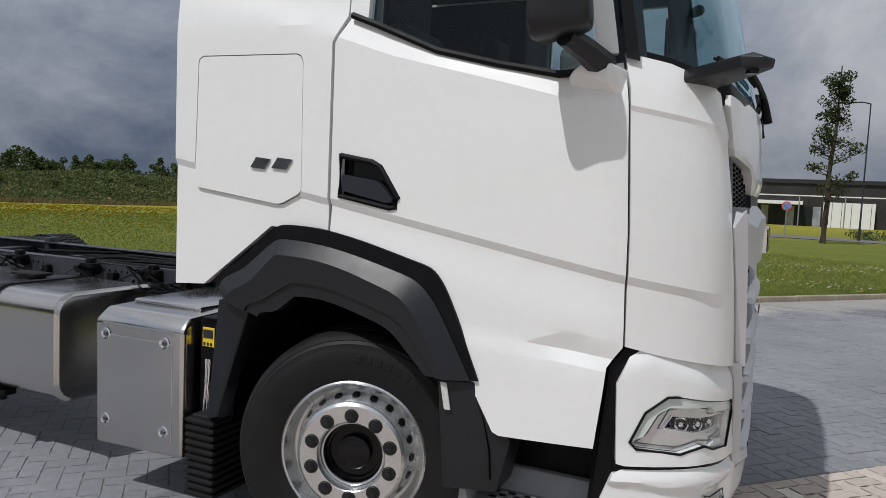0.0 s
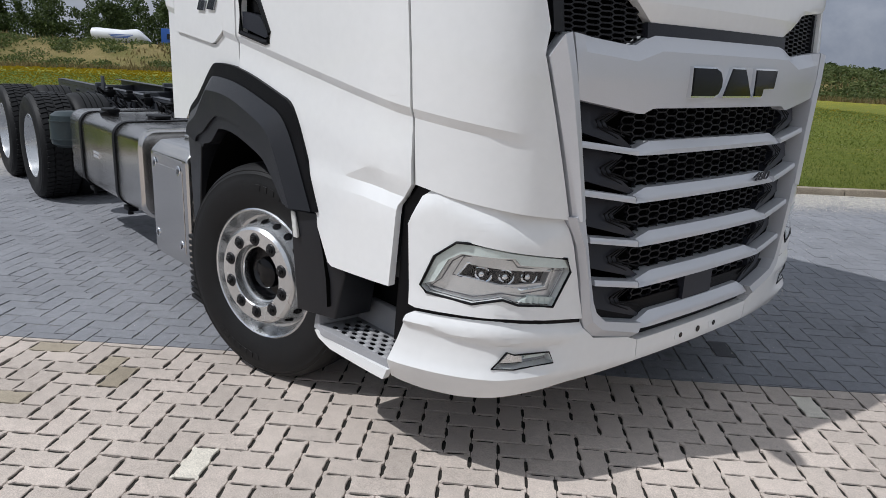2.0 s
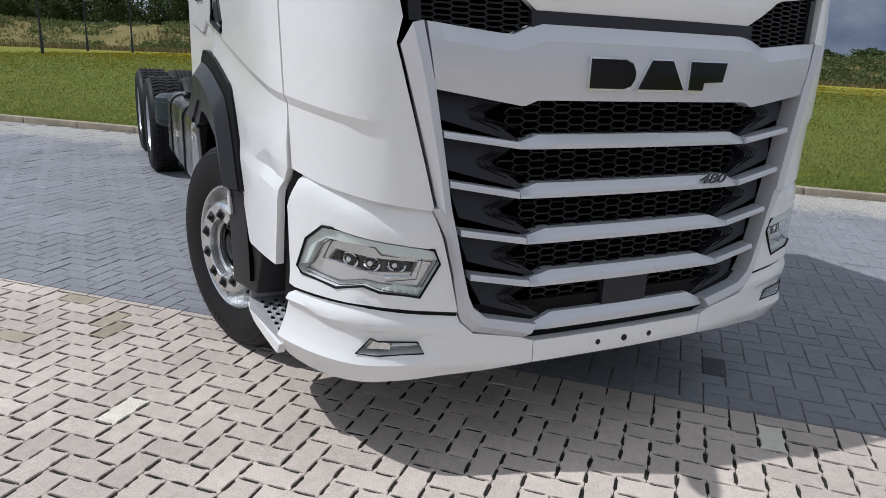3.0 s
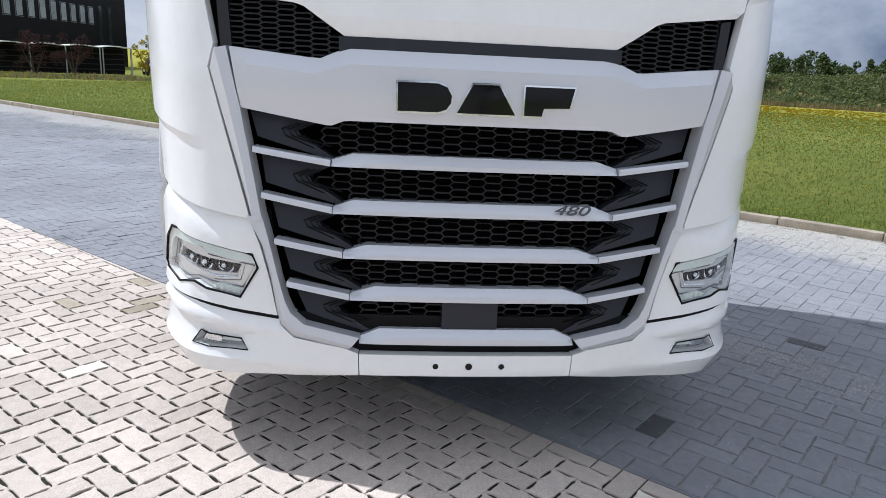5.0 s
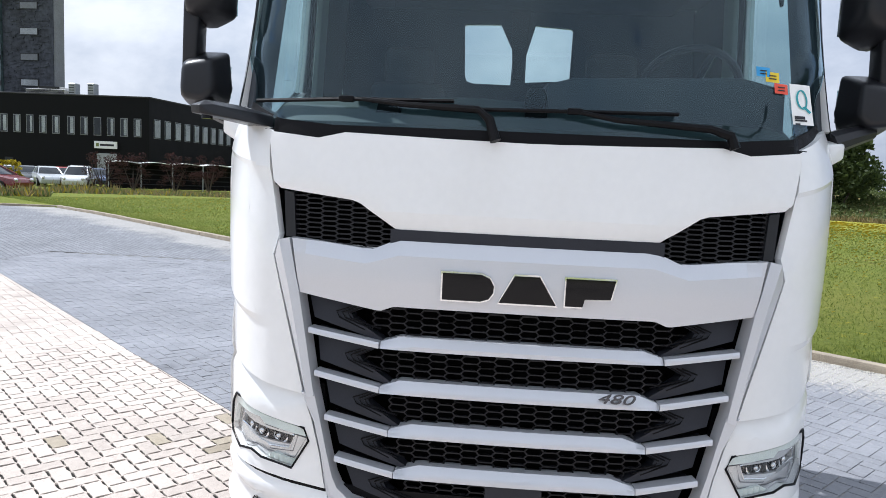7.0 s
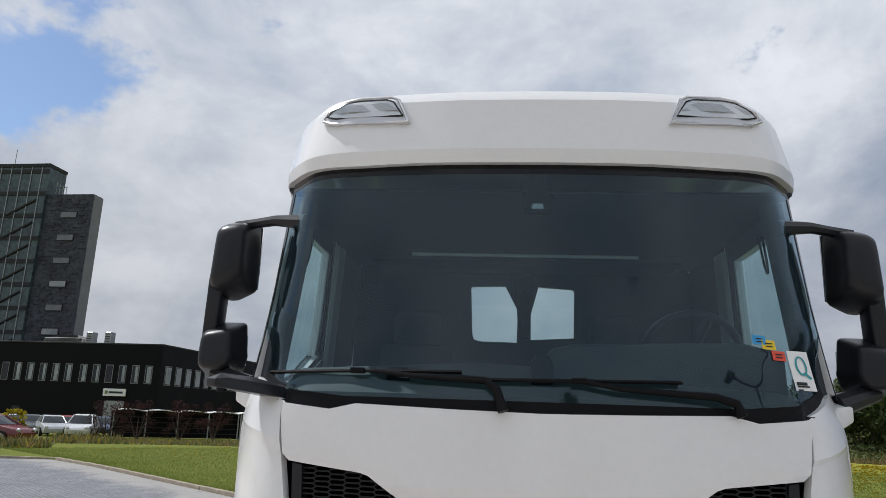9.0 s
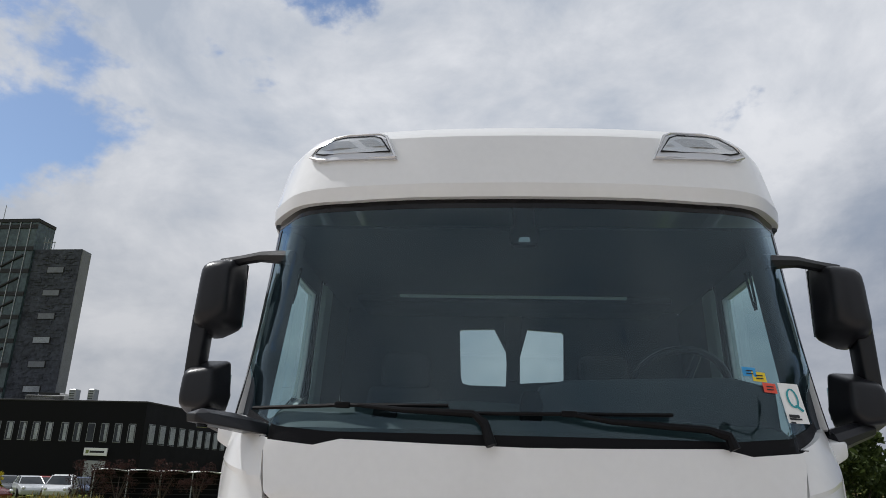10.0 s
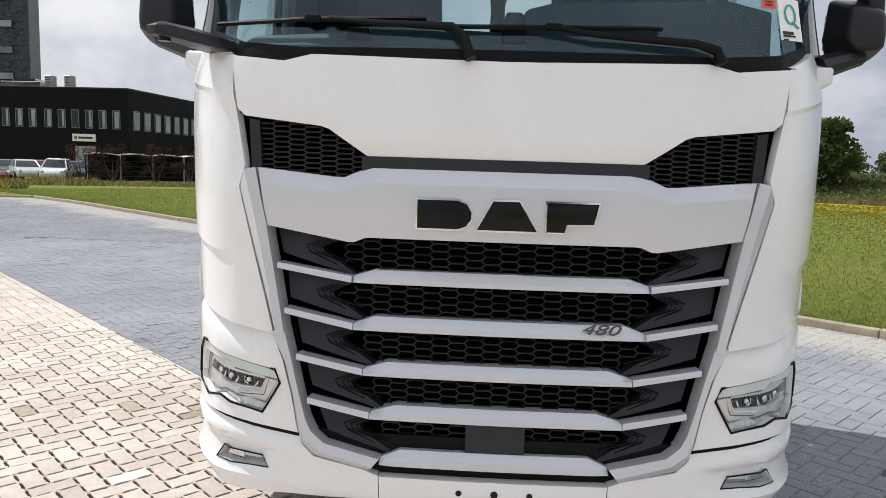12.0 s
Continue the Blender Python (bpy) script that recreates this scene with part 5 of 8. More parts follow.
def arch(sg, first, last):
    """Rings of the arch from the cab outwards, those from `first` to `last`."""
    lip = [0.06, 0.05, 0.02, 0.0, 0.0, -0.02, -0.035, -0.045, -0.05]
    ARCH_X["e"] = tuple(x + d for x, d in zip(ARCH_X["d"], lip))
    ARCH_Z["e"] = tuple(z - k for z, k in zip(ARCH_Z["d"], (0.02, 0.045, 0.055, 0.055, 0.055, 0.05, 0.045, 0.03, 0.0)))
    rows = []
    for key, y in (("a", 1.232), ("a", 1.250), ("b", 1.256), ("b", 1.262), ("c", 1.305), ("d", 1.300), ("d", 1.290), ("e", 1.286), ("e", 1.05)):
        p = smooth_line([(x, z) for x, z in zip(ARCH_X[key], ARCH_Z[key])], 5)
        rows.append([Vector((x, sg * y, z)) for x, z in p])
    bm = bmesh.new()
    g = [[bm.verts.new(v) for v in r] for r in rows[first:last]]
    for a, b in zip(g, g[1:]):
        for i in range(len(a) - 1):
            bm.faces.new((a[i], a[i + 1], b[i + 1], b[i]))
    bmesh.ops.recalc_face_normals(bm, faces=bm.faces)
    return bm


for sg, m in ((-1, BOTH[0]), (1, BOTH[1])):
    a = part("wheel_arch", arch(sg, 3, 9), TRIM, truck, "dark grey moulded wheel arch", 25)
    # inner rings coloured black in place of the dark recess beside the cab
    part("arch_seal", arch(sg, 0, 4), BLACK, a, "black band standing in for the dark gap towards the cab", 25)
    bm = bmesh.new()
    Y = lambda v: sg * v
    hull(bm, [(0.395, Y(1.285), 0.875), (0.54, Y(1.235), 0.875), (0.66, Y(1.20), 0.66), (0.62, Y(1.22), 0.47), (0.43, Y(1.275), 0.47), (0.395, Y(1.05), 0.875), (0.43, Y(1.05), 0.47), (0.66, Y(1.05), 0.66), (0.62, Y(1.05), 0.47)], 0.008)
    part("arch_leg", bm, TRIM, a)
    bm = bmesh.new()
    hull(bm, [(0.405, Y(1.287), 0.868), (0.432, Y(1.283), 0.868), (0.452, Y(1.283), 0.765), (0.425, Y(1.288), 0.765), (0.41, Y(1.26), 0.86), (0.44, Y(1.26), 0.77)], 0.003, 1)
    part("side_reflector", bm, MARKER, a, "white side reflector")
    # wheel-house shell behind the tyre, its deep shade put into the near-black colour
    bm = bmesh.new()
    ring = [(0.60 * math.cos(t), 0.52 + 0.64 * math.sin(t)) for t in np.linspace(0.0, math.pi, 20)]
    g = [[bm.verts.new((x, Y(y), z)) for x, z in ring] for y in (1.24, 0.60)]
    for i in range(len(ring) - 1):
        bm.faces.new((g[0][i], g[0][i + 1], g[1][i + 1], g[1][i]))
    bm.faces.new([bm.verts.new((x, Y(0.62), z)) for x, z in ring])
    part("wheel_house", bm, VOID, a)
    # rear leg and ribbed mud flap
    bm = bmesh.new()
    hull(bm, [(-0.66, Y(1.27), 1.06), (-0.60, Y(1.27), 1.07), (-0.50, Y(1.27), 1.03), (-0.655, Y(1.24), 0.82), (-0.70, Y(1.22), 0.52), (-0.765, Y(1.22), 0.50), (-0.755, Y(1.22), 0.58), (-0.68, Y(1.10), 1.0), (-0.5, Y(1.10), 1.03), (-0.76, Y(1.10), 0.5), (-0.70, Y(1.10), 0.5)], 0.006, 1)
    part("arch_leg", bm, TRIM, a)
    bm = bmesh.new()
    for k in range(11):
        box(bm, (-0.905, min(Y(0.80), Y(1.21)), 0.12 + 0.034 * k), (-0.735, max(Y(0.80), Y(1.21)), 0.142 + 0.034 * k), 0.008, 2)
    box(bm, (-0.875, min(Y(0.80), Y(1.195)), 0.12), (-0.765, max(Y(0.80), Y(1.195)), 0.50), 0.004, 1)
    part("mud_flap", bm, RUBBER, a, "black ribbed mud flap")["kind"] = "stuff"
    # entry step
    bm = bmesh.new()
    box(bm, (0.50, min(Y(0.80), Y(0.985)), 0.42), (1.0, max(Y(0.80), Y(0.985)), 0.98), 0.02)
    part("step_recess", bm, BLACK, truck)
    bm = bmesh.new()
    prism(bm, [(0.49, Y(1.225)), (0.56, Y(1.235)), (0.95, Y(1.195)), (0.96, Y(1.0)), (0.49, Y(1.0))][::sg], 0.03, Matrix.Translation((0, 0, 0.385)), 0.004)
    hull(bm, [(0.49, Y(1.05), 0.40), (0.96, Y(1.05), 0.40), (0.50, Y(1.01), 0.50), (0.95, Y(1.01), 0.50), (0.49, Y(1.0), 0.40), (0.96, Y(1.0), 0.40), (0.50, Y(0.985), 0.505), (0.95, Y(0.985), 0.505)], 0.008)
    hull(bm, [(0.47, Y(1.225), 0.39), (0.52, Y(1.225), 0.39), (0.52, Y(1.02), 0.39), (0.47, Y(1.02), 0.39), (0.475, Y(1.215), 0.475), (0.492, Y(1.215), 0.475), (0.505, Y(1.0), 0.505), (0.48, Y(1.0), 0.505)], 0.006)
    hull(bm, [(0.925, Y(1.19), 0.40), (0.965, Y(1.19), 0.40), (0.925, Y(1.0), 0.40), (0.965, Y(1.0), 0.40), (0.95, Y(1.16), 0.45), (0.965, Y(1.16), 0.45), (0.945, Y(1.0), 0.505), (0.965, Y(1.0), 0.505)], 0.006)
    st = part("entry_step", bm, STEPGREY, truck, "grey moulded entry step with drain holes")
    for i in range(5):
        for j in range(6):
            f = (i + 0.5) / 5
            x = 0.56 + 0.37 * (j + 0.25 + 0.5 * (i % 2)) / 6.0
            q = Matrix.Translation((x, Y(1.20 - 0.14 * f), 0.4135)) @ Matrix.Diagonal((1.5, 0.9, 1, 1))
            bm = bmesh.new()
            bmesh.ops.create_cone(bm, cap_ends=True, segments=14, radius1=0.011, radius2=0.0095, depth=0.006, matrix=q)
            part("drain_hole", bm, GLOSSBLACK, st, "", 0)
            bm = bmesh.new()
            box(bm, (x + 0.018, Y(1.20 - 0.14 * f) - 0.009, 0.412), (x + 0.042, Y(1.20 - 0.14 * f) + 0.009, 0.4185), 0.002, 1)
            part("tread_stud", bm, STUDGREY, st, "", 0)
    part("step_edge", skin(m([(-1.462, 0.342), (-1.44, 0.385), (sx(0.62), 0.384), (sx(0.51), 0.396), (sx(0.49), 0.39), (sx(0.52), 0.366), (sx(0.60), 0.346)]), 0.0, 0.03), WHITE, st)

# wheels
TYRE = [(0.292, -0.012), (0.300, 0.012), (0.325, 0.024), (0.365, 0.033), (0.40, 0.036), (0.43, 0.032), (0.448, 0.024), (0.452, 0.0245), (0.464, 0.016), (0.468, 0.0165), (0.478, 0.004), (0.487, -0.010), (0.4935, -0.032)]
for h in (-0.075, -0.125, -0.175, -0.225):
    TYRE += [(0.496, h + 0.018), (0.496, h + 0.005), (0.484, h + 0.004), (0.484, h - 0.004), (0.496, h - 0.005)]
TYRE += [(0.4935, -0.265), (0.485, -0.29), (0.45, -0.322), (0.38, -0.333), (0.30, -0.30)]
FRONT_RIM = [(0.292, -0.020), (0.301, 0.004), (0.300, 0.012), (0.294, 0.016), (0.288, 0.012), (0.284, 0.0), (0.276, -0.030), (0.262, -0.052), (0.250, -0.055), (0.244, -0.048), (0.232, -0.005), (0.224, 0.030), (0.219, 0.038), (0.212, 0.042), (0.208, 0.046), (0.143, 0.046), (0.139, 0.042), (0.136, 0.02), (0.130, -0.06), (0.0, -0.06)]
REAR_RIM = [(0.292, -0.020), (0.301, 0.004), (0.300, 0.012), (0.294, 0.016), (0.286, 0.0), (0.276, -0.06), (0.255, -0.11), (0.235, -0.125), (0.21, -0.165), (0.15, -0.172), (0.142, -0.172), (0.142, -0.06), (0.135, -0.045), (0.06, -0.035), (0.0, -0.035)]


def wheel(x, y, sg, turn, rear):
    """A wheel with its outer flange at y, facing outwards (sg)."""
    m = Matrix.Translation((x, y, 0.492)) @ Matrix.Rotation(radians(turn), 4, "Z") @ Matrix.Rotation(radians(-90 * sg), 4, "X")
    bm = bmesh.new()
    lathe(bm, REAR_RIM if rear else FRONT_RIM, 64, m)
    bmesh.ops.recalc_face_normals(bm, faces=bm.faces)
    w = part("wheel", bm, RIMPAINT, truck, "silver steel rim with a black tyre")
    bm = bmesh.new()
    lathe(bm, TYRE, 96, m)
    if not rear:
        for k in range(14):
            # raised maker's marks, as plain blocks
            a = 2 * math.pi * (k // 7) / 2 + 0.9 + 0.105 * (k % 7)
            q = m @ Matrix.Rotation(a, 4, "Z") @ Matrix.Translation((0.398, 0, 0.0365))
            box(bm, (-0.014, -0.014, -0.002), (0.014, 0.012, 0.0012), 0.001, 1, q)
    else:
        tread = bmesh.new()
        for k in range(56):
            a = 2 * math.pi * k / 56
            for j, (h, tw) in enumerate(((-0.045, 0.25), (-0.115, -0.25), (-0.185, 0.25), (-0.255, -0.25))):
                q = m @ Matrix.Rotation(a + 0.03 * (j % 2), 4, "Z") @ Matrix.Translation((0.496, 0, h)) @ Matrix.Rotation(tw, 4, "X")
                box(tread, (-0.006, -0.020, -0.031), (0.008, 0.020, 0.031), 0.002, 1, q)
    bmesh.ops.recalc_face_normals(bm, faces=bm.faces)
    tyre = part("tyre", bm, RUBBER, w, "black truck tyre")
    if rear:
        part("tread_pattern", tread, RUBBER, w)["kind"] = "stuff"
    if rear:
        bm = bmesh.new()
        lathe(bm, TYRE, 64, m @ Matrix.Translation((0, 0, -0.345)))
        part("inner_tyre", bm, RUBBER, w)
    face = -0.172 if rear else 0.046
    for k in range(10):
        a = 2 * math.pi * (k + 0.5) / 10
        q = m @ Matrix.Rotation(a, 4, "Z")
        bm = bmesh.new()
        lathe(bm, [(0.0, 0.004), (0.024, 0.004), (0.027, 0.0005), (0.029, 0.0005)], 18, q @ Matrix.Translation((0.1675, 0, face)))
        bmesh.ops.create_cone(bm, cap_ends=True, segments=6, radius1=0.0165, radius2=0.0165, depth=0.018, matrix=q @ Matrix.Translation((0.1675, 0, face + 0.004)))
        rod(bm, q @ Vector((0.1675, 0, face)), q @ Vector((0.1675, 0, face + 0.020)), 0.009, 10)
        part("wheel_nut", bm, NUT, w)
    if not rear:
        for k in range(20):
            a = 2 * math.pi * k / 20
            bm = bmesh.new()
            q = m @ Matrix.Rotation(a, 4, "Z") @ Matrix.Translation((0.2365, 0, -0.018)) @ Matrix.Rotation(radians(70), 4, "Y") @ Matrix.Diagonal((1, 0.8, 1, 1))
            bmesh.ops.create_circle(bm, cap_ends=True, segments=16, radius=0.021, matrix=q @ Matrix.Translation((0, 0, 0.0025)))
            part("vent_hole", bm, GLOSSBLACK, w, "", 0)
        bm = bmesh.new()
        lathe(bm, [(0.128, -0.058), (0.125, -0.02), (0.108, -0.018), (0.104, -0.035), (0.072, -0.035), (0.068, -0.005), (0.06, 0.0), (0.0, 0.002)], 40, m)
        part("hub_cap", bm, GLOSSBLACK, w, "black hub cap")
        bm = bmesh.new()
        lathe(bm, [(0.128 + 0.006 * math.cos(t), 0.0 + 0.006 * math.sin(t)) for t in np.linspace(0, 2 * math.pi, 9)[:-1]], 40, m, True)
        part("hub_ring", bm, RIMPAINT, w)
    return w


wheel(0, -1.21, -1, 17, False)
wheel(0, 1.21, 1, 17, False)
for x in (-4.85, -6.25):
    wheel(x, -1.20, -1, 0, True)
    wheel(x, 1.20, 1, 0, True)

# chassis
for sg in (-1, 1):
    bm = bmesh.new()
    y0, y1 = sorted((sg * 0.375, sg * 0.385))
    f0, f1 = sorted((sg * 0.30, sg * 0.385))
    box(bm, (-7.4, y0, 0.74), (-0.7, y1, 1.01), 0.002, 1)
    box(bm, (-7.4, f0, 1.002), (-0.7, f1, 1.012), 0.002, 1)
    box(bm, (-7.4, f0, 0.738), (-0.7, f1, 0.748), 0.002, 1)
    r = part("frame_rail", bm, CHASSIS, truck, "dark steel frame rail with bolt holes")
    bm = bmesh.new()
    for k in range(120):
        x = -0.95 - 0.053 * k
        for z in ((0.965,) if k % 3 else (0.965, 0.88)):
            p = Vector((x, sg * 0.3855, z))
            n = bmesh.ops.create_circle(bm, cap_ends=True, segments=8, radius=0.009, matrix=Matrix.Translation(p) @ Matrix.Rotation(radians(90), 4, "X"))
    part("bolt_holes", bm, GLOSSBLACK, r, "", 0)["kind"] = "stuff"
    bm = bmesh.new()
    rnd = random.Random(5 + sg)
    for c in range(14):
        x0 = -1.25 - c * 0.43
        for k in range(4):
            p = Vector((x0 - 0.055 * (k % 2) - 0.02 * rnd.random(), sg * 0.385, 0.86 + 0.06 * (k // 2)))
            rod(bm, p, p + Vector((0, sg * 0.022, 0)), 0.014, 6)
    part("frame_bolts", bm, CHASSIS, r)["kind"] = "stuff"
    for x0, x1 in ((-2.05, -1.75), (-3.0, -2.55), (-1.42, -1.12)):
        bm = bmesh.new()
        box(bm, (x0, *sorted((sg * 0.386, sg * 0.40))[:1], 0.78), (x1, sorted((sg * 0.386, sg * 0.40))[1], 1.02), 0.004, 1)
        part("frame_plate", bm, CHASSIS, r)
for k, x in enumerate((-1.3, -2.3, -3.3, -4.2, -5.5, -6.9)):
    bm = bmesh.new()
    box(bm, (x - 0.04, -0.37, 0.80), (x + 0.04, 0.37, 0.96), 0.01)
    part("crossmember", bm, CHASSIS, truck)
for x in (0, -4.85, -6.25):
    bm = bmesh.new()
    rod(bm, (x, -1.1, 0.49), (x, 1.1, 0.49), 0.075, 16)
    if x < -1:
        bmesh.ops.create_uvsphere(bm, u_segments=20, v_segments=12, radius=0.22, matrix=Matrix.Translation((x, 0, 0.49)))
        for sg in (-1, 1):
            rod(bm, (x + 0.42, sg * 0.52, 0.5), (x + 0.42, sg * 0.52, 0.80), 0.13, 20)
            rod(bm, (x - 0.42, sg * 0.52, 0.5), (x - 0.42, sg * 0.52, 0.80), 0.13, 20)
    part("axle", bm, CHASSIS, truck)
bm = bmesh.new()
rnd = random.Random(11)
for k in range(16):
    y = -0.37 + 0.05 * k
    sweep(bm, [(-0.8, y, 1.0), (-1.2 - 0.05 * k, y + rnd.uniform(-.05, .05), 1.0 + rnd.uniform(0, .03)), (-1.9 - rnd.random(), y + rnd.uniform(-.1, .1), 0.99 + rnd.uniform(0, .02)), (-3.0 - rnd.random(), y * 0.8, 0.95)], 0.010, 6)
for k in range(5):
    x = -1.7 - 0.62 * k
    box(bm, (x - 0.03, -0.44, 0.88), (x + 0.03, -0.39, 0.96), 0.008)
part("cable_loom", bm, BLACK, truck, "black cables and valves on the frame")["kind"] = "stuff"
rnd = random.Random(17)
for x in (-1.55, -1.95, -2.5, -3.2, -3.88, -4.38, -5.0):
    bm = bmesh.new()
    y, z = -0.43, 0.965
    box(bm, (x - 0.06, y - 0.035, z - 0.03), (x + 0.05, y + 0.035, z + 0.045), 0.008)
    box(bm, (x - 0.03, y - 0.02, z + 0.03), (x + 0.02, y + 0.03, z + 0.075), 0.006)
    for k in range(4):
        a = Vector((x - 0.05 + 0.03 * k, y - 0.03, z + rnd.uniform(-0.01, 0.03)))
        rod(bm, a, a + Vector((0, -0.035, 0)), 0.012, 8)
        sweep(bm, [a + Vector((0, -0.03, 0)), a + Vector((rnd.uniform(-.08, .08), -0.08, rnd.uniform(0.0, 0.06))), a + Vector((rnd.uniform(-.25, .25), -0.05, -0.05)), a + Vector((rnd.uniform(-.35, .35), 0.0, -0.12))], 0.008, 6)
    part("valve_block", bm, BLACK, truck, "black air valve with hoses")
for x in (-5.37, -1.36):
    bm = bmesh.new()
    box(bm, (x - 0.05, -0.402, 0.86), (x + 0.05, -0.387, 1.13), 0.004)
    part("rail_bracket", bm, CHASSIS, truck)
for x, y in ((-3.95, -0.36), (-3.95, 0.36), (-5.6, -0.36), (-5.6, 0.36)):
    bm = bmesh.new()
    box(bm, (x - 0.03, y - 0.05, 0.95), (x + 0.03, y + 0.05, 1.05), 0.006)
    part("frame_bracket", bm, CHASSIS, truck)
bm = bmesh.new()
lathe(bm, [(0.0, -0.28), (0.10, -0.27), (0.145, -0.22), (0.15, -0.15), (0.153, -0.15), (0.153, 0.10), (0.15, 0.10), (0.145, 0.17), (0.10, 0.22), (0.0, 0.23)], 36, Matrix.Translation((-4.0, -1.06, 0.745)) @ Matrix.Diagonal((1, 1, 0.62, 1)))
tank_bands = bmesh.new()
for z in (0.652, 0.806):
    lathe(tank_bands, [(0.150, z - 0.006), (0.158, z - 0.004), (0.158, z + 0.004), (0.150, z + 0.006)], 36, Matrix.Translation((-4.0, -1.06, 0)))
air = part("air_tank", bm, GREENTANK, truck, "dark green compressed air tank")
part("weld_band", tank_bands, GREENTANK, air)["kind"] = "stuff"

# fuel tank with straps
def tank_section(x, k=1.0):
    pts = []
    for (cy, cz, a0) in ((-1.03, 0.46, 180), (-0.55, 0.46, 270), (-0.55, 0.83, 0), (-1.03, 0.83, 90)):
        for a in np.linspace(a0, a0 + 90, 7):
            pts.append(Vector((x, cy + 0.105 * k * math.cos(radians(a)), cz + 0.105 * k * math.sin(radians(a)))))
    c = Vector((x, -0.79, 0.645))
    return [c + (p - c) * k for p in pts]


bm = bmesh.new()
rows = [[bm.verts.new(p) for p in tank_section(x, k)] for x, k in ((-3.675, 0.90), (-3.665, 0.965), (-3.65, 0.99), (-3.62, 1.0), (-1.93, 1.0), (-1.905, 1.012), (-1.89, 1.012), (-1.885, 0.99), (-1.872, 0.965), (-1.868, 0.90))]
for a, b in zip(rows, rows[1:]):
    for i in range(len(a)):
        bm.faces.new((a[i], a[(i + 1) % len(a)], b[(i + 1) % len(a)], b[i]))
bm.faces.new(rows[0])
bm.faces.new(rows[-1][::-1])
bmesh.ops.recalc_face_normals(bm, faces=bm.faces)
tank = part("fuel_tank", bm, ALU, truck, "brushed aluminium fuel tank with black straps")
for x in (-3.30, -2.42):
    bm = bmesh.new()
    rows = [[bm.verts.new(p) for p in tank_section(q, k)] for q, k in ((x - 0.03, 1.0), (x - 0.028, 1.018), (x + 0.028, 1.018), (x + 0.03, 1.0))]
    for a, b in zip(rows, rows[1:]):
        for i in range(len(a)):
            bm.faces.new((a[i], a[(i + 1) % len(a)], b[(i + 1) % len(a)], b[i]))
    bmesh.ops.recalc_face_normals(bm, faces=bm.faces)
    rod(bm, (x, -1.06, 0.28), (x, -1.06, 0.42), 0.02, 8)
    box(bm, (x - 0.06, -1.09, 0.31), (x + 0.06, -1.02, 0.345), 0.006)
    part("tank_strap", bm, BLACK, tank, "black tank strap")
bm = bmesh.new()
rod(bm, (-3.02, -0.98, 0.92), (-3.02, -1.0, 0.975), 0.065, 20)
box(bm, (-3.10, -1.03, 0.955), (-2.94, -0.93, 0.985), 0.012)
part("filler_cap", bm, BLACK, tank, "black filler cap")
bm = bmesh.new()
rod(bm, (-2.62, -0.75, 0.92), (-2.62, -0.75, 0.96), 0.08, 20)
box(bm, (-2.72, -0.82, 0.945), (-2.50, -0.70, 0.965), 0.01)
part("sender_cap", bm, BLACK, tank)
for k in range(2):
    bm = bmesh.new()
    box(bm, (-2.98, -1.1375, 0.655 - 0.028 * k), (-2.82 - 0.03 * k, -1.134, 0.675 - 0.028 * k), 0.001, 1)
    part("stamp_bar", bm, CHROME, tank)

# battery box
bm = bmesh.new()
hull(bm, [(-1.515, -1.185, 0.245), (-0.945, -1.185, 0.262), (-1.525, -1.185, 0.865), (-0.945, -1.185, 0.872), (-1.50, -1.13, 0.925), (-0.95, -1.13, 0.925), (-1.50, -0.45, 0.955), (-0.95, -0.45, 0.955), (-1.515, -0.45, 0.26), (-0.945, -0.45, 0.26)], 0.03, 4)
bbox = part("battery_box", bm, ALU, truck, "brushed aluminium battery box cover")
bm = bmesh.new()
box(bm, (-1.47, -1.187, 0.845), (-1.0, -1.183, 0.858), 0.001, 1)
box(bm, (-1.47, -1.0, 0.93), (-1.02, -0.5, 0.951), 0.01, 3)
part("pressed_panel", bm, ALU, bbox)
bm = bmesh.new()
box(bm, (-1.465, -1.1885, 0.33), (-1.01, -1.184, 0.80), 0.0015, 1)
part("front_plate", bm, ALU, bbox)
for x in (-1.445, -1.06):
    for z in (0.80, 0.375):
        bm = bmesh.new()
        lathe(bm, [(0.030, 0.001), (0.027, 0.006), (0.020, 0.005), (0.014, 0.001), (0.0, 0.001)], 20, Matrix.Translation((x, -1.187, z)) @ Matrix.Rotation(radians(90), 4, "X"))
        b = part("cup_washer", bm, CHROME, bbox)
        bm = bmesh.new()
        rod(bm, (x, -1.186, z), (x, -1.1945, z), 0.012, 6)
        part("cover_bolt", bm, STEEL, b)
bm = bmesh.new()
box(bm, (-0.925, -1.10, 0.42), (-0.80, -0.5, 0.93), 0.01)
side_box = part("battery_tray", bm, BLACK, truck)
bm = bmesh.new()
box(bm, (-0.905, -1.106, 0.795), (-0.835, -1.102, 0.885), 0.001, 1)
lab = part("warning_label", bm, YELLOW, side_box, "yellow warning label")
for k in range(3):
    bm = bmesh.new()
    box(bm, (-0.898 + 0.02 * k, -1.109, 0.80), (-0.886 + 0.02 * k, -1.107, 0.815), 0.001, 1)
    part("label_mark", bm, INK, lab)
bm = bmesh.new()
box(bm, (-0.90, -1.109, 0.835), (-0.842, -1.107, 0.875), 0.001, 1)
part("label_mark", bm, INK, lab)
bm = bmesh.new()
box(bm, (-0.835, -1.107, 0.745), (-0.812, -1.103, 0.80), 0.001, 1)
part("paper_tag", bm, PAPER, side_box)
bm = bmesh.new()
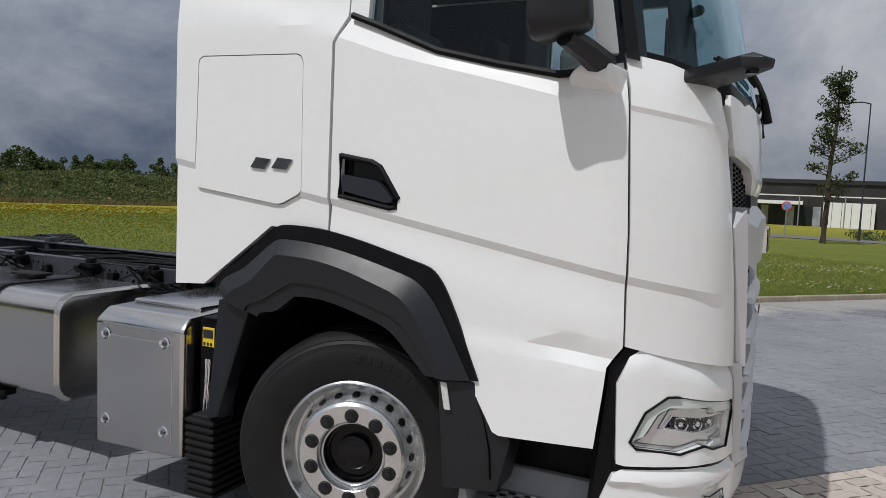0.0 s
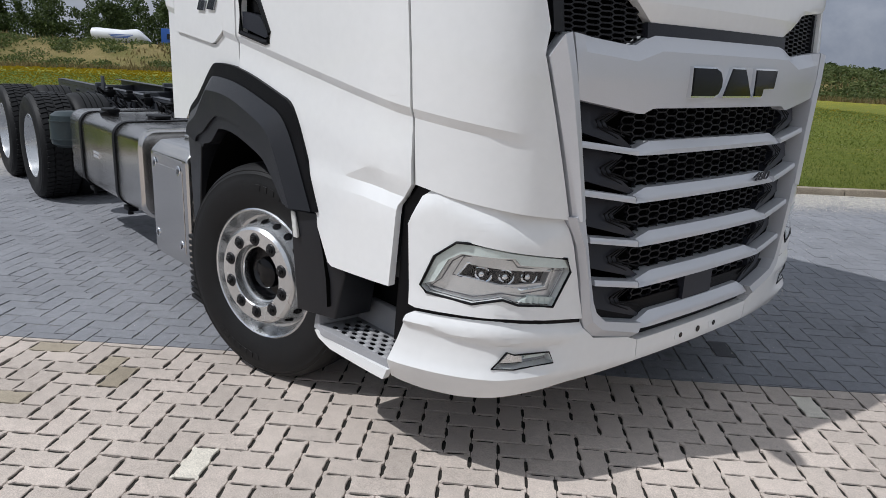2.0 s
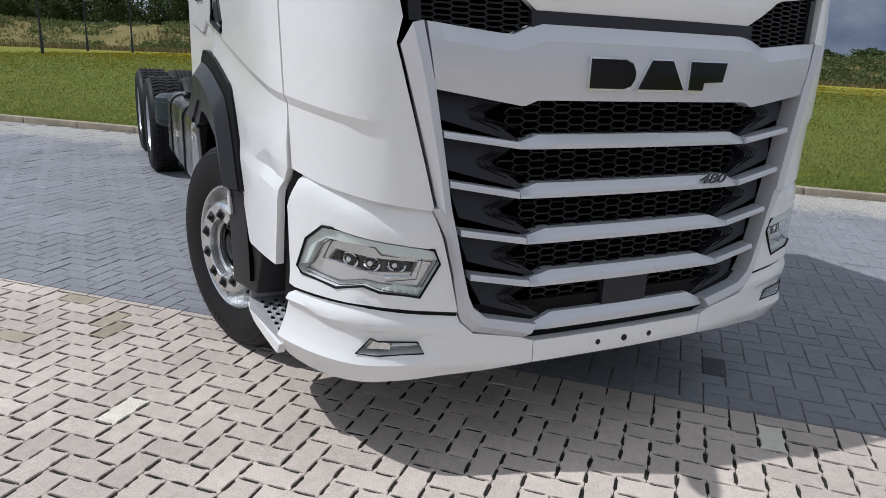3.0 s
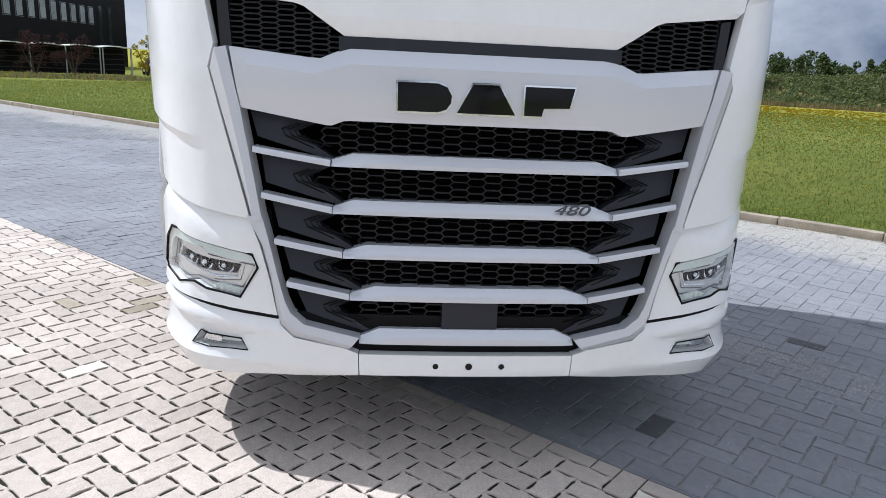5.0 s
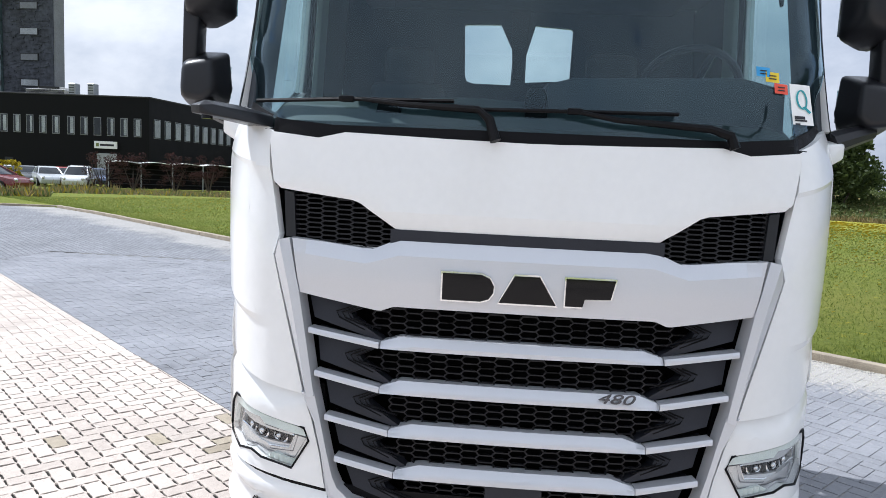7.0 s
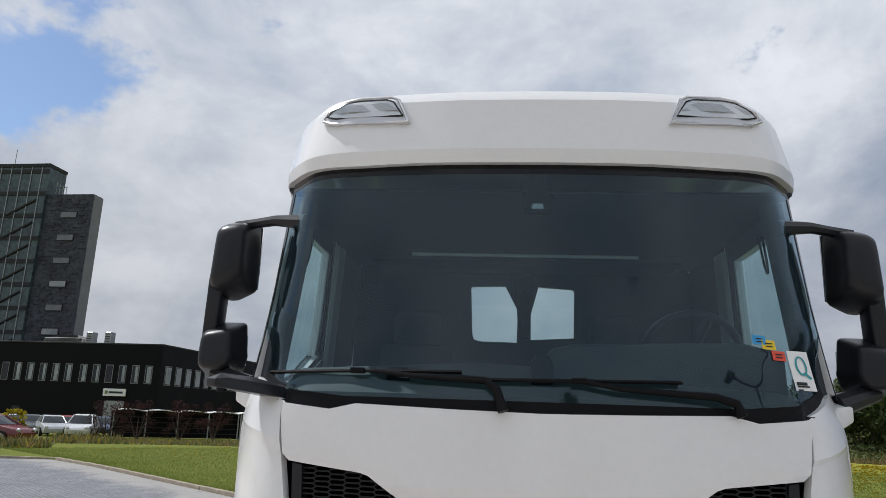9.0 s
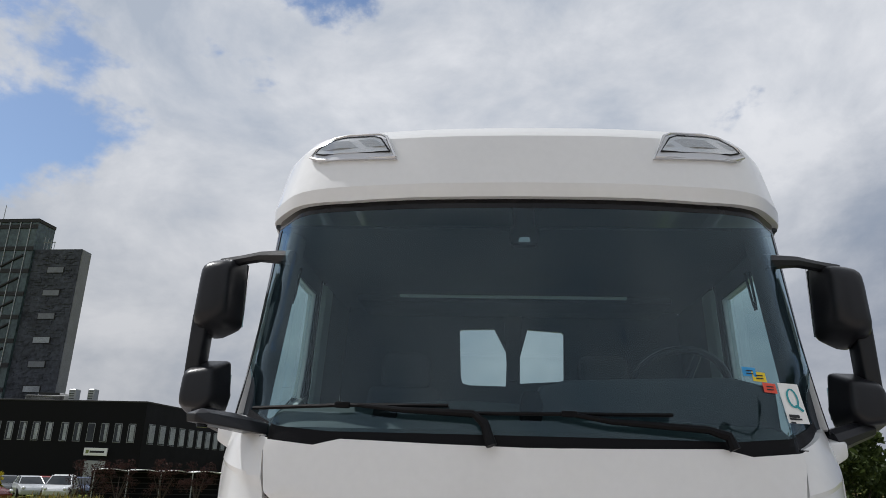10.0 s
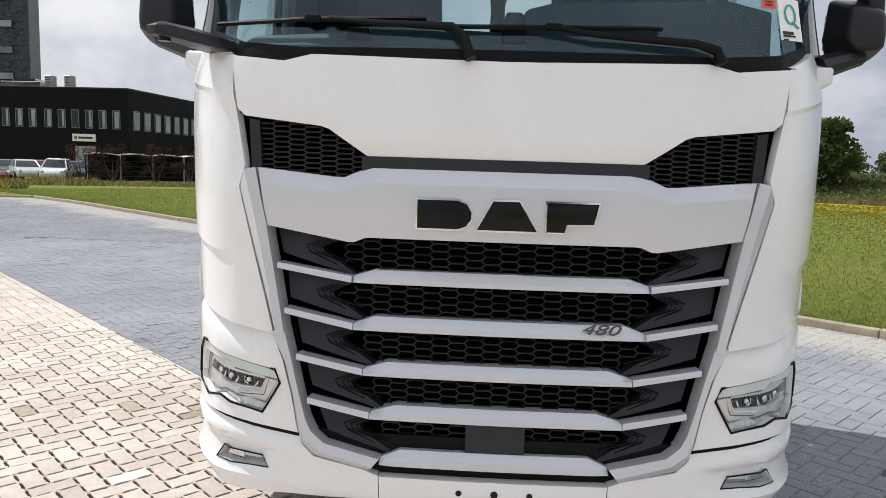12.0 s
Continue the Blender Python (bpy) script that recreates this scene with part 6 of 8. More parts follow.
sweep(bm, [(-0.87, -1.115, 0.74), (-0.865, -1.12, 0.62), (-0.88, -1.115, 0.48)], 0.008, 8)
sweep(bm, [(-0.85, -1.115, 0.74), (-0.85, -1.12, 0.64), (-0.86, -1.115, 0.50)], 0.006, 8)
part("brake_line", bm, CHROME, side_box)

truck.scale = (1.01, 1.01, 1.01)


# ---- surroundings ----
def polar(az, r, x0=3.95, y0=-0.15):
    return x0 + r * math.cos(radians(az)), y0 + r * math.sin(radians(az))


def leaves(bm, centre, size, n, leaf, rnd, flat=0.0):
    """Loose leaf quads through an ellipsoid, thicker towards its shell."""
    for _ in range(n):
        d = Vector((rnd.gauss(0, 1), rnd.gauss(0, 1), rnd.gauss(0, 1))).normalized() * rnd.uniform(0.35, 1.0) ** 0.6
        p = Vector((centre[0] + d.x * size[0], centre[1] + d.y * size[1], centre[2] + d.z * size[2]))
        a = Vector((rnd.gauss(0, 1), rnd.gauss(0, 1), rnd.gauss(0, 1) * (1 - flat))).normalized() * leaf * rnd.uniform(0.6, 1.3)
        b = a.orthogonal().normalized() * leaf * rnd.uniform(0.4, 0.7)
        bm.faces.new([bm.verts.new(p + q) for q in (-a, b, a, -b)])


def tree(name, x, y, height, spread, label, seed, lean=0.0, leafmat=LEAF, bare=0.22, airy=0.75):
    rnd = random.Random(seed)
    z0 = land(x, y) - 0.05
    t = thing(name, (x, y, z0), label, "tree", "young trees along the path")
    bm = bmesh.new()
    top = Vector((x + lean, y, z0 + height * 0.93))
    base = Vector((x, y, z0))
    line = [base + (top - base) * k + Vector((rnd.uniform(-.06, .06), rnd.uniform(-.06, .06), 0)) * (k > 0) for k in np.linspace(0, 1, 9)]
    sweep(bm, line, [0.16 * (1 - 0.9 * k) * height / 9 + 0.012 for k in np.linspace(0, 1, 9)], 8)
    tips = []
    for k in range(52):
        h = rnd.uniform(bare, 0.95)
        p = base + (top - base) * h
        reach = spread * (1.05 - h) ** 0.75 * rnd.uniform(0.6, 1.1)
        a = rnd.uniform(0, 2 * math.pi)
        e = p + Vector((math.cos(a) * reach, math.sin(a) * reach, reach * rnd.uniform(0.35, 0.9)))
        m = (p + e) / 2 + Vector((0, 0, -0.08 * reach))
        sweep(bm, [p, m, e], [0.045 * (1.1 - h), 0.03 * (1.1 - h), 0.008], 5)
        tips += [(p + e) / 2, e, e, p * 0.25 + e * 0.75]
    part("trunk", bm, BARK, t)
    bm = bmesh.new()
    for p in tips:
        if rnd.random() < airy:
            s = spread * rnd.uniform(0.13, 0.24)
            leaves(bm, p + Vector((0, 0, 0.05)), (s, s, s * 0.8), 36, 0.088, rnd)
    part("crown", bm, leafmat, t, "", 0)
    return t


tree("street_tree", *polar(86.6, 45, 1.48, -3.63), 10.6, 2.0, "slender young tree with an open green crown", 3, 0.2, LEAF, 0.22, 0.5)
tree("street_tree", *polar(95.8, 41, 1.9, -3.49), 9.4, 3.3, "young tree with a full windblown green crown", 8, 0.3, LEAF, 0.18)
tree("street_tree", *polar(99.2, 46, 2.24, -3.29), 10.5, 2.7, "young tree with a green crown beside the path", 13, 0.1)


def bush(x, y, w, h, label, seed, mat=DARKLEAF, n=46, leaf=0.22, name="bush", group=""):
    rnd = random.Random(seed)
    z0 = land(x, y)
    t = thing(name, (x, y, z0), label, "bush", group)
    bm = bmesh.new()
    for k in range(5):
        a = rnd.uniform(0, 6.28)
        sweep(bm, [(x, y, z0 - 0.1), (x + 0.15 * w * math.cos(a), y + 0.15 * w * math.sin(a), z0 + 0.3 * h), (x + 0.3 * w * math.cos(a), y + 0.3 * w * math.sin(a), z0 + 0.62 * h)], [0.03 * h ** 0.5, 0.022 * h ** 0.5, 0.008], 5)
    part("stem", bm, BARK, t)
    bm = bmesh.new()
    for k in range(n):
        zz = rnd.uniform(0.08, 0.92) ** 0.8
        rr = 0.5 * w * math.sqrt(max(0.05, 1 - (1.5 * zz - 0.62) ** 2)) * rnd.uniform(0.35, 1)
        a = rnd.uniform(0, 6.28)
        s = w * rnd.uniform(0.10, 0.17)
        leaves(bm, (x + rr * math.cos(a), y + rr * math.sin(a), z0 + zz * h), (s, s, s * 0.75), 46, leaf, rnd)
    part("foliage", bm, mat, t, "", 0)
    return t


bush(*polar(154.5, 72), 5.9, 7.5, "large dense dark green bush at the field edge", 21, DARKLEAF, 90, 0.24)
for k, az in enumerate((-150.9, -152.9, -155.8, -158.2)):
    bush(*polar(az, 50.5), 2.3, 2.6, "copper-leaved shrub in front of the shelter", 40 + k, PURPLE, 30, 0.06, "shrub", "copper shrubs by the shelter")
bush(*polar(-145.0, 55.5), 1.7, 1.75, "small yellow-leaved shrub by the car park", 50, YELLOWLEAF, 22, 0.09, "shrub")
bush(*polar(-163.0, 60), 2.2, 3.0, "yellow-green shrub beyond the shelter", 51, YELLOWLEAF, 24, 0.10, "shrub")

# bank with rough grass along the far side of the field
def bank_r(az):
    return 66 + 3.0 * math.sin(az * 0.11) + 1.2 * math.sin(az * 0.37 + 1)


def bank_h(az, k):
    h = 2.3 + 0.2 * math.sin(az * 0.23) + 0.12 * math.sin(az * 0.61 + 2)
    if az < 112:
        h *= max(0.12, 1 - (112 - az) / 14)
    return h * ease(k)


bm = bmesh.new()
g = []
AZ = np.linspace(92, 196, 140)
for k in np.linspace(0, 1, 9):
    row = []
    for az in AZ:
        r = bank_r(az) + 16 * k
        x, y = polar(az, r)
        row.append(bm.verts.new((x, y, land(x, y) - 0.1 + bank_h(az, k * 1.15) + 0.35 * noise.noise((x * 0.3, y * 0.3, 0)) * k)))
    g.append(row)
far = [bm.verts.new((*polar(az, bank_r(az) + 60), land(100, 0) + bank_h(az, 1) - 0.4)) for az in AZ]
g.append(far)
for a, b in zip(g, g[1:]):
    for i in range(len(AZ) - 1):
        bm.faces.new((a[i], a[i + 1], b[i + 1], b[i]))
tagged(mesh_object("embankment", bm, ROUGH, 0), "rough grassy road embankment behind the field", "embankment", kind="structure")

rnd = random.Random(77)
bm = bmesh.new()
for k in range(1500):
    az = rnd.uniform(108, 194)
    kk = rnd.uniform(0.0, 0.92)
    patch = math.sin(az * 0.55 + 2.4 * kk) + 0.7 * math.sin(az * 1.7 - 5 * kk)
    if az > 158 and kk > 0.15 and patch < 0.1:
        continue
    x, y = polar(az, bank_r(az) + 16 * kk)
    s = rnd.uniform(0.25, 0.62)
    leaves(bm, (x, y, land(x, y) - 0.15 + bank_h(az, kk * 1.15) + s * 0.2), (s * 1.9, s * 1.9, s * 0.7), 46, 0.10, rnd)
for k in range(1100):
    az, kk = rnd.uniform(110, 158), rnd.uniform(0.08, 0.95)
    if az > 148 and rnd.random() < (az - 148) / 12:
        continue
    x, y = polar(az, bank_r(az) + 16 * kk)
    s = rnd.uniform(0.40, 0.80)
    leaves(bm, (x, y, land(x, y) - 0.15 + bank_h(az, kk * 1.15) + s * 0.25), (s * 1.7, s * 1.7, s * 0.8), 60, 0.15, rnd)
for k in range(800):
    az = rnd.uniform(157, 195)
    kk = rnd.uniform(0.0, 0.32) if k % 2 else rnd.uniform(0.5, 0.98)
    if math.sin(az * 0.9 + 3 * kk) + 0.6 * math.sin(az * 2.3 + 1) < -0.35:
        continue
    x, y = polar(az, bank_r(az) + 16 * kk)
    s = rnd.uniform(0.30, 0.70)
    leaves(bm, (x, y, land(x, y) - 0.15 + bank_h(az, kk * 1.15) + s * 0.15), (s * 1.9, s * 1.9, s * 0.6), 54, 0.13, rnd)
tagged(mesh_object("bank_shrubs", bm, SHRUB, 0), "green shrubs and brambles covering the bank", "shrubs", kind="stuff")
bm = bmesh.new()
for k in range(16000):
    az = rnd.uniform(108, 196)
    kk = rnd.uniform(-0.08, 0.12) if k % 3 else rnd.uniform(0.2, 1.0)
    if k % 3 == 0 and math.sin(az * 0.5 + 4 * kk) < 0.1:
        continue
    x, y = polar(az, bank_r(az) + 16 * kk)
    z = land(x, y) + bank_h(az, max(0, kk) * 1.15) - 0.1
    h = rnd.uniform(0.2, 0.6)
    a = rnd.uniform(0, 3.14)
    w = rnd.uniform(0.04, 0.12)
    bm.faces.new([bm.verts.new(p) for p in ((x - w * math.cos(a), y - w * math.sin(a), z), (x + w * math.cos(a), y + w * math.sin(a), z), (x + rnd.uniform(-.2, .2), y + rnd.uniform(-.2, .2), z + h))])
tagged(mesh_object("dry_grass", bm, DRYLEAF, 0), "tall dry straw-coloured grass on the bank", "grass", kind="stuff")

# woods behind the bank
bm = bmesh.new()
for k in range(400):
    az = rnd.uniform(104, 196) if k < 300 else rnd.uniform(152, 196)
    r = rnd.uniform(97, 112)
    x, y = polar(az, r)
    top = float(np.interp(az, (104, 126, 132, 150, 154, 158, 170, 196), (2.0, 2.6, 3.6, 4.0, 5.6, 6.6, 6.4, 5.6))) * rnd.uniform(0.72, 1.12)
    w = rnd.uniform(1.6, 3.2)
    for j in range(9):
        q = rnd.uniform(0.08, 1)
        f = 1.15 - 0.8 * q * q
        leaves(bm, (x + rnd.uniform(-w, w) * 0.5 * f, y + rnd.uniform(-w, w) * 0.5 * f, 0.4 + top * q), (w * 0.5 * f, w * 0.5 * f, top * 0.13), 52, 0.19, rnd)
tagged(mesh_object("far_woods", bm, DARKLEAF, 0), "dark green belt of trees along the skyline", "woods", kind="stuff")

# tanker lorry on the road along the bank
TANKWHITE = material("tanker_white", (0.72, 0.73, 0.75), 0.4, 0, 0.06, 1.0, 0, 30)
CABBLUE = material("blue_lorry_paint", (0.02, 0.10, 0.42), 0.35, 0, 0.08, 3, 0, 60, coat=0.4)
GREYDARK = material("dark_undercarriage", (0.03, 0.03, 0.032), 0.7, 0, 0.2, 4)
DARKGLASS = material("dark_window_glass", (0.02, 0.024, 0.028), 0.08, 0, 0.2, 2, 0, 20)


def basis(x, y, ang, z):
    return Matrix.Translation((x, y, z)) @ Matrix.Rotation(ang, 4, "Z")


def tanker():
    x, y = polar(160.4, 88, 2.5, -2.9)
    x2, y2 = polar(165.6, 90, 2.5, -2.9)
    ang = math.atan2(y - y2, x - x2)
    z = 0.85
    M = basis(x, y, ang, z) @ Matrix.Diagonal((0.78, 0.78, 0.78, 1))
    t = thing("tanker_lorry", (x, y, z), "white cement tanker lorry with a blue cab on the road", "lorry")
    bm = bmesh.new()
    rows = []
    for a, rr, dz in ((-10.2, 0.3, 0.3), (-10.0, 0.8, 0.1), (-9.3, 0.98, 0.0), (-5.8, 0.98, -0.2), (-3.4, 0.98, 0.0), (-3.1, 0.9, -0.05), (-2.3, 0.35, -0.55)):
        rows.append([bm.verts.new(M @ Vector((a - (0.7 * rr * math.sin(q) if a > -4 else 0), rr * math.cos(q), 2.0 + dz + rr * math.sin(q)))) for q in np.linspace(0, 2 * math.pi, 19)[:-1]])
    for p, q in zip(rows, rows[1:]):
        for i in range(18):
            bm.faces.new((p[i], p[(i + 1) % 18], q[(i + 1) % 18], q[i]))
    bm.faces.new(rows[0]), bm.faces.new(rows[-1])
    bmesh.ops.recalc_face_normals(bm, faces=bm.faces)
    part("tank", bm, TANKWHITE, t)
    bm = bmesh.new()
    box(bm, (-10.1, -1.2, 0.72), (1.0, 1.2, 0.95), 0.03, 2, M)
    part("frame", bm, GREYDARK, t)
    bm = bmesh.new()
    hull(bm, [M @ Vector(p) for p in ((-0.55, -1.2, 0.6), (-0.55, 1.2, 0.6), (1.35, -1.2, 0.5), (1.35, 1.2, 0.5), (-0.55, -1.15, 3.2), (-0.55, 1.15, 3.2), (0.9, -1.1, 3.2), (0.9, 1.1, 3.2), (1.38, -1.15, 1.6), (1.38, 1.15, 1.6))], 0.06)
    c = part("cab", bm, CABBLUE, t, "blue cab")
    bm = bmesh.new()
    hull(bm, [M @ Vector(p) for p in ((0.2, -1.22, 1.75), (0.2, 1.22, 1.75), (1.34, -1.19, 1.7), (1.34, 1.19, 1.7), (0.25, -1.19, 2.5), (0.25, 1.19, 2.5), (1.2, -1.15, 2.5), (1.2, 1.15, 2.5))], 0.02)
    part("window", bm, DARKGLASS, c)
    for a in (-9.2, -7.9, -6.6, -1.2, 0.6):
        for s in (-1, 1):
            bm = bmesh.new()
            rod(bm, M @ Vector((a, s * 0.9, 0.5)), M @ Vector((a, s * 1.22, 0.5)), 0.5, 24)
            part("wheel", bm, RUBBER, t)
    bm = bmesh.new()
    for k in range(3):
        box(bm, (-7.6 + 0.25 * k, -1.075, 2.05 - 0.18 * k), (-4.4 - 0.3 * k, -1.06, 2.15 - 0.18 * k), 0.005, 1, M)
    part("lettering_bar", bm, CABBLUE, t)


tanker()

# low black office block
BLACKCLAD = material("black_cladding", (0.0045, 0.0045, 0.0055), 0.6, 0, 0.3, 0.8, 0.05, 12, spec=0.12)
WINDOWGREY = material("pale_blind_glass", (0.30, 0.32, 0.345), 0.35, 0, 0.25, 0.9, 0, 9, second=(0.16, 0.175, 0.19))
SIGNWHITE = material("sign_white", (0.75, 0.75, 0.74), 0.5, 0, 0.03, 2)
CONCRETE = material("grey_concrete", (0.42, 0.42, 0.41), 0.8, 0, 0.15, 1.0, 0.2, 20)
GALV = material("galvanised_steel", (0.30, 0.315, 0.32), 0.45, 0.6, 0.15, 2, 0.05, 30)


def slab(name, M, lo, hi, mat, parent, label="", bevel=0.02):
    bm = bmesh.new()
    box(bm, lo, hi, bevel, 1, M)
    return part(name, bm, mat, parent, label)


C0 = Vector((-59.2, -31.0, -0.75))
DL = Vector((-0.06, -0.998, 0))
MB = Matrix.Translation(C0) @ Matrix.Rotation(math.atan2(DL.y, DL.x) + math.pi, 4, "Z")
# -x runs along the long front, +y goes back along the side
office = thing("office_block", C0, "low black clad office block with a row of narrow windows", "building")
slab("wall", MB, (-60, 0, -1), (0, 26, 8.06), BLACKCLAD, office, "", 0.03)
slab("parapet", MB, (-60.05, -0.05, 8.0), (0.05, 26.05, 8.14), GREYDARK, office)


def window(x0, x1, z0, z1, side):
    if side == 0:
        lo, hi, fl, fh = (x0, -0.06, z0), (x1, 0.0, z1), (x0 - 0.06, -0.03, z0 - 0.06), (x1 + 0.06, 0.01, z1 + 0.06)
    else:
        lo, hi, fl, fh = (0.0, x0, z0), (0.06, x1, z1), (-0.01, x0 - 0.06, z0 - 0.06), (0.03, x1 + 0.06, z1 + 0.06)
    w = slab("window", MB, fl, fh, FRAMEGREY if z0 > 4 else GREYDARK, office, "", 0.0)
    slab("pane", MB, lo, hi, OFFICEGLASS, w, "", 0.0)
    k = wrnd.random()
    if z0 > 4 and (side == 1 or k < 0.8):
        # a blind behind part of the glass
        f = 1.0 if side == 1 else 0.35 + 0.5 * k
        lo, hi = ((x1 - (x1 - x0) * f, -0.066, z0 + 0.05), (x1 - 0.03, -0.055, z1 - 0.05)) if side == 0 else ((0.055, x0 + 0.04, z0 + 0.05), (0.066, x1 - 0.04, z1 - 0.05))
        slab("blind", MB, lo, hi, WINDOWGREY, w, "", 0.0)


wrnd = random.Random(77)
OFFICEGLASS = material("office_window_glass", (0.022, 0.026, 0.032), 0.12, 0, 0.3, 0.6, 0, 3, spec=0.3)
FRAMEGREY = material("grey_window_frame", (0.20, 0.21, 0.22), 0.5, 0, 0.1, 3)
for k in range(20):
    x = -0.78 - 1.30 * k - (0.2 if k > 5 else 0)
    window(x - 0.60, x, 4.55, 6.08, 0)
for k in range(9):
    window(0.9 + 1.95 * k, 1.95 + 1.95 * k, 4.5, 6.15, 1)
for y in (18.8, 21.2):
    window(y, y + 0.75, 1.9, 6.4, 1)
for k in range(7):
    window(-13.5 - 2.3 * k - 0.7, -13.5 - 2.3 * k, 0.4, 2.1, 0)
for k in range(6):
    window(2.0 + 2.1 * k, 3.1 + 2.1 * k, 1.3, 1.95, 1)
slab("door", MB, (-5.05, -0.08, 0.0), (-3.1, 0.02, 2.9), GALV, office, "grey roller door")
sg = slab("sign", MB, (-5.2, -0.22, 3.32), (-3.0, -0.08, 3.98), SIGNWHITE, office, "white company sign")
slab("sign_mark", MB, (-5.0, -0.235, 3.50), (-4.72, -0.225, 3.80), material("olive_mark", (0.15, 0.18, 0.05), 0.6), sg, "", 0.0)
slab("sign_bar", MB, (-4.62, -0.235, 3.56), (-3.25, -0.225, 3.74), INK, sg, "", 0.0)
for lo, hi, mat in (((-12.7, 0.8, 8.1), (-8.7, 2.6, 8.62), CONCRETE), ((-11.6, 1.0, 8.6), (-9.3, 2.4, 8.86), CONCRETE), ((-8.4, 0.8, 8.1), (-7.7, 1.6, 9.22), GALV), ((-6.5, 0.8, 8.1), (-5.85, 1.6, 9.25), GALV)):
    u = slab("roof_unit", MB, lo, hi, mat, office, "", 0.06)
    for k in range(4):
        z = lo[2] + (hi[2] - lo[2]) * (0.2 + 0.2 * k)
        slab("louvre", MB, (lo[0] + 0.1, lo[1] - 0.04, z), (hi[0] - 0.1, lo[1], z + 0.06), GREYDARK, u, "", 0.0)

# dark brick tower with a glazed stairwell
TOWERBRICK = material("dark_rough_brick", (0.050, 0.055, 0.068), 0.8, 0, 0.5, 0.7, 0.8, 2.5, second=(0.012, 0.014, 0.019))
TOWERSIDE = material("grey_side_panels", (0.16, 0.17, 0.185), 0.6, 0, 0.2, 0.6, 0.1, 5)
GREENGLASS = material("green_tinted_glass", (0.05, 0.075, 0.075), 0.08, 0, 0.5, 0.25, 0, 2.0)
P0 = Vector((*polar(-147.82, 100), -0.8))
MT = Matrix.Translation(P0) @ Matrix.Rotation(math.atan2(DL.y, DL.x) + math.pi, 4, "Z")
tower = thing("tower_block", P0, "tall dark brick tower with a glazed stairwell", "building")
slab("brick_wall", MT, (-6.65, 0, -1), (0, 1.9, 29.3), TOWERBRICK, tower)
slab("side_wall", MT, (0.0, 0.1, -1), (0.12, 1.9, 29.2), TOWERSIDE, tower, "", 0.0)
rnd = random.Random(4)
bm = bmesh.new()
for k in range(520):
    a, z, w = rnd.uniform(-6.6, -0.9), rnd.uniform(5, 29), rnd.uniform(0.3, 0.9)
    box(bm, (a, -0.045 - 0.05 * rnd.random(), z), (a + w, 0.01, z + 0.13), 0, 1, MT)
part("rough_facing", bm, TOWERBRICK, tower, "", 0)["kind"] = "stuff"
for k in range(8):
    z = 26.1 - 3.05 * k
    w = slab("window", MT, (-4.3, -0.12, z - 0.06), (-1.9, -0.02, z + 0.8), GREYDARK, tower, "", 0.0)
    slab("pane", MT, (-4.2, -0.15, z), (-2.0, -0.10, z + 0.72), WINDOWGREY if k in (3, 5) else TOWERSIDE, w, "", 0.0)
stair = slab("stairwell", MT, (-30, -0.4, -1), (-6.65, 3.0, 33.2), GREENGLASS, tower, "", 0.0)
for k in range(11):
    slab("floor_band", MT, (-30, -0.5, 1.6 + 3.05 * k), (-6.63, -0.38, 2.15 + 3.05 * k), GREYDARK, stair, "", 0.0)
for k in range(15):
    slab("mullion", MT, (-7.7 - 1.5 * k, -0.52, 0), (-7.6 - 1.5 * k, -0.38, 33.2), GALV, stair, "", 0.0)
for k in range(9):
    a, b = MT @ Vector((-7.9, -0.45, 4.0 + 3.05 * k)), MT @ Vector((-11.8, -0.45, 1.9 + 3.05 * k))
    bm = bmesh.new()
    rod(bm, a, b, 0.18, 6)
    part("stair_flight", bm, GREYDARK, stair)
slab("roof_edge", MT, (-30, -0.55, 33.0), (-6.55, 3.0, 33.45), GREYDARK, tower, "", 0.0)
bm = bmesh.new()
rod(bm, MT @ Vector((-14, 2, 33.2)), MT @ Vector((-14, 2, 36.5)), 0.05, 6)
part("roof_mast", bm, GALV, tower)
bm = bmesh.new()
for k in range(4):
    rod(bm, MT @ Vector((-6.3 + 0.5 * k, 1, 29.2)), MT @ Vector((-6.3 + 0.5 * k, 1, 31.3 - 0.2 * k)), 0.05, 6)
rod(bm, MT @ Vector((-6.35, 1, 30.6)), MT @ Vector((-4.75, 1, 30.6)), 0.06, 6)
part("roof_ladder", bm, GALV, tower)

# open shelter with curved white roofs
MS_P = Vector((*polar(-151.2, 54.0), 0))
MS_Q = Vector((*polar(-162.0, 55.5), 0))
sd = (MS_Q - MS_P).normalized()
MS = Matrix.Translation((MS_P.x, MS_P.y, land(MS_P.x, MS_P.y))) @ Matrix.Rotation(math.atan2(sd.y, sd.x), 4, "Z")
LS = (MS_Q - MS_P).length
shelter = thing("bicycle_shelter", MS_P + Vector((0, 0, land(MS_P.x, MS_P.y))), "open dark shelter with curved white roof sheets on posts", "shelter")
slab("back_wall", MS, (0, 2.2, 0), (LS, 2.3, 1.9), BLACKCLAD, shelter)
for k in range(5):
    slab("wall_slat", MS, (0, 2.14, 0.3 + 0.36 * k), (LS, 2.19, 0.36 + 0.36 * k), GREYDARK, shelter, "", 0.0)
nb = 5
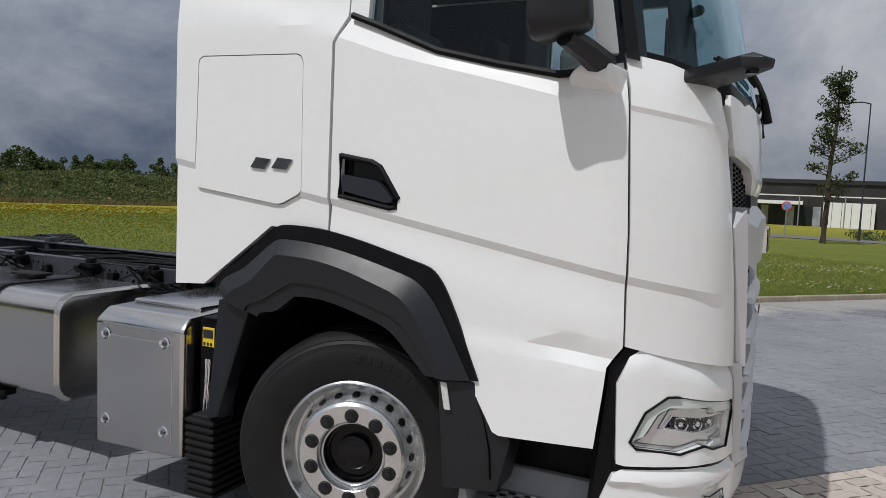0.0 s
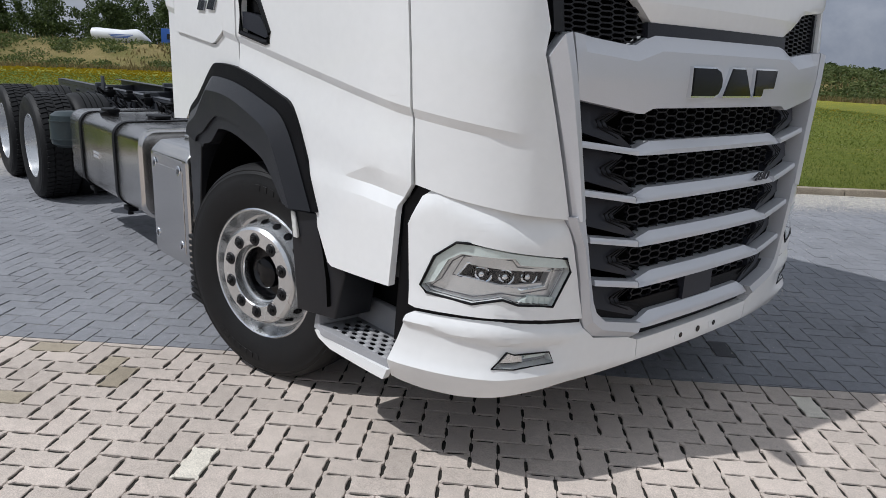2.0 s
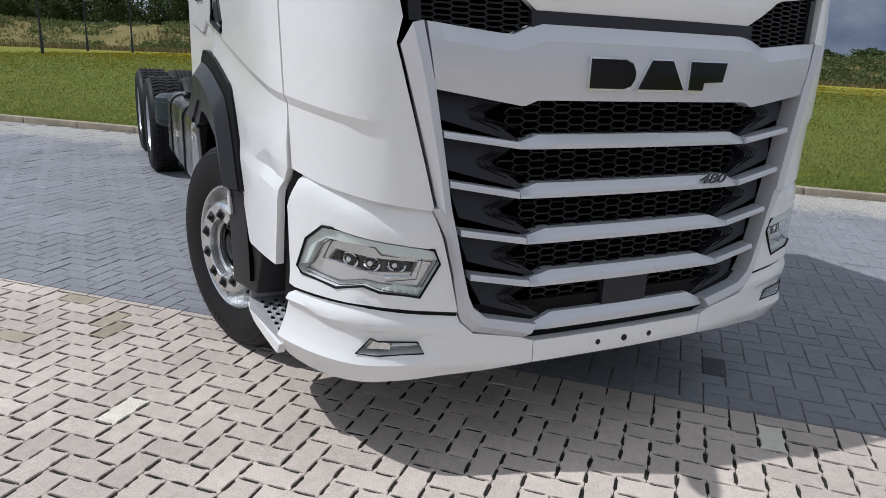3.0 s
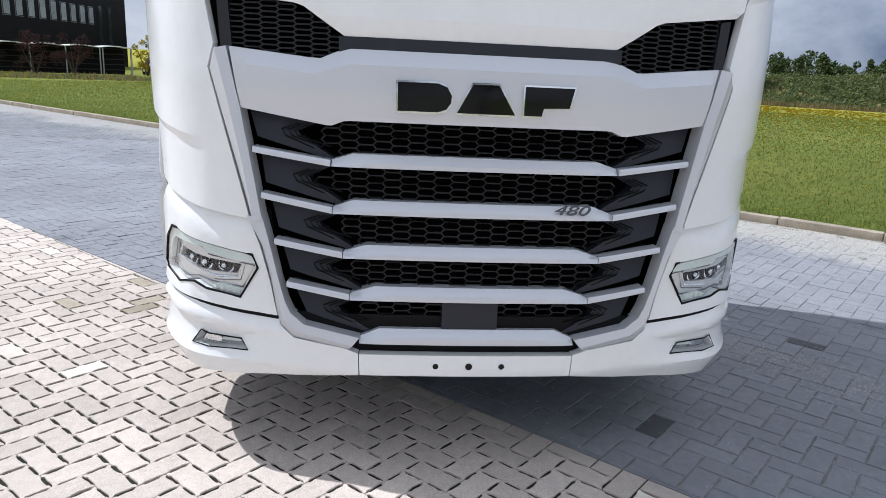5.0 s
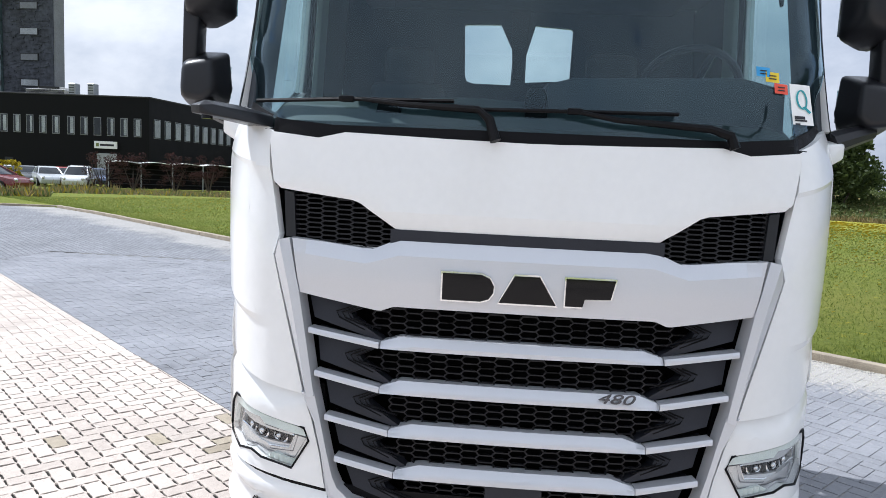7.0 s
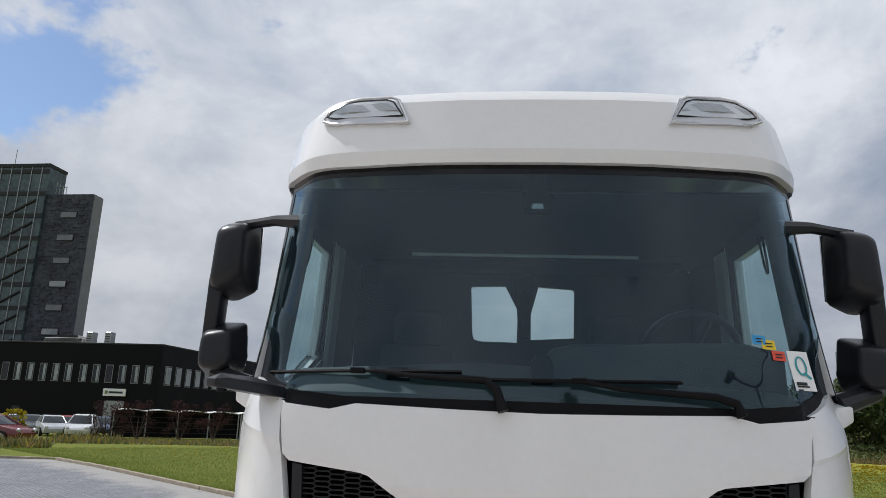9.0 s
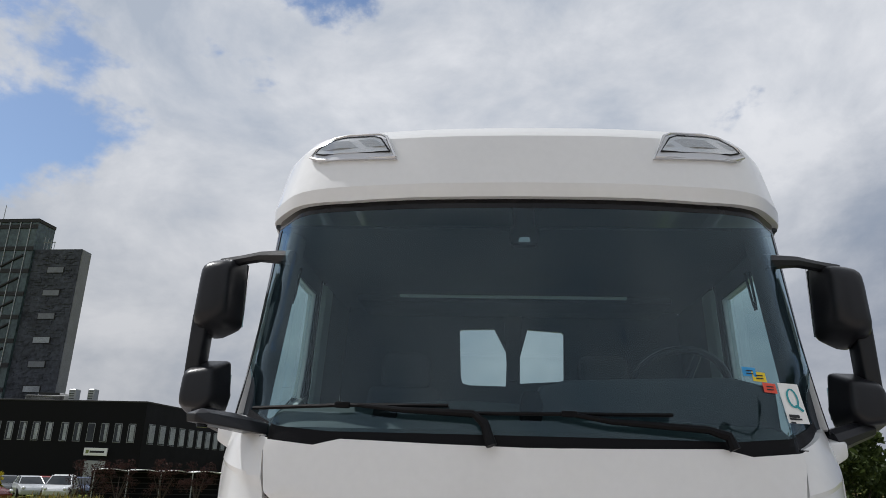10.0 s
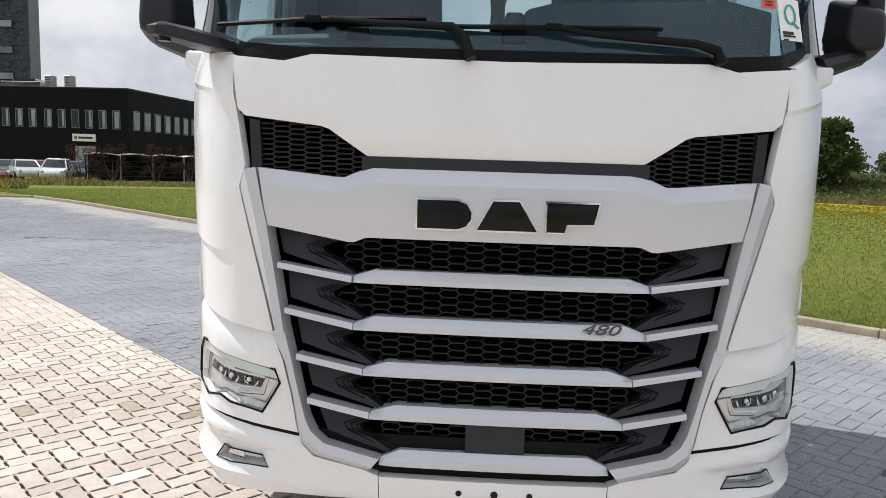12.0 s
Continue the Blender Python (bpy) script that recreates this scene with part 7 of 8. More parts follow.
for k in range(nb):
    bm = bmesh.new()
    a0, a1 = LS * k / nb, LS * (k + 1) / nb - 0.06
    rows = []
    for u in np.linspace(a0, a1, 7):
        hgt = 1.83 + 0.10 * math.sin(math.pi * (u - a0) / (a1 - a0))
        rows.append([bm.verts.new(MS @ Vector((u, y, hgt + d))) for y, d in ((-0.1, 0.0), (2.5, 0.0), (2.5, 0.05), (-0.1, 0.05))])
    for p, q in zip(rows, rows[1:]):
        for i in range(4):
            bm.faces.new((p[i], p[(i + 1) % 4], q[(i + 1) % 4], q[i]))
    bm.faces.new(rows[0]), bm.faces.new(rows[-1])
    bmesh.ops.recalc_face_normals(bm, faces=bm.faces)
    part("roof_sheet", bm, SIGNWHITE, shelter)
    slab("post", MS, (a0, 0.0, 0), (a0 + 0.07, 0.07, 1.85), GALV, shelter, "", 0.0)
slab("post", MS, (LS - 0.1, 0.0, 0), (LS, 0.1, 1.85), GALV, shelter, "", 0.0)
slab("post", MS, (LS - 1.9, 0.0, 0), (LS - 1.83, 0.07, 1.85), GALV, shelter, "", 0.0)


# parked cars
def car(az, r, ang, colour, label, tall=0.0):
    x, y = polar(az, r)
    z = land(x, y)
    M = basis(x, y, radians(ang), z)
    t = thing("parked_car", (x, y, z), label, "car", "cars parked by the office")
    paint = material("car_paint", colour, 0.3, 0, 0.06, 2, 0, 40, coat=0.5)
    h = 1.40 + tall
    pts = lambda *rows: [M @ Vector((px, sgn * py, pz)) for px, py, pz in rows for sgn in (-1, 1)]
    bm = bmesh.new()
    hull(bm, pts((-2.05, 0.78, 0.26), (2.0, 0.74, 0.24), (-2.12, 0.74, 0.55), (-2.02, 0.76, 0.88), (2.12, 0.66, 0.52), (1.98, 0.70, 0.70), (0.98, 0.82, 0.90), (-1.6, 0.84, 0.93), (0.0, 0.86, 0.60), (-1.4, 0.86, 0.60), (1.3, 0.84, 0.58)), 0.07)
    part("body", bm, paint, t)
    bm = bmesh.new()
    hull(bm, pts((-1.75, 0.74, 0.90), (1.02, 0.74, 0.90), (-1.28, 0.56, h - 0.05), (0.12, 0.57, h - 0.05), (-0.5, 0.60, h - 0.05)), 0.05)
    part("window_band", bm, DARKGLASS, t)
    bm = bmesh.new()
    hull(bm, pts((-1.36, 0.59, h - 0.07), (0.20, 0.59, h - 0.08), (-1.2, 0.50, h), (0.0, 0.50, h), (-0.5, 0.55, h + 0.01)), 0.02)
    part("roof", bm, paint, t)
    for sgn in (-1, 1):
        for a, b in (((1.04, 0.755, 0.90), (0.16, 0.585, h - 0.06)), ((-0.35, 0.775, 0.90), (-0.42, 0.61, h - 0.05)), ((-1.35, 0.775, 0.90), (-1.05, 0.60, h - 0.06)), ((-1.78, 0.745, 0.90), (-1.32, 0.575, h - 0.06))):
            bm = bmesh.new()
            rod(bm, M @ Vector((a[0], sgn * a[1], a[2])), M @ Vector((b[0], sgn * b[1], b[2])), 0.035, 6)
            part("pillar", bm, paint, t)
    for sgn in (-1, 1):
        for px, mat, nm in ((2.06, LAMPSILVER, "headlight"), (-2.07, RED, "tail_light")):
            bm = bmesh.new()
            c = M @ Vector((px, sgn * 0.56, 0.66 if px > 0 else 0.76))
            bmesh.ops.create_uvsphere(bm, u_segments=10, v_segments=6, radius=0.11, matrix=Matrix.Translation(c))
            part(nm, bm, mat, t)
    for a in (-1.35, 1.32):
        for sgn in (-0.80, 0.80):
            bm = bmesh.new()
            rod(bm, M @ Vector((a, sgn - 0.09, 0.31)), M @ Vector((a, sgn + 0.09, 0.31)), 0.315, 20)
            w = part("wheel", bm, RUBBER, t)
            bm = bmesh.new()
            rod(bm, M @ Vector((a, sgn - 0.10, 0.31)), M @ Vector((a, sgn + 0.10, 0.31)), 0.20, 16)
            part("rim", bm, GALV, w)
    return t


car(-143.9, 44.5, 84, (0.13, 0.008, 0.009), "dark red saloon parked by the lawn")
car(-149.3, 56.0, 22, (0.55, 0.56, 0.57), "white family car parked beside the office", 0.12)
car(-148.3, 59.5, 50, (0.24, 0.02, 0.014), "red hatchback parked beside the office")
car(-147.4, 58.0, 40, (0.42, 0.44, 0.46), "silver hatchback parked beside the office")
car(-150.6, 60.5, 40, (0.03, 0.05, 0.10), "dark blue car parked beside the shelter")
car(-146.1, 64, 40, (0.10, 0.11, 0.12), "dark grey car parked in the row by the office")
car(-145.2, 66, 44, (0.45, 0.47, 0.50), "pale grey car parked in the row by the office")
car(-144.3, 68, 44, (0.05, 0.09, 0.17), "blue car parked in the row by the office")
car(-143.3, 70, 40, (0.30, 0.32, 0.33), "grey car parked in the row by the office")
car(-142.3, 72, 40, (0.06, 0.065, 0.07), "black car parked in the row by the office")
car(-163.6, 66, 190, (0.60, 0.61, 0.62), "white car parked beyond the shelter")

# tall weeds along the car park
rnd = random.Random(31)
for name, mat, count, tall, label in (("tall_weeds", SHRUB, 4200, 0.55, "unmown weeds along the edge of the car park"), ("dry_weeds", DRYLEAF, 3200, 0.7, "dry yellowed weed stalks along the car park"), ("weed_flowers", YELLOWLEAF, 900, 0.6, "yellow flowering weeds along the car park")):
    bm = bmesh.new()
    for k in range(count):
        az = rnd.uniform(-166, -138)
        r = rnd.uniform(43, 49.5) if az < -147.5 else rnd.uniform(37.0, 42.0)
        x, y = polar(az, r)
        z = land(x, y)
        clump = 0.5 + 0.5 * math.sin(az * 3.1 + math.sin(az * 7.3)) * math.sin(r * 1.7)
        h = rnd.uniform(0.08, tall) * (1 if az > -152 else 0.55) * (0.35 + 0.8 * clump)
        a = rnd.uniform(0, 3.14)
        w = rnd.uniform(0.02, 0.07)
        bm.faces.new([bm.verts.new(p) for p in ((x - w * math.cos(a), y - w * math.sin(a), z), (x + w * math.cos(a), y + w * math.sin(a), z), (x + rnd.uniform(-.2, .2), y + rnd.uniform(-.2, .2), z + h))])
    tagged(mesh_object(name, bm, mat, 0), label, "weeds", kind="stuff")

# path, lamp posts, sign and buildings across the field
bm = bmesh.new()
rows = []
for az in np.linspace(60, 101, 24):
    rows.append([bm.verts.new((x, y, land(x, y) + 0.03)) for x, y in (polar(az, 50 + 0.12 * (az - 60), 1.48, -3.63), polar(az, 58 + 0.2 * (az - 60), 1.48, -3.63))])
for a, b in zip(rows, rows[1:]):
    bm.faces.new((a[0], a[1], b[1], b[0]))
tagged(mesh_object("path", bm, PATHGREY, 0), "grey asphalt path across the grass", "path", kind="structure")


def lamp_post(x, y, h, label, arm=(0, 0), mat=None, twin=False):
    mat = mat or STEEL
    z = land(x, y)
    t = thing("street_lamp", (x, y, z), label, "street lamp", "street lamps")
    bm = bmesh.new()
    sweep(bm, [(x, y, z - 0.05), (x, y, z + h * 0.25), (x, y, z + h)], [0.075, 0.055, 0.04], 10)
    rod(bm, (x, y, z - 0.05), (x, y, z + 0.9), 0.085, 10)
    part("pole", bm, mat, t)
    for k in ((1, -0.7) if twin else (1,)) if arm != (0, 0) else ():
        ax, ay = arm[0] * k, arm[1] * k
        bm = bmesh.new()
        sweep(bm, [(x, y, z + h), (x + ax * 0.3, y + ay * 0.3, z + h + 0.12), (x + ax, y + ay, z + h + (0.5 if twin else 0.1))], 0.045, 8)
        a = part("arm", bm, mat, t)
        bm = bmesh.new()
        c = Vector((x + ax * 1.2, y + ay * 1.2, z + h + (0.55 if twin else 0.1)))
        box(bm, c - Vector((0.32, 0.16, 0.06)), c + Vector((0.32, 0.16, 0.05)), 0.04)
        part("lamp_head", bm, mat, a)
    return t


BLUEPOLE = material("blue_grey_pole_paint", (0.022, 0.027, 0.036), 0.5, 0.2, 0.1, 2)
lamp_post(*polar(84.4, 58, 1.48, -3.63), 9.6, "tall blue-grey street lamp with a bent arm", (-1.6, 0), BLUEPOLE)
lamp_post(*polar(-177.4, 46, 3.41, -1.8), 8.0, "tall dark street lamp on the grass", (0, 1.2), BLUEPOLE)
lamp_post(*polar(179.8, 60, 3.41, -1.8), 8.0, "tall dark street lamp on the grass", (0, 1.2), BLUEPOLE)
lamp_post(*polar(176.9, 57, 3.41, -1.8), 8.0, "tall dark street lamp on the grass", (0, 1.2), BLUEPOLE)
x, y = polar(89.1, 62, 1.48, -3.63)
z = land(x, y)
ns = thing("parking_sign", (x, y, z), "round blue no-parking sign with a red ring on a post", "road sign")
bm = bmesh.new()
rod(bm, (x, y, z - 0.05), (x, y, z + 2.5), 0.035, 8)
part("post", bm, GALV, ns)
for r, d, mat, nm in ((0.36, 0.0, RED, "ring"), (0.28, 0.012, BLUE, "disc")):
    bm = bmesh.new()
    rod(bm, (x, y - 0.05 - d, z + 2.35), (x, y - 0.02 - d, z + 2.35), r, 28)
    part(nm, bm, mat, ns)
bm = bmesh.new()
rod(bm, (x - 0.22, y - 0.075, z + 2.57), (x + 0.22, y - 0.075, z + 2.13), 0.04, 6)
part("stripe", bm, RED, ns)

SHOPDARK = material("dark_shop_front", (0.035, 0.033, 0.033), 0.5, 0, 0.3, 0.4, 0, 4)
ORANGE = material("orange_cladding", (0.75, 0.13, 0.02), 0.5, 0, 0.06, 0.5)
ML = basis(*polar(91.6, 116, 1.48, -3.63), radians(-3), -1.1)
hall = thing("retail_hall", ML.translation, "long low dark retail building with a white canopy", "building")
slab("wall", ML, (0, 0, 0), (46, 22, 7.0), SHOPDARK, hall)
slab("roof_edge", ML, (-0.2, -0.3, 6.6), (46.2, 0.1, 7.2), GREYDARK, hall)
slab("canopy", ML, (-1, -2.5, 3.5), (7.2, 0, 4.0), SIGNWHITE, hall)
slab("white_wall", ML, (9.8, -1.2, 0.3), (16.2, -0.6, 4.0), SIGNWHITE, hall)
for k in range(5):
    slab("panel_joint", ML, (10.9 + 1.2 * k, -1.24, 0.3), (10.95 + 1.2 * k, -1.19, 4.0), GREYDARK, hall, "", 0.0)
for k in range(8):
    slab("shop_window", ML, (0.5 + 1.15 * k, -0.12, 0.4), (1.5 + 1.15 * k, 0.02, 3.3), WINDOWGREY if k % 3 == 1 else DARKGLASS, hall, "", 0.0)
slab("rail", ML, (-4, -9, 4.6), (40, -8.8, 4.75), SIGNWHITE, hall, "", 0.0)
for k in range(9):
    slab("rail_post", ML, (-4 + 5.4 * k, -9, 0), (-3.85 + 5.4 * k, -8.85, 4.7), GALV, hall, "", 0.0)
MO = basis(*polar(103.0, 118, 2.24, -3.29), radians(6), -1.1)
shop = thing("orange_shop", MO.translation, "grey shop building with an orange entrance block", "building")
slab("wall", MO, (-9, 4, 0), (24, 20, 5.2), TOWERSIDE, shop)
slab("entrance_block", MO, (4.6, 0, 0), (7.2, 6, 6.0), ORANGE, shop, "orange entrance block")
slab("fascia", MO, (9.5, 3.6, 3.6), (13.5, 4.05, 4.4), ORANGE, shop)
for k in range(8):
    slab("shop_window", MO, (8.3 + 1.9 * k, 3.5, 0.5), (9.9 + 1.9 * k, 4.05, 2.4), DARKGLASS, shop, "", 0.0)
for az, col, lab in ((100.6, TANKWHITE, "white parked box lorry"),):
    x, y = polar(az, 108, 2.24, -3.29)
    M = basis(x, y, radians(4), -1.1)
    t = thing("parked_lorry", (x, y, -1.1), lab, "lorry")
    slab("box_body", M, (-3.6, -1.2, 0.9), (2.6, 1.2, 2.5), col, t, "", 0.05)
    slab("cab", M, (2.7, -1.15, 0.5), (4.4, 1.15, 2.7), TANKWHITE, t, "", 0.12)
    slab("windscreen", M, (4.05, -1.05, 1.6), (4.43, 1.05, 2.45), DARKGLASS, t, "", 0.03)
    for a in (-3.2, -2.1, 3.4):
        bm = bmesh.new()
        rod(bm, M @ Vector((a, -1.2, 0.5)), M @ Vector((a, 1.2, 0.5)), 0.5, 20)
        part("wheel", bm, RUBBER, t)
bm = bmesh.new()
rnd = random.Random(91)
for k in range(150):
    az = rnd.uniform(94, 108)
    x, y = polar(az, rnd.uniform(84, 90), 2.24, -3.29)
    leaves(bm, (x, y, land(x, y) + 0.6), (1.0, 1.0, 0.7), 40, 0.15, rnd)
for k in range(40):
    az = rnd.uniform(78, 84.8)
    x, y = polar(az, rnd.uniform(61, 64), 1.48, -3.63)
    leaves(bm, (x, y, land(x, y) + 0.35), (0.8, 0.8, 0.45), 40, 0.10, rnd)
tagged(mesh_object("low_hedge", bm, DARKLEAF, 0), "low dark hedge along the road", "hedge", kind="stuff")

# what stands behind the camera, seen only in the glass and paint
lamp_post(12.7, 9.8, 9.4, "double street lamp behind the lot", (-1.0, 0.75), twin=True)
for k, (x, y, h, w) in enumerate(((15.4, 2.0, 10.3, 1.5), (16.0, -0.9, 10.4, 1.5), (14.6, 10.3, 9.6, 1.4))):
    tree("street_tree", x, y, h, w, "young green tree along the lot", 60 + k)


# ---- kerb, grass blades and paving pieces ----
kd = Vector((math.cos(KERB_A), math.sin(KERB_A), 0))
bm = bmesh.new()
box(bm, (-0.4965, 0.0, -0.10), (0.4965, 0.13, 0.085), 0.012, 2)
proto = mesh_object("kerb_stone", bm, KERB)
kerb_mesh = proto.data
bpy.data.objects.remove(proto)
kerb = tagged(new("kerb"), "low concrete kerb between paving and grass", "kerb", kind="structure")
rnd = random.Random(2)
corner_u = (TURN_P - KERB_P).dot(kd)
td = Vector((TURN_N.y, -TURN_N.x, 0))
if td.y > 0:
    td = -td
stones = [(KERB_P + kd * k, KERB_A, KERB_N) for k in range(int(corner_u), 26)] + [(TURN_P + td * (k + 0.4), math.atan2(-td.y, -td.x), TURN_N) for k in range(34)]
for p, turn, out in stones:
    ob = new("kerb_stone", kerb_mesh)
    p = p + out * rnd.uniform(-0.006, 0.006)
    z = min(0.0, land(p.x + out.x, p.y + out.y) - 0.055)
    ob.matrix_world = Matrix.Translation((p.x, p.y, z + rnd.uniform(-0.004, 0.004))) @ Matrix.Rotation(turn + rnd.uniform(-0.004, 0.004), 4, "Z")
    ob.parent = kerb

rng = np.random.default_rng(7)
n = 240000
u, v = rng.uniform(-34, 18, n), rng.uniform(0.06, 1, n) ** 2.2 * 34
px, py = KERB_P.x + kd.x * u + KERB_N.x * (v + 0.1), KERB_P.y + kd.y * u + KERB_N.y * (v + 0.1)
pz = 0.055 - 0.01475 * np.maximum(0, np.hypot(px - 3, py + 1) - 24)
ang, hh, ww = rng.uniform(0, np.pi, n), rng.uniform(0.02, 0.055, n), rng.uniform(0.003, 0.008, n) * (1 + v / 12)
tri = np.stack([np.stack([px - ww * np.cos(ang), py - ww * np.sin(ang), pz], 1), np.stack([px + ww * np.cos(ang), py + ww * np.sin(ang), pz], 1), np.stack([px + rng.uniform(-.04, .04, n), py + rng.uniform(-.04, .04, n), pz + hh], 1)], 1).reshape(-1, 3)
me = bpy.data.meshes.new("grass_blades")
me.from_pydata(tri.tolist(), [], np.arange(3 * n).reshape(-1, 3).tolist())
me.materials.append(BLADE)
tagged(new("grass_blades", me), "short green grass blades along the kerb", "grass", kind="stuff")
for name, mat, count, label, seed in (("white_clover", PETAL, 2200, "small white flowers in the grass", 5), ("yellow_flowers", PETALY, 12000, "small yellow flowers in the grass", 6)):
    rng = np.random.default_rng(seed)
    cu, cv = rng.uniform(-26, 16, 60), rng.uniform(0.5, 16, 60)
    pick = rng.integers(0, 60, count)
    u, v = cu[pick] + rng.normal(0, 0.5, count), np.abs(cv[pick] + rng.normal(0, 0.5, count)) + 0.2
    if seed == 6:
        u, v = rng.uniform(-34, 18, count), 0.3 + 46 * rng.random(count) ** 0.8
    px, py = KERB_P.x + kd.x * u + KERB_N.x * v, KERB_P.y + kd.y * u + KERB_N.y * v
    pz = 0.055 - 0.01475 * np.maximum(0, np.hypot(px - 3, py + 1) - 24) + rng.uniform(0.04, 0.10, count)
    s = rng.uniform(0.014, 0.028, count) * (1 + v / 16)
    quad = np.stack([np.stack([px + a * s, py + b * s, pz + c * s], 1) for a, b, c in ((-1, 0, -.4), (0, -1, .2), (1, 0, .5), (0, 1, .2))], 1).reshape(-1, 3)
    me = bpy.data.meshes.new(name)
    me.from_pydata(quad.tolist(), [], np.arange(4 * count).reshape(-1, 4).tolist())
    me.materials.append(mat)
    tagged(new(name, me), label, "flowers", kind="stuff")

# herringbone blocks of 21 x 10.5 cm
W = 0.1058
CU, SU = math.cos(PAVE_A), math.sin(PAVE_A)
U0, V0 = -0.8886 - 2.5 * W, -1.619 - W
NEAR = 8.6


def grid_xy(u, v):
    return u * CU - v * SU, u * SU + v * CU


def block_ring(l, w, g, rough, rnd, lugs=True):
    """Outline of a block of l by w, run round counter-clockwise; lugs near the corners and in the middle of each side keep the joints apart."""
    pts = []
    a, b = l / 2 - 0.0012, w / 2 - 0.0012
    for (x0, y0), (x1, y1), long in (((-a, -b), (a, -b), True), ((a, -b), (a, b), False), ((a, b), (-a, b), True), ((-a, b), (-a, -b), False)):
        d = Vector((x1 - x0, y1 - y0)).normalized()
        n = Vector((-d.y, d.x))
        marks = ((0.0, 0), (0.07, 0), (0.11, 1), (0.25, 1), (0.40, 1), (0.44, 0), (0.57, 0), (0.61, 1), (0.76, 1), (0.90, 1), (0.94, 0)) if long else ((0.0, 0), (0.10, 0), (0.17, 1), (0.40, 1), (0.62, 1), (0.85, 1), (0.92, 0))
        if not lugs:
            marks = ((0.0, 0),)
        for f, k in marks:
            f += rnd.uniform(-0.02, 0.02) * (f > 0)
            o = (g * (1.0 if long else 1.25) + rnd.gauss(0, rough)) * k + (0 if lugs else g * 0.7)
            pts.append((x0 + (x1 - x0) * f + n.x * o, y0 + (y1 - y0) * f + n.y * o))
    return pts


def block_points(ring, c=0.0022, h=0.05):
    """Top, worn edge and sides of a block over its outline."""
    top = [(x * (1 - c / max(abs(x), 0.02)), y * (1 - c / max(abs(y), 0.02)), 0.0) for x, y in ring]
    return top + [(x, y, -c) for x, y in ring] + [(x, y, -h) for x, y in ring]


def block_faces(n):
    return [tuple(range(n))] + [(k * n + n + i, k * n + n + (i + 1) % n, k * n + (i + 1) % n, k * n + i) for k in (0, 1) for i in range(n)]


light = tagged(new("pavement_light"), "beige concrete block paving in herringbone", "pavement", kind="structure")
dark = tagged(new("pavement_dark"), "blue-grey concrete block paving in herringbone", "pavement", kind="structure")
PALES = [(0.540, -1.767), (1.705, 0.675), (-1.69, -2.92), (-3.296, -4.656)]
WET = [(1.170, 0.895), (0.148, 2.304)]
MOSSY = [(-0.798, -1.905), (-0.367, -1.732), (-0.39, -2.19), (-0.549, -1.675), (-0.332, -2.909), (-0.41, -2.26)]
rnd = random.Random(12)
piece_mesh = {}
worn = [block_points(block_ring(2 * W, W, 0.0056, 0.0014, rnd)) for _ in range(10)]
plain = [block_points(block_ring(2 * W, W, 0.0050, 0.0, rnd, False)) for _ in range(4)]
tight = [block_points(block_ring(2 * W, W, 0.0030, 0.0008, rnd)) for _ in range(10)]
plain_tight = [block_points(block_ring(2 * W, W, 0.0026, 0.0, rnd, False)) for _ in range(4)]
NW = len(worn[0]) // 3
for key, mat in (("light", BEIGE), ("pale", PALE), ("mossy", MOSS), ("wet", OILED), ("dark", BLUEGREY)):
    for k in range(10):
        me = bpy.data.meshes.new("paver")
        me.from_pydata((tight if key in ("dark", "wet") else worn)[k], [], block_faces(NW))
        me.materials.append(mat)
        piece_mesh[key, k] = me
rest = {"light": ([], []), "dark": ([], [])}
counts = {"light": 0, "dark": 0}
FACE_W, FACE_P = block_faces(NW), block_faces(4)
singles, dark_singles = 0, 0
SHAPES = {"light": ([np.array(q) for q in worn], [np.array(q) for q in plain]), "dark": ([np.array(q) for q in tight], [np.array(q) for q in plain_tight])}
span = int(NEAR / W) + 6
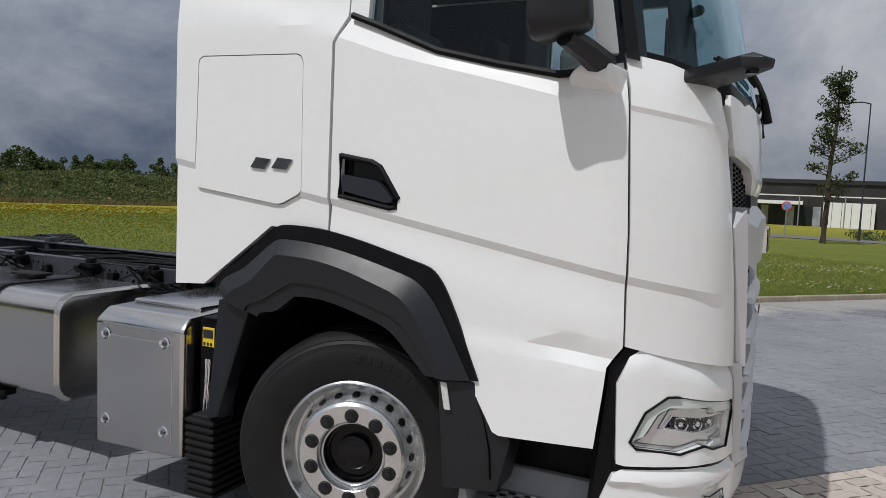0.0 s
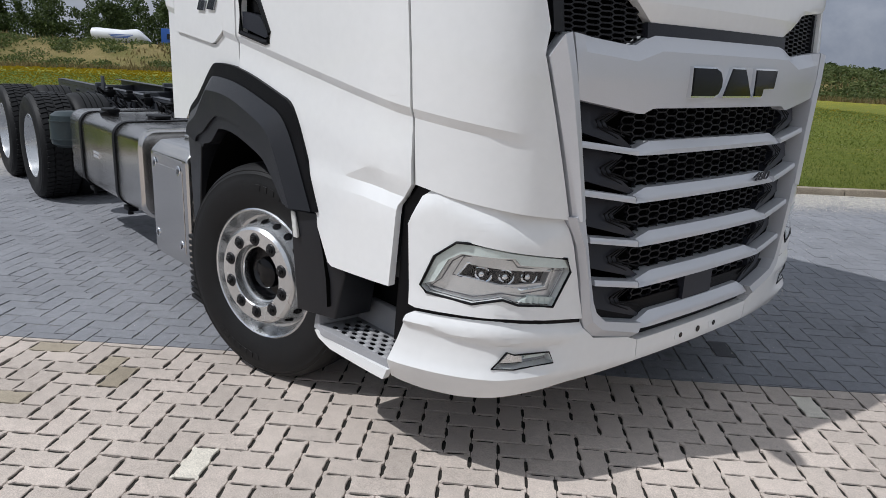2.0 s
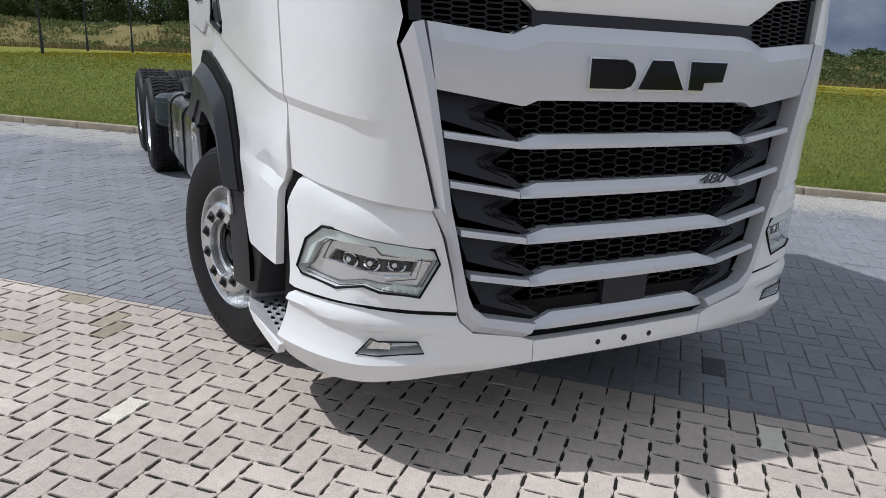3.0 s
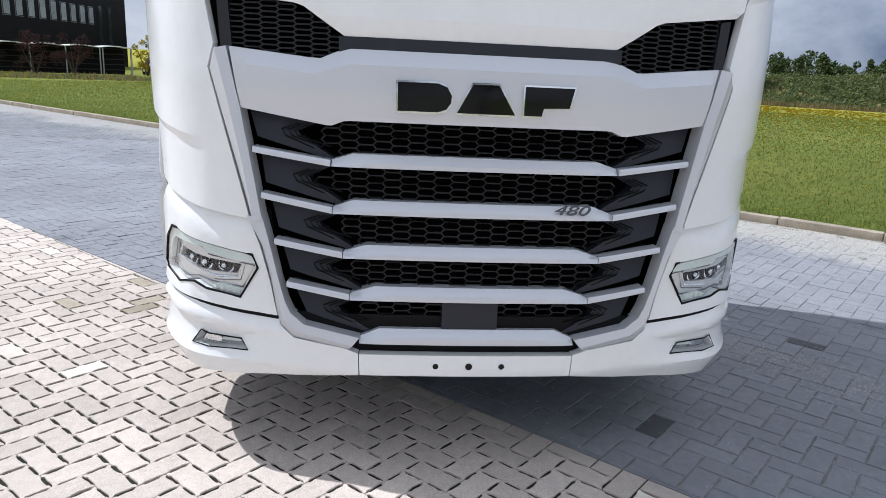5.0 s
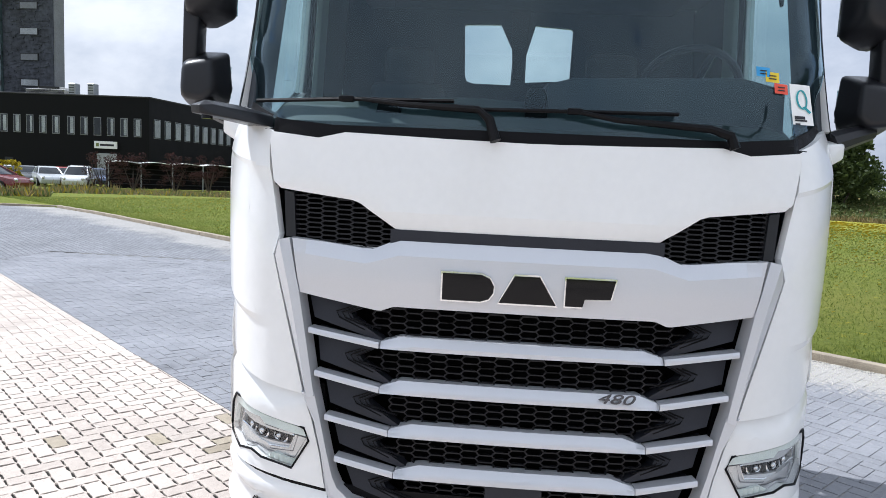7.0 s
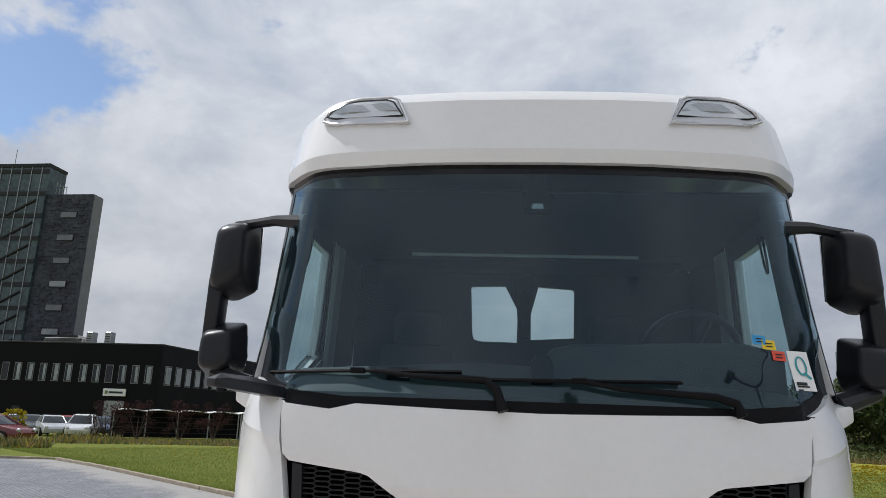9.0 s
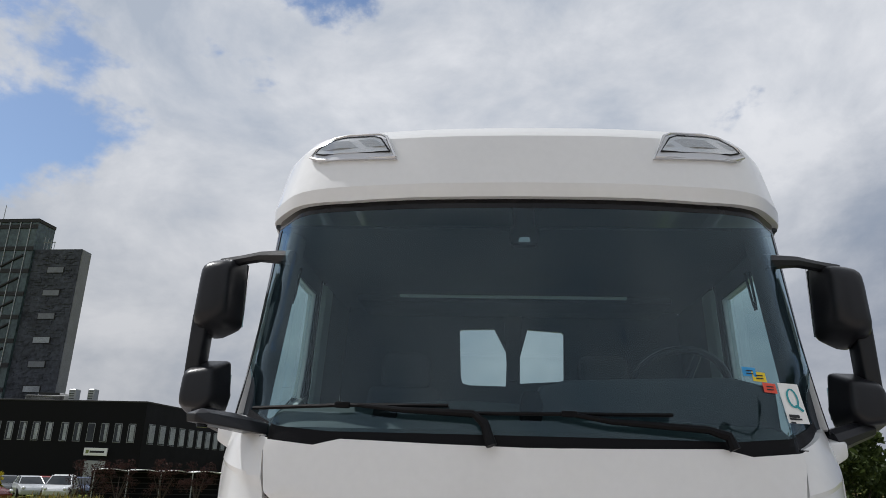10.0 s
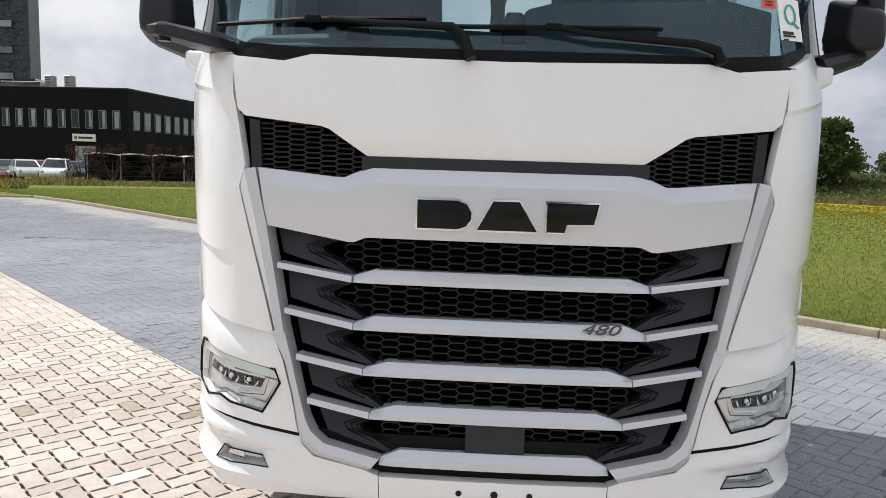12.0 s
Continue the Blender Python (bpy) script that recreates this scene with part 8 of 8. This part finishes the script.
for j in range(-span - 40, span + 40):
    for i in range(-span - 40, span + 40):
        d = (i + j) % 4
        if d == 0:
            cu, cv, turn = U0 + (i + 1.0) * W, V0 + (j + 0.5) * W, 0.0
        elif d == 2:
            cu, cv, turn = U0 + (i + 0.5) * W, V0 + (j + 1.0) * W, math.pi / 2
        else:
            continue
        x, y = grid_xy(cu, cv)
        if abs(x + 0.3) > NEAR or abs(y - 0.3) > NEAR or beyond_kerb(x, y) > -0.06:
            continue
        e = (x - EDGE_P.x) * EDGE_N.x + (y - EDGE_P.y) * EDGE_N.y
        key = "dark" if e > 0 else "light"
        if abs(e) < 0.108:
            # blocks sawn along the line where the two colours meet
            ca, sa = math.cos(PAVE_A + turn), math.sin(PAVE_A + turn)
            quad = [(x + p * ca - q * sa, y + p * sa + q * ca) for p, q in ((-W + 0.004, -W / 2 + 0.004), (W - 0.004, -W / 2 + 0.004), (W - 0.004, W / 2 - 0.004), (-W + 0.004, W / 2 - 0.004))]
            side_of = lambda p: (p[0] - EDGE_P.x) * EDGE_N.x + (p[1] - EDGE_P.y) * EDGE_N.y
            if min(map(side_of, quad)) < -0.006 and max(map(side_of, quad)) > 0.006:
                for sgn, kk in ((1, "dark"), (-1, "light")):
                    cut = []
                    for p, q in zip(quad, quad[1:] + quad[:1]):
                        dp, dq = sgn * side_of(p) - 0.004, sgn * side_of(q) - 0.004
                        if dp >= 0:
                            cut.append(p)
                        if dp * dq < 0:
                            f = dp / (dp - dq)
                            cut.append((p[0] + (q[0] - p[0]) * f, p[1] + (q[1] - p[1]) * f))
                    if len(cut) > 2:
                        vs, fs = rest[kk]
                        k0, nn = counts[kk], len(cut)
                        counts[kk] = k0 + 2 * nn
                        vs.append(np.array([(p[0], p[1], 0.0) for p in cut] + [(p[0], p[1], -0.05) for p in cut]))
                        fs.append(tuple(k0 + i2 for i2 in range(nn)))
                        fs += [(k0 + nn + i2, k0 + nn + (i2 + 1) % nn, k0 + (i2 + 1) % nn, k0 + i2) for i2 in range(nn)]
                continue
        a = PAVE_A + turn + rnd.gauss(0, 0.004)
        z = rnd.gauss(0, 0.0012)
        odd = next((k for k, spots in (("pale", PALES), ("mossy", MOSSY), ("wet", WET)) for p, q in spots if abs((p - x) * math.cos(PAVE_A + turn) + (q - y) * math.sin(PAVE_A + turn)) < W and abs((q - y) * math.cos(PAVE_A + turn) - (p - x) * math.sin(PAVE_A + turn)) < W / 2), None)
        if odd or (key == "light" and 0.9 < x < 2.75 and -2.5 < y < -0.75 and singles < 285):
            singles += 1
            ob = new("paver", piece_mesh[odd or "light", rnd.randrange(10)])
            ob.matrix_world = Matrix.Translation((x, y, z)) @ Matrix.Rotation(a, 4, "Z")
            ob.parent = dark if odd == "wet" else light
            continue
        if key == "dark" and 1.6 < x < 3.9 and 0.9 < y < 3.4 and dark_singles < 285:
            dark_singles += 1
            ob = new("paver", piece_mesh["dark", rnd.randrange(10)])
            ob.matrix_world = Matrix.Translation((x, y, z)) @ Matrix.Rotation(a, 4, "Z")
            ob.parent = dark
            continue
        ca, sa = math.cos(a), math.sin(a)
        tx, ty = rnd.gauss(0, 0.006), rnd.gauss(0, 0.006)
        vs, fs = rest[key]
        near = -2.5 < x < 3.6 and -4.2 < y < 2.2
        P = SHAPES[key][0 if near else 1][rnd.randrange(10 if near else 4)]
        k0 = counts[key]
        counts[key] = k0 + len(P)
        vs.append(np.stack([x + P[:, 0] * ca - P[:, 1] * sa, y + P[:, 0] * sa + P[:, 1] * ca, z + P[:, 2] + tx * P[:, 0] + ty * P[:, 1]], 1))
        fs += [tuple(k0 + q for q in f) for f in (FACE_W if near else FACE_P)]
for key, mat, parent in (("light", BEIGE, light), ("dark", BLUEGREY, dark)):
    vs, fs = rest[key]
    me = bpy.data.meshes.new("pavers")
    me.from_pydata(np.concatenate(vs).tolist(), [], fs)
    me.materials.append(mat)
    ob = new("pavers", me)
    ob.parent = parent
    ob["kind"] = "stuff"
# joint sand under the blocks, and the paving further off
bm = bmesh.new()
bm.faces.new([bm.verts.new((x, y, -0.0075)) for x, y in ((-NEAR - 0.4, -NEAR + 0.2), (NEAR - 0.2, -NEAR + 0.2), (NEAR - 0.2, NEAR + 0.4), (-NEAR - 0.4, NEAR + 0.4))])
geom = bm.verts[:] + bm.edges[:] + bm.faces[:]
bmesh.ops.bisect_plane(bm, geom=geom, plane_co=KERB_P, plane_no=KERB_N, clear_outer=True)
pale = bm.copy()
bmesh.ops.bisect_plane(pale, geom=pale.verts[:] + pale.edges[:] + pale.faces[:], plane_co=EDGE_P, plane_no=EDGE_N, clear_inner=True)
bmesh.ops.translate(pale, verts=pale.verts, vec=(0, 0, 0.0035))
tagged(mesh_object("joint_fill", pale, GREYSAND, 0), "grey sand filling the joints of the dark paving", "sand", kind="structure")
tagged(mesh_object("joint_sand", bm, SAND, 0), "dark joint sand between the paving blocks", "sand", kind="structure")


def far_paving(name, mat, label, upper):
    bm = bmesh.new()
    N0 = NEAR - 0.1
    xs, ys = (-70, -N0 - 0.3, N0 - 0.3, 45), (-60, -N0 + 0.3, N0 + 0.3, 45)
    for i in range(3):
        for j in range(3):
            if (i, j) != (1, 1):
                bm.faces.new([bm.verts.new((x, y, -0.004)) for x, y in ((xs[i], ys[j]), (xs[i + 1], ys[j]), (xs[i + 1], ys[j + 1]), (xs[i], ys[j + 1]))])
    for co, no, outer in ((KERB_P, KERB_N, True), (TURN_P, TURN_N, True), (EDGE_P, EDGE_N, not upper)):
        bmesh.ops.bisect_plane(bm, geom=bm.verts[:] + bm.edges[:] + bm.faces[:], plane_co=co, plane_no=no, clear_outer=outer, clear_inner=not outer)
    bmesh.ops.subdivide_edges(bm, edges=bm.edges[:], cuts=16, use_grid_fill=True)
    for v in bm.verts:
        r = math.hypot(v.co.x - 3, v.co.y + 1)
        v.co.z -= 0.01475 * max(0.0, r - 24.0)
    return tagged(mesh_object(name, bm, mat, 0), label, "pavement", kind="structure")


far_paving("pavement_far", FARGREY, "blue-grey block paving further off", True)
far_paving("pavement_side", FARBEIGE, "beige block paving further off", False)

# loose pale grit on the dark paving
rng = np.random.default_rng(19)
n = 34000
u, v = rng.uniform(-12, 9, n), -np.abs(rng.gamma(1.6, 1.5, n)) - 0.02
u = np.where(rng.random(n) < 0.3, rng.normal(1.5, 1.6, n), u)
strip = np.arange(n) > 9000
u, v = np.where(strip, rng.uniform(-5, 7, n), u), np.where(strip, -0.01 - 0.95 * rng.random(n) ** 1.7 * (1 + 0.25 * np.sin(u * 2.1)), v)
px, py = KERB_P.x + kd.x * u + KERB_N.x * v, KERB_P.y + kd.y * u + KERB_N.y * v
keep = ((px - EDGE_P.x) * EDGE_N.x + (py - EDGE_P.y) * EDGE_N.y > 0.02) & (np.abs(px + 0.3) < NEAR) & (np.abs(py - 0.3) < NEAR)
k = rng.random(1800)
bx, by = -0.05 + 0.9 * k + rng.normal(0, 0.13, 1800), 1.62 + 0.7 * k + rng.normal(0, 0.16, 1800)
px, py, strip = np.concatenate([px[keep], bx]), np.concatenate([py[keep], by]), np.concatenate([strip[keep], np.zeros(1800, bool)])
n = len(px)
s, t = rng.uniform(0.0015, 0.0045, n) * np.where(strip, 1.8, 1.0), rng.uniform(0, 6.28, n)
pts = np.stack([np.stack([px + s * np.cos(t + a), py + s * np.sin(t + a), np.full(n, 0.001)], 1) for a in (0, 2.1, 4.2)] + [np.stack([px, py, 0.001 + s * 1.1], 1)], 1).reshape(-1, 3)
quads = np.arange(n)[:, None] * 4
tris = np.concatenate([quads + np.array(q) for q in ((0, 1, 3), (1, 2, 3), (2, 0, 3))])
me = bpy.data.meshes.new("loose_grit")
me.from_pydata(pts.tolist(), [], tris.tolist())
me.materials.append(material("pale_grit", (0.55, 0.52, 0.46), 0.9, 0, 0.3, 40))
tagged(new("loose_grit", me), "loose pale grit scattered on the paving", "grit", kind="stuff")
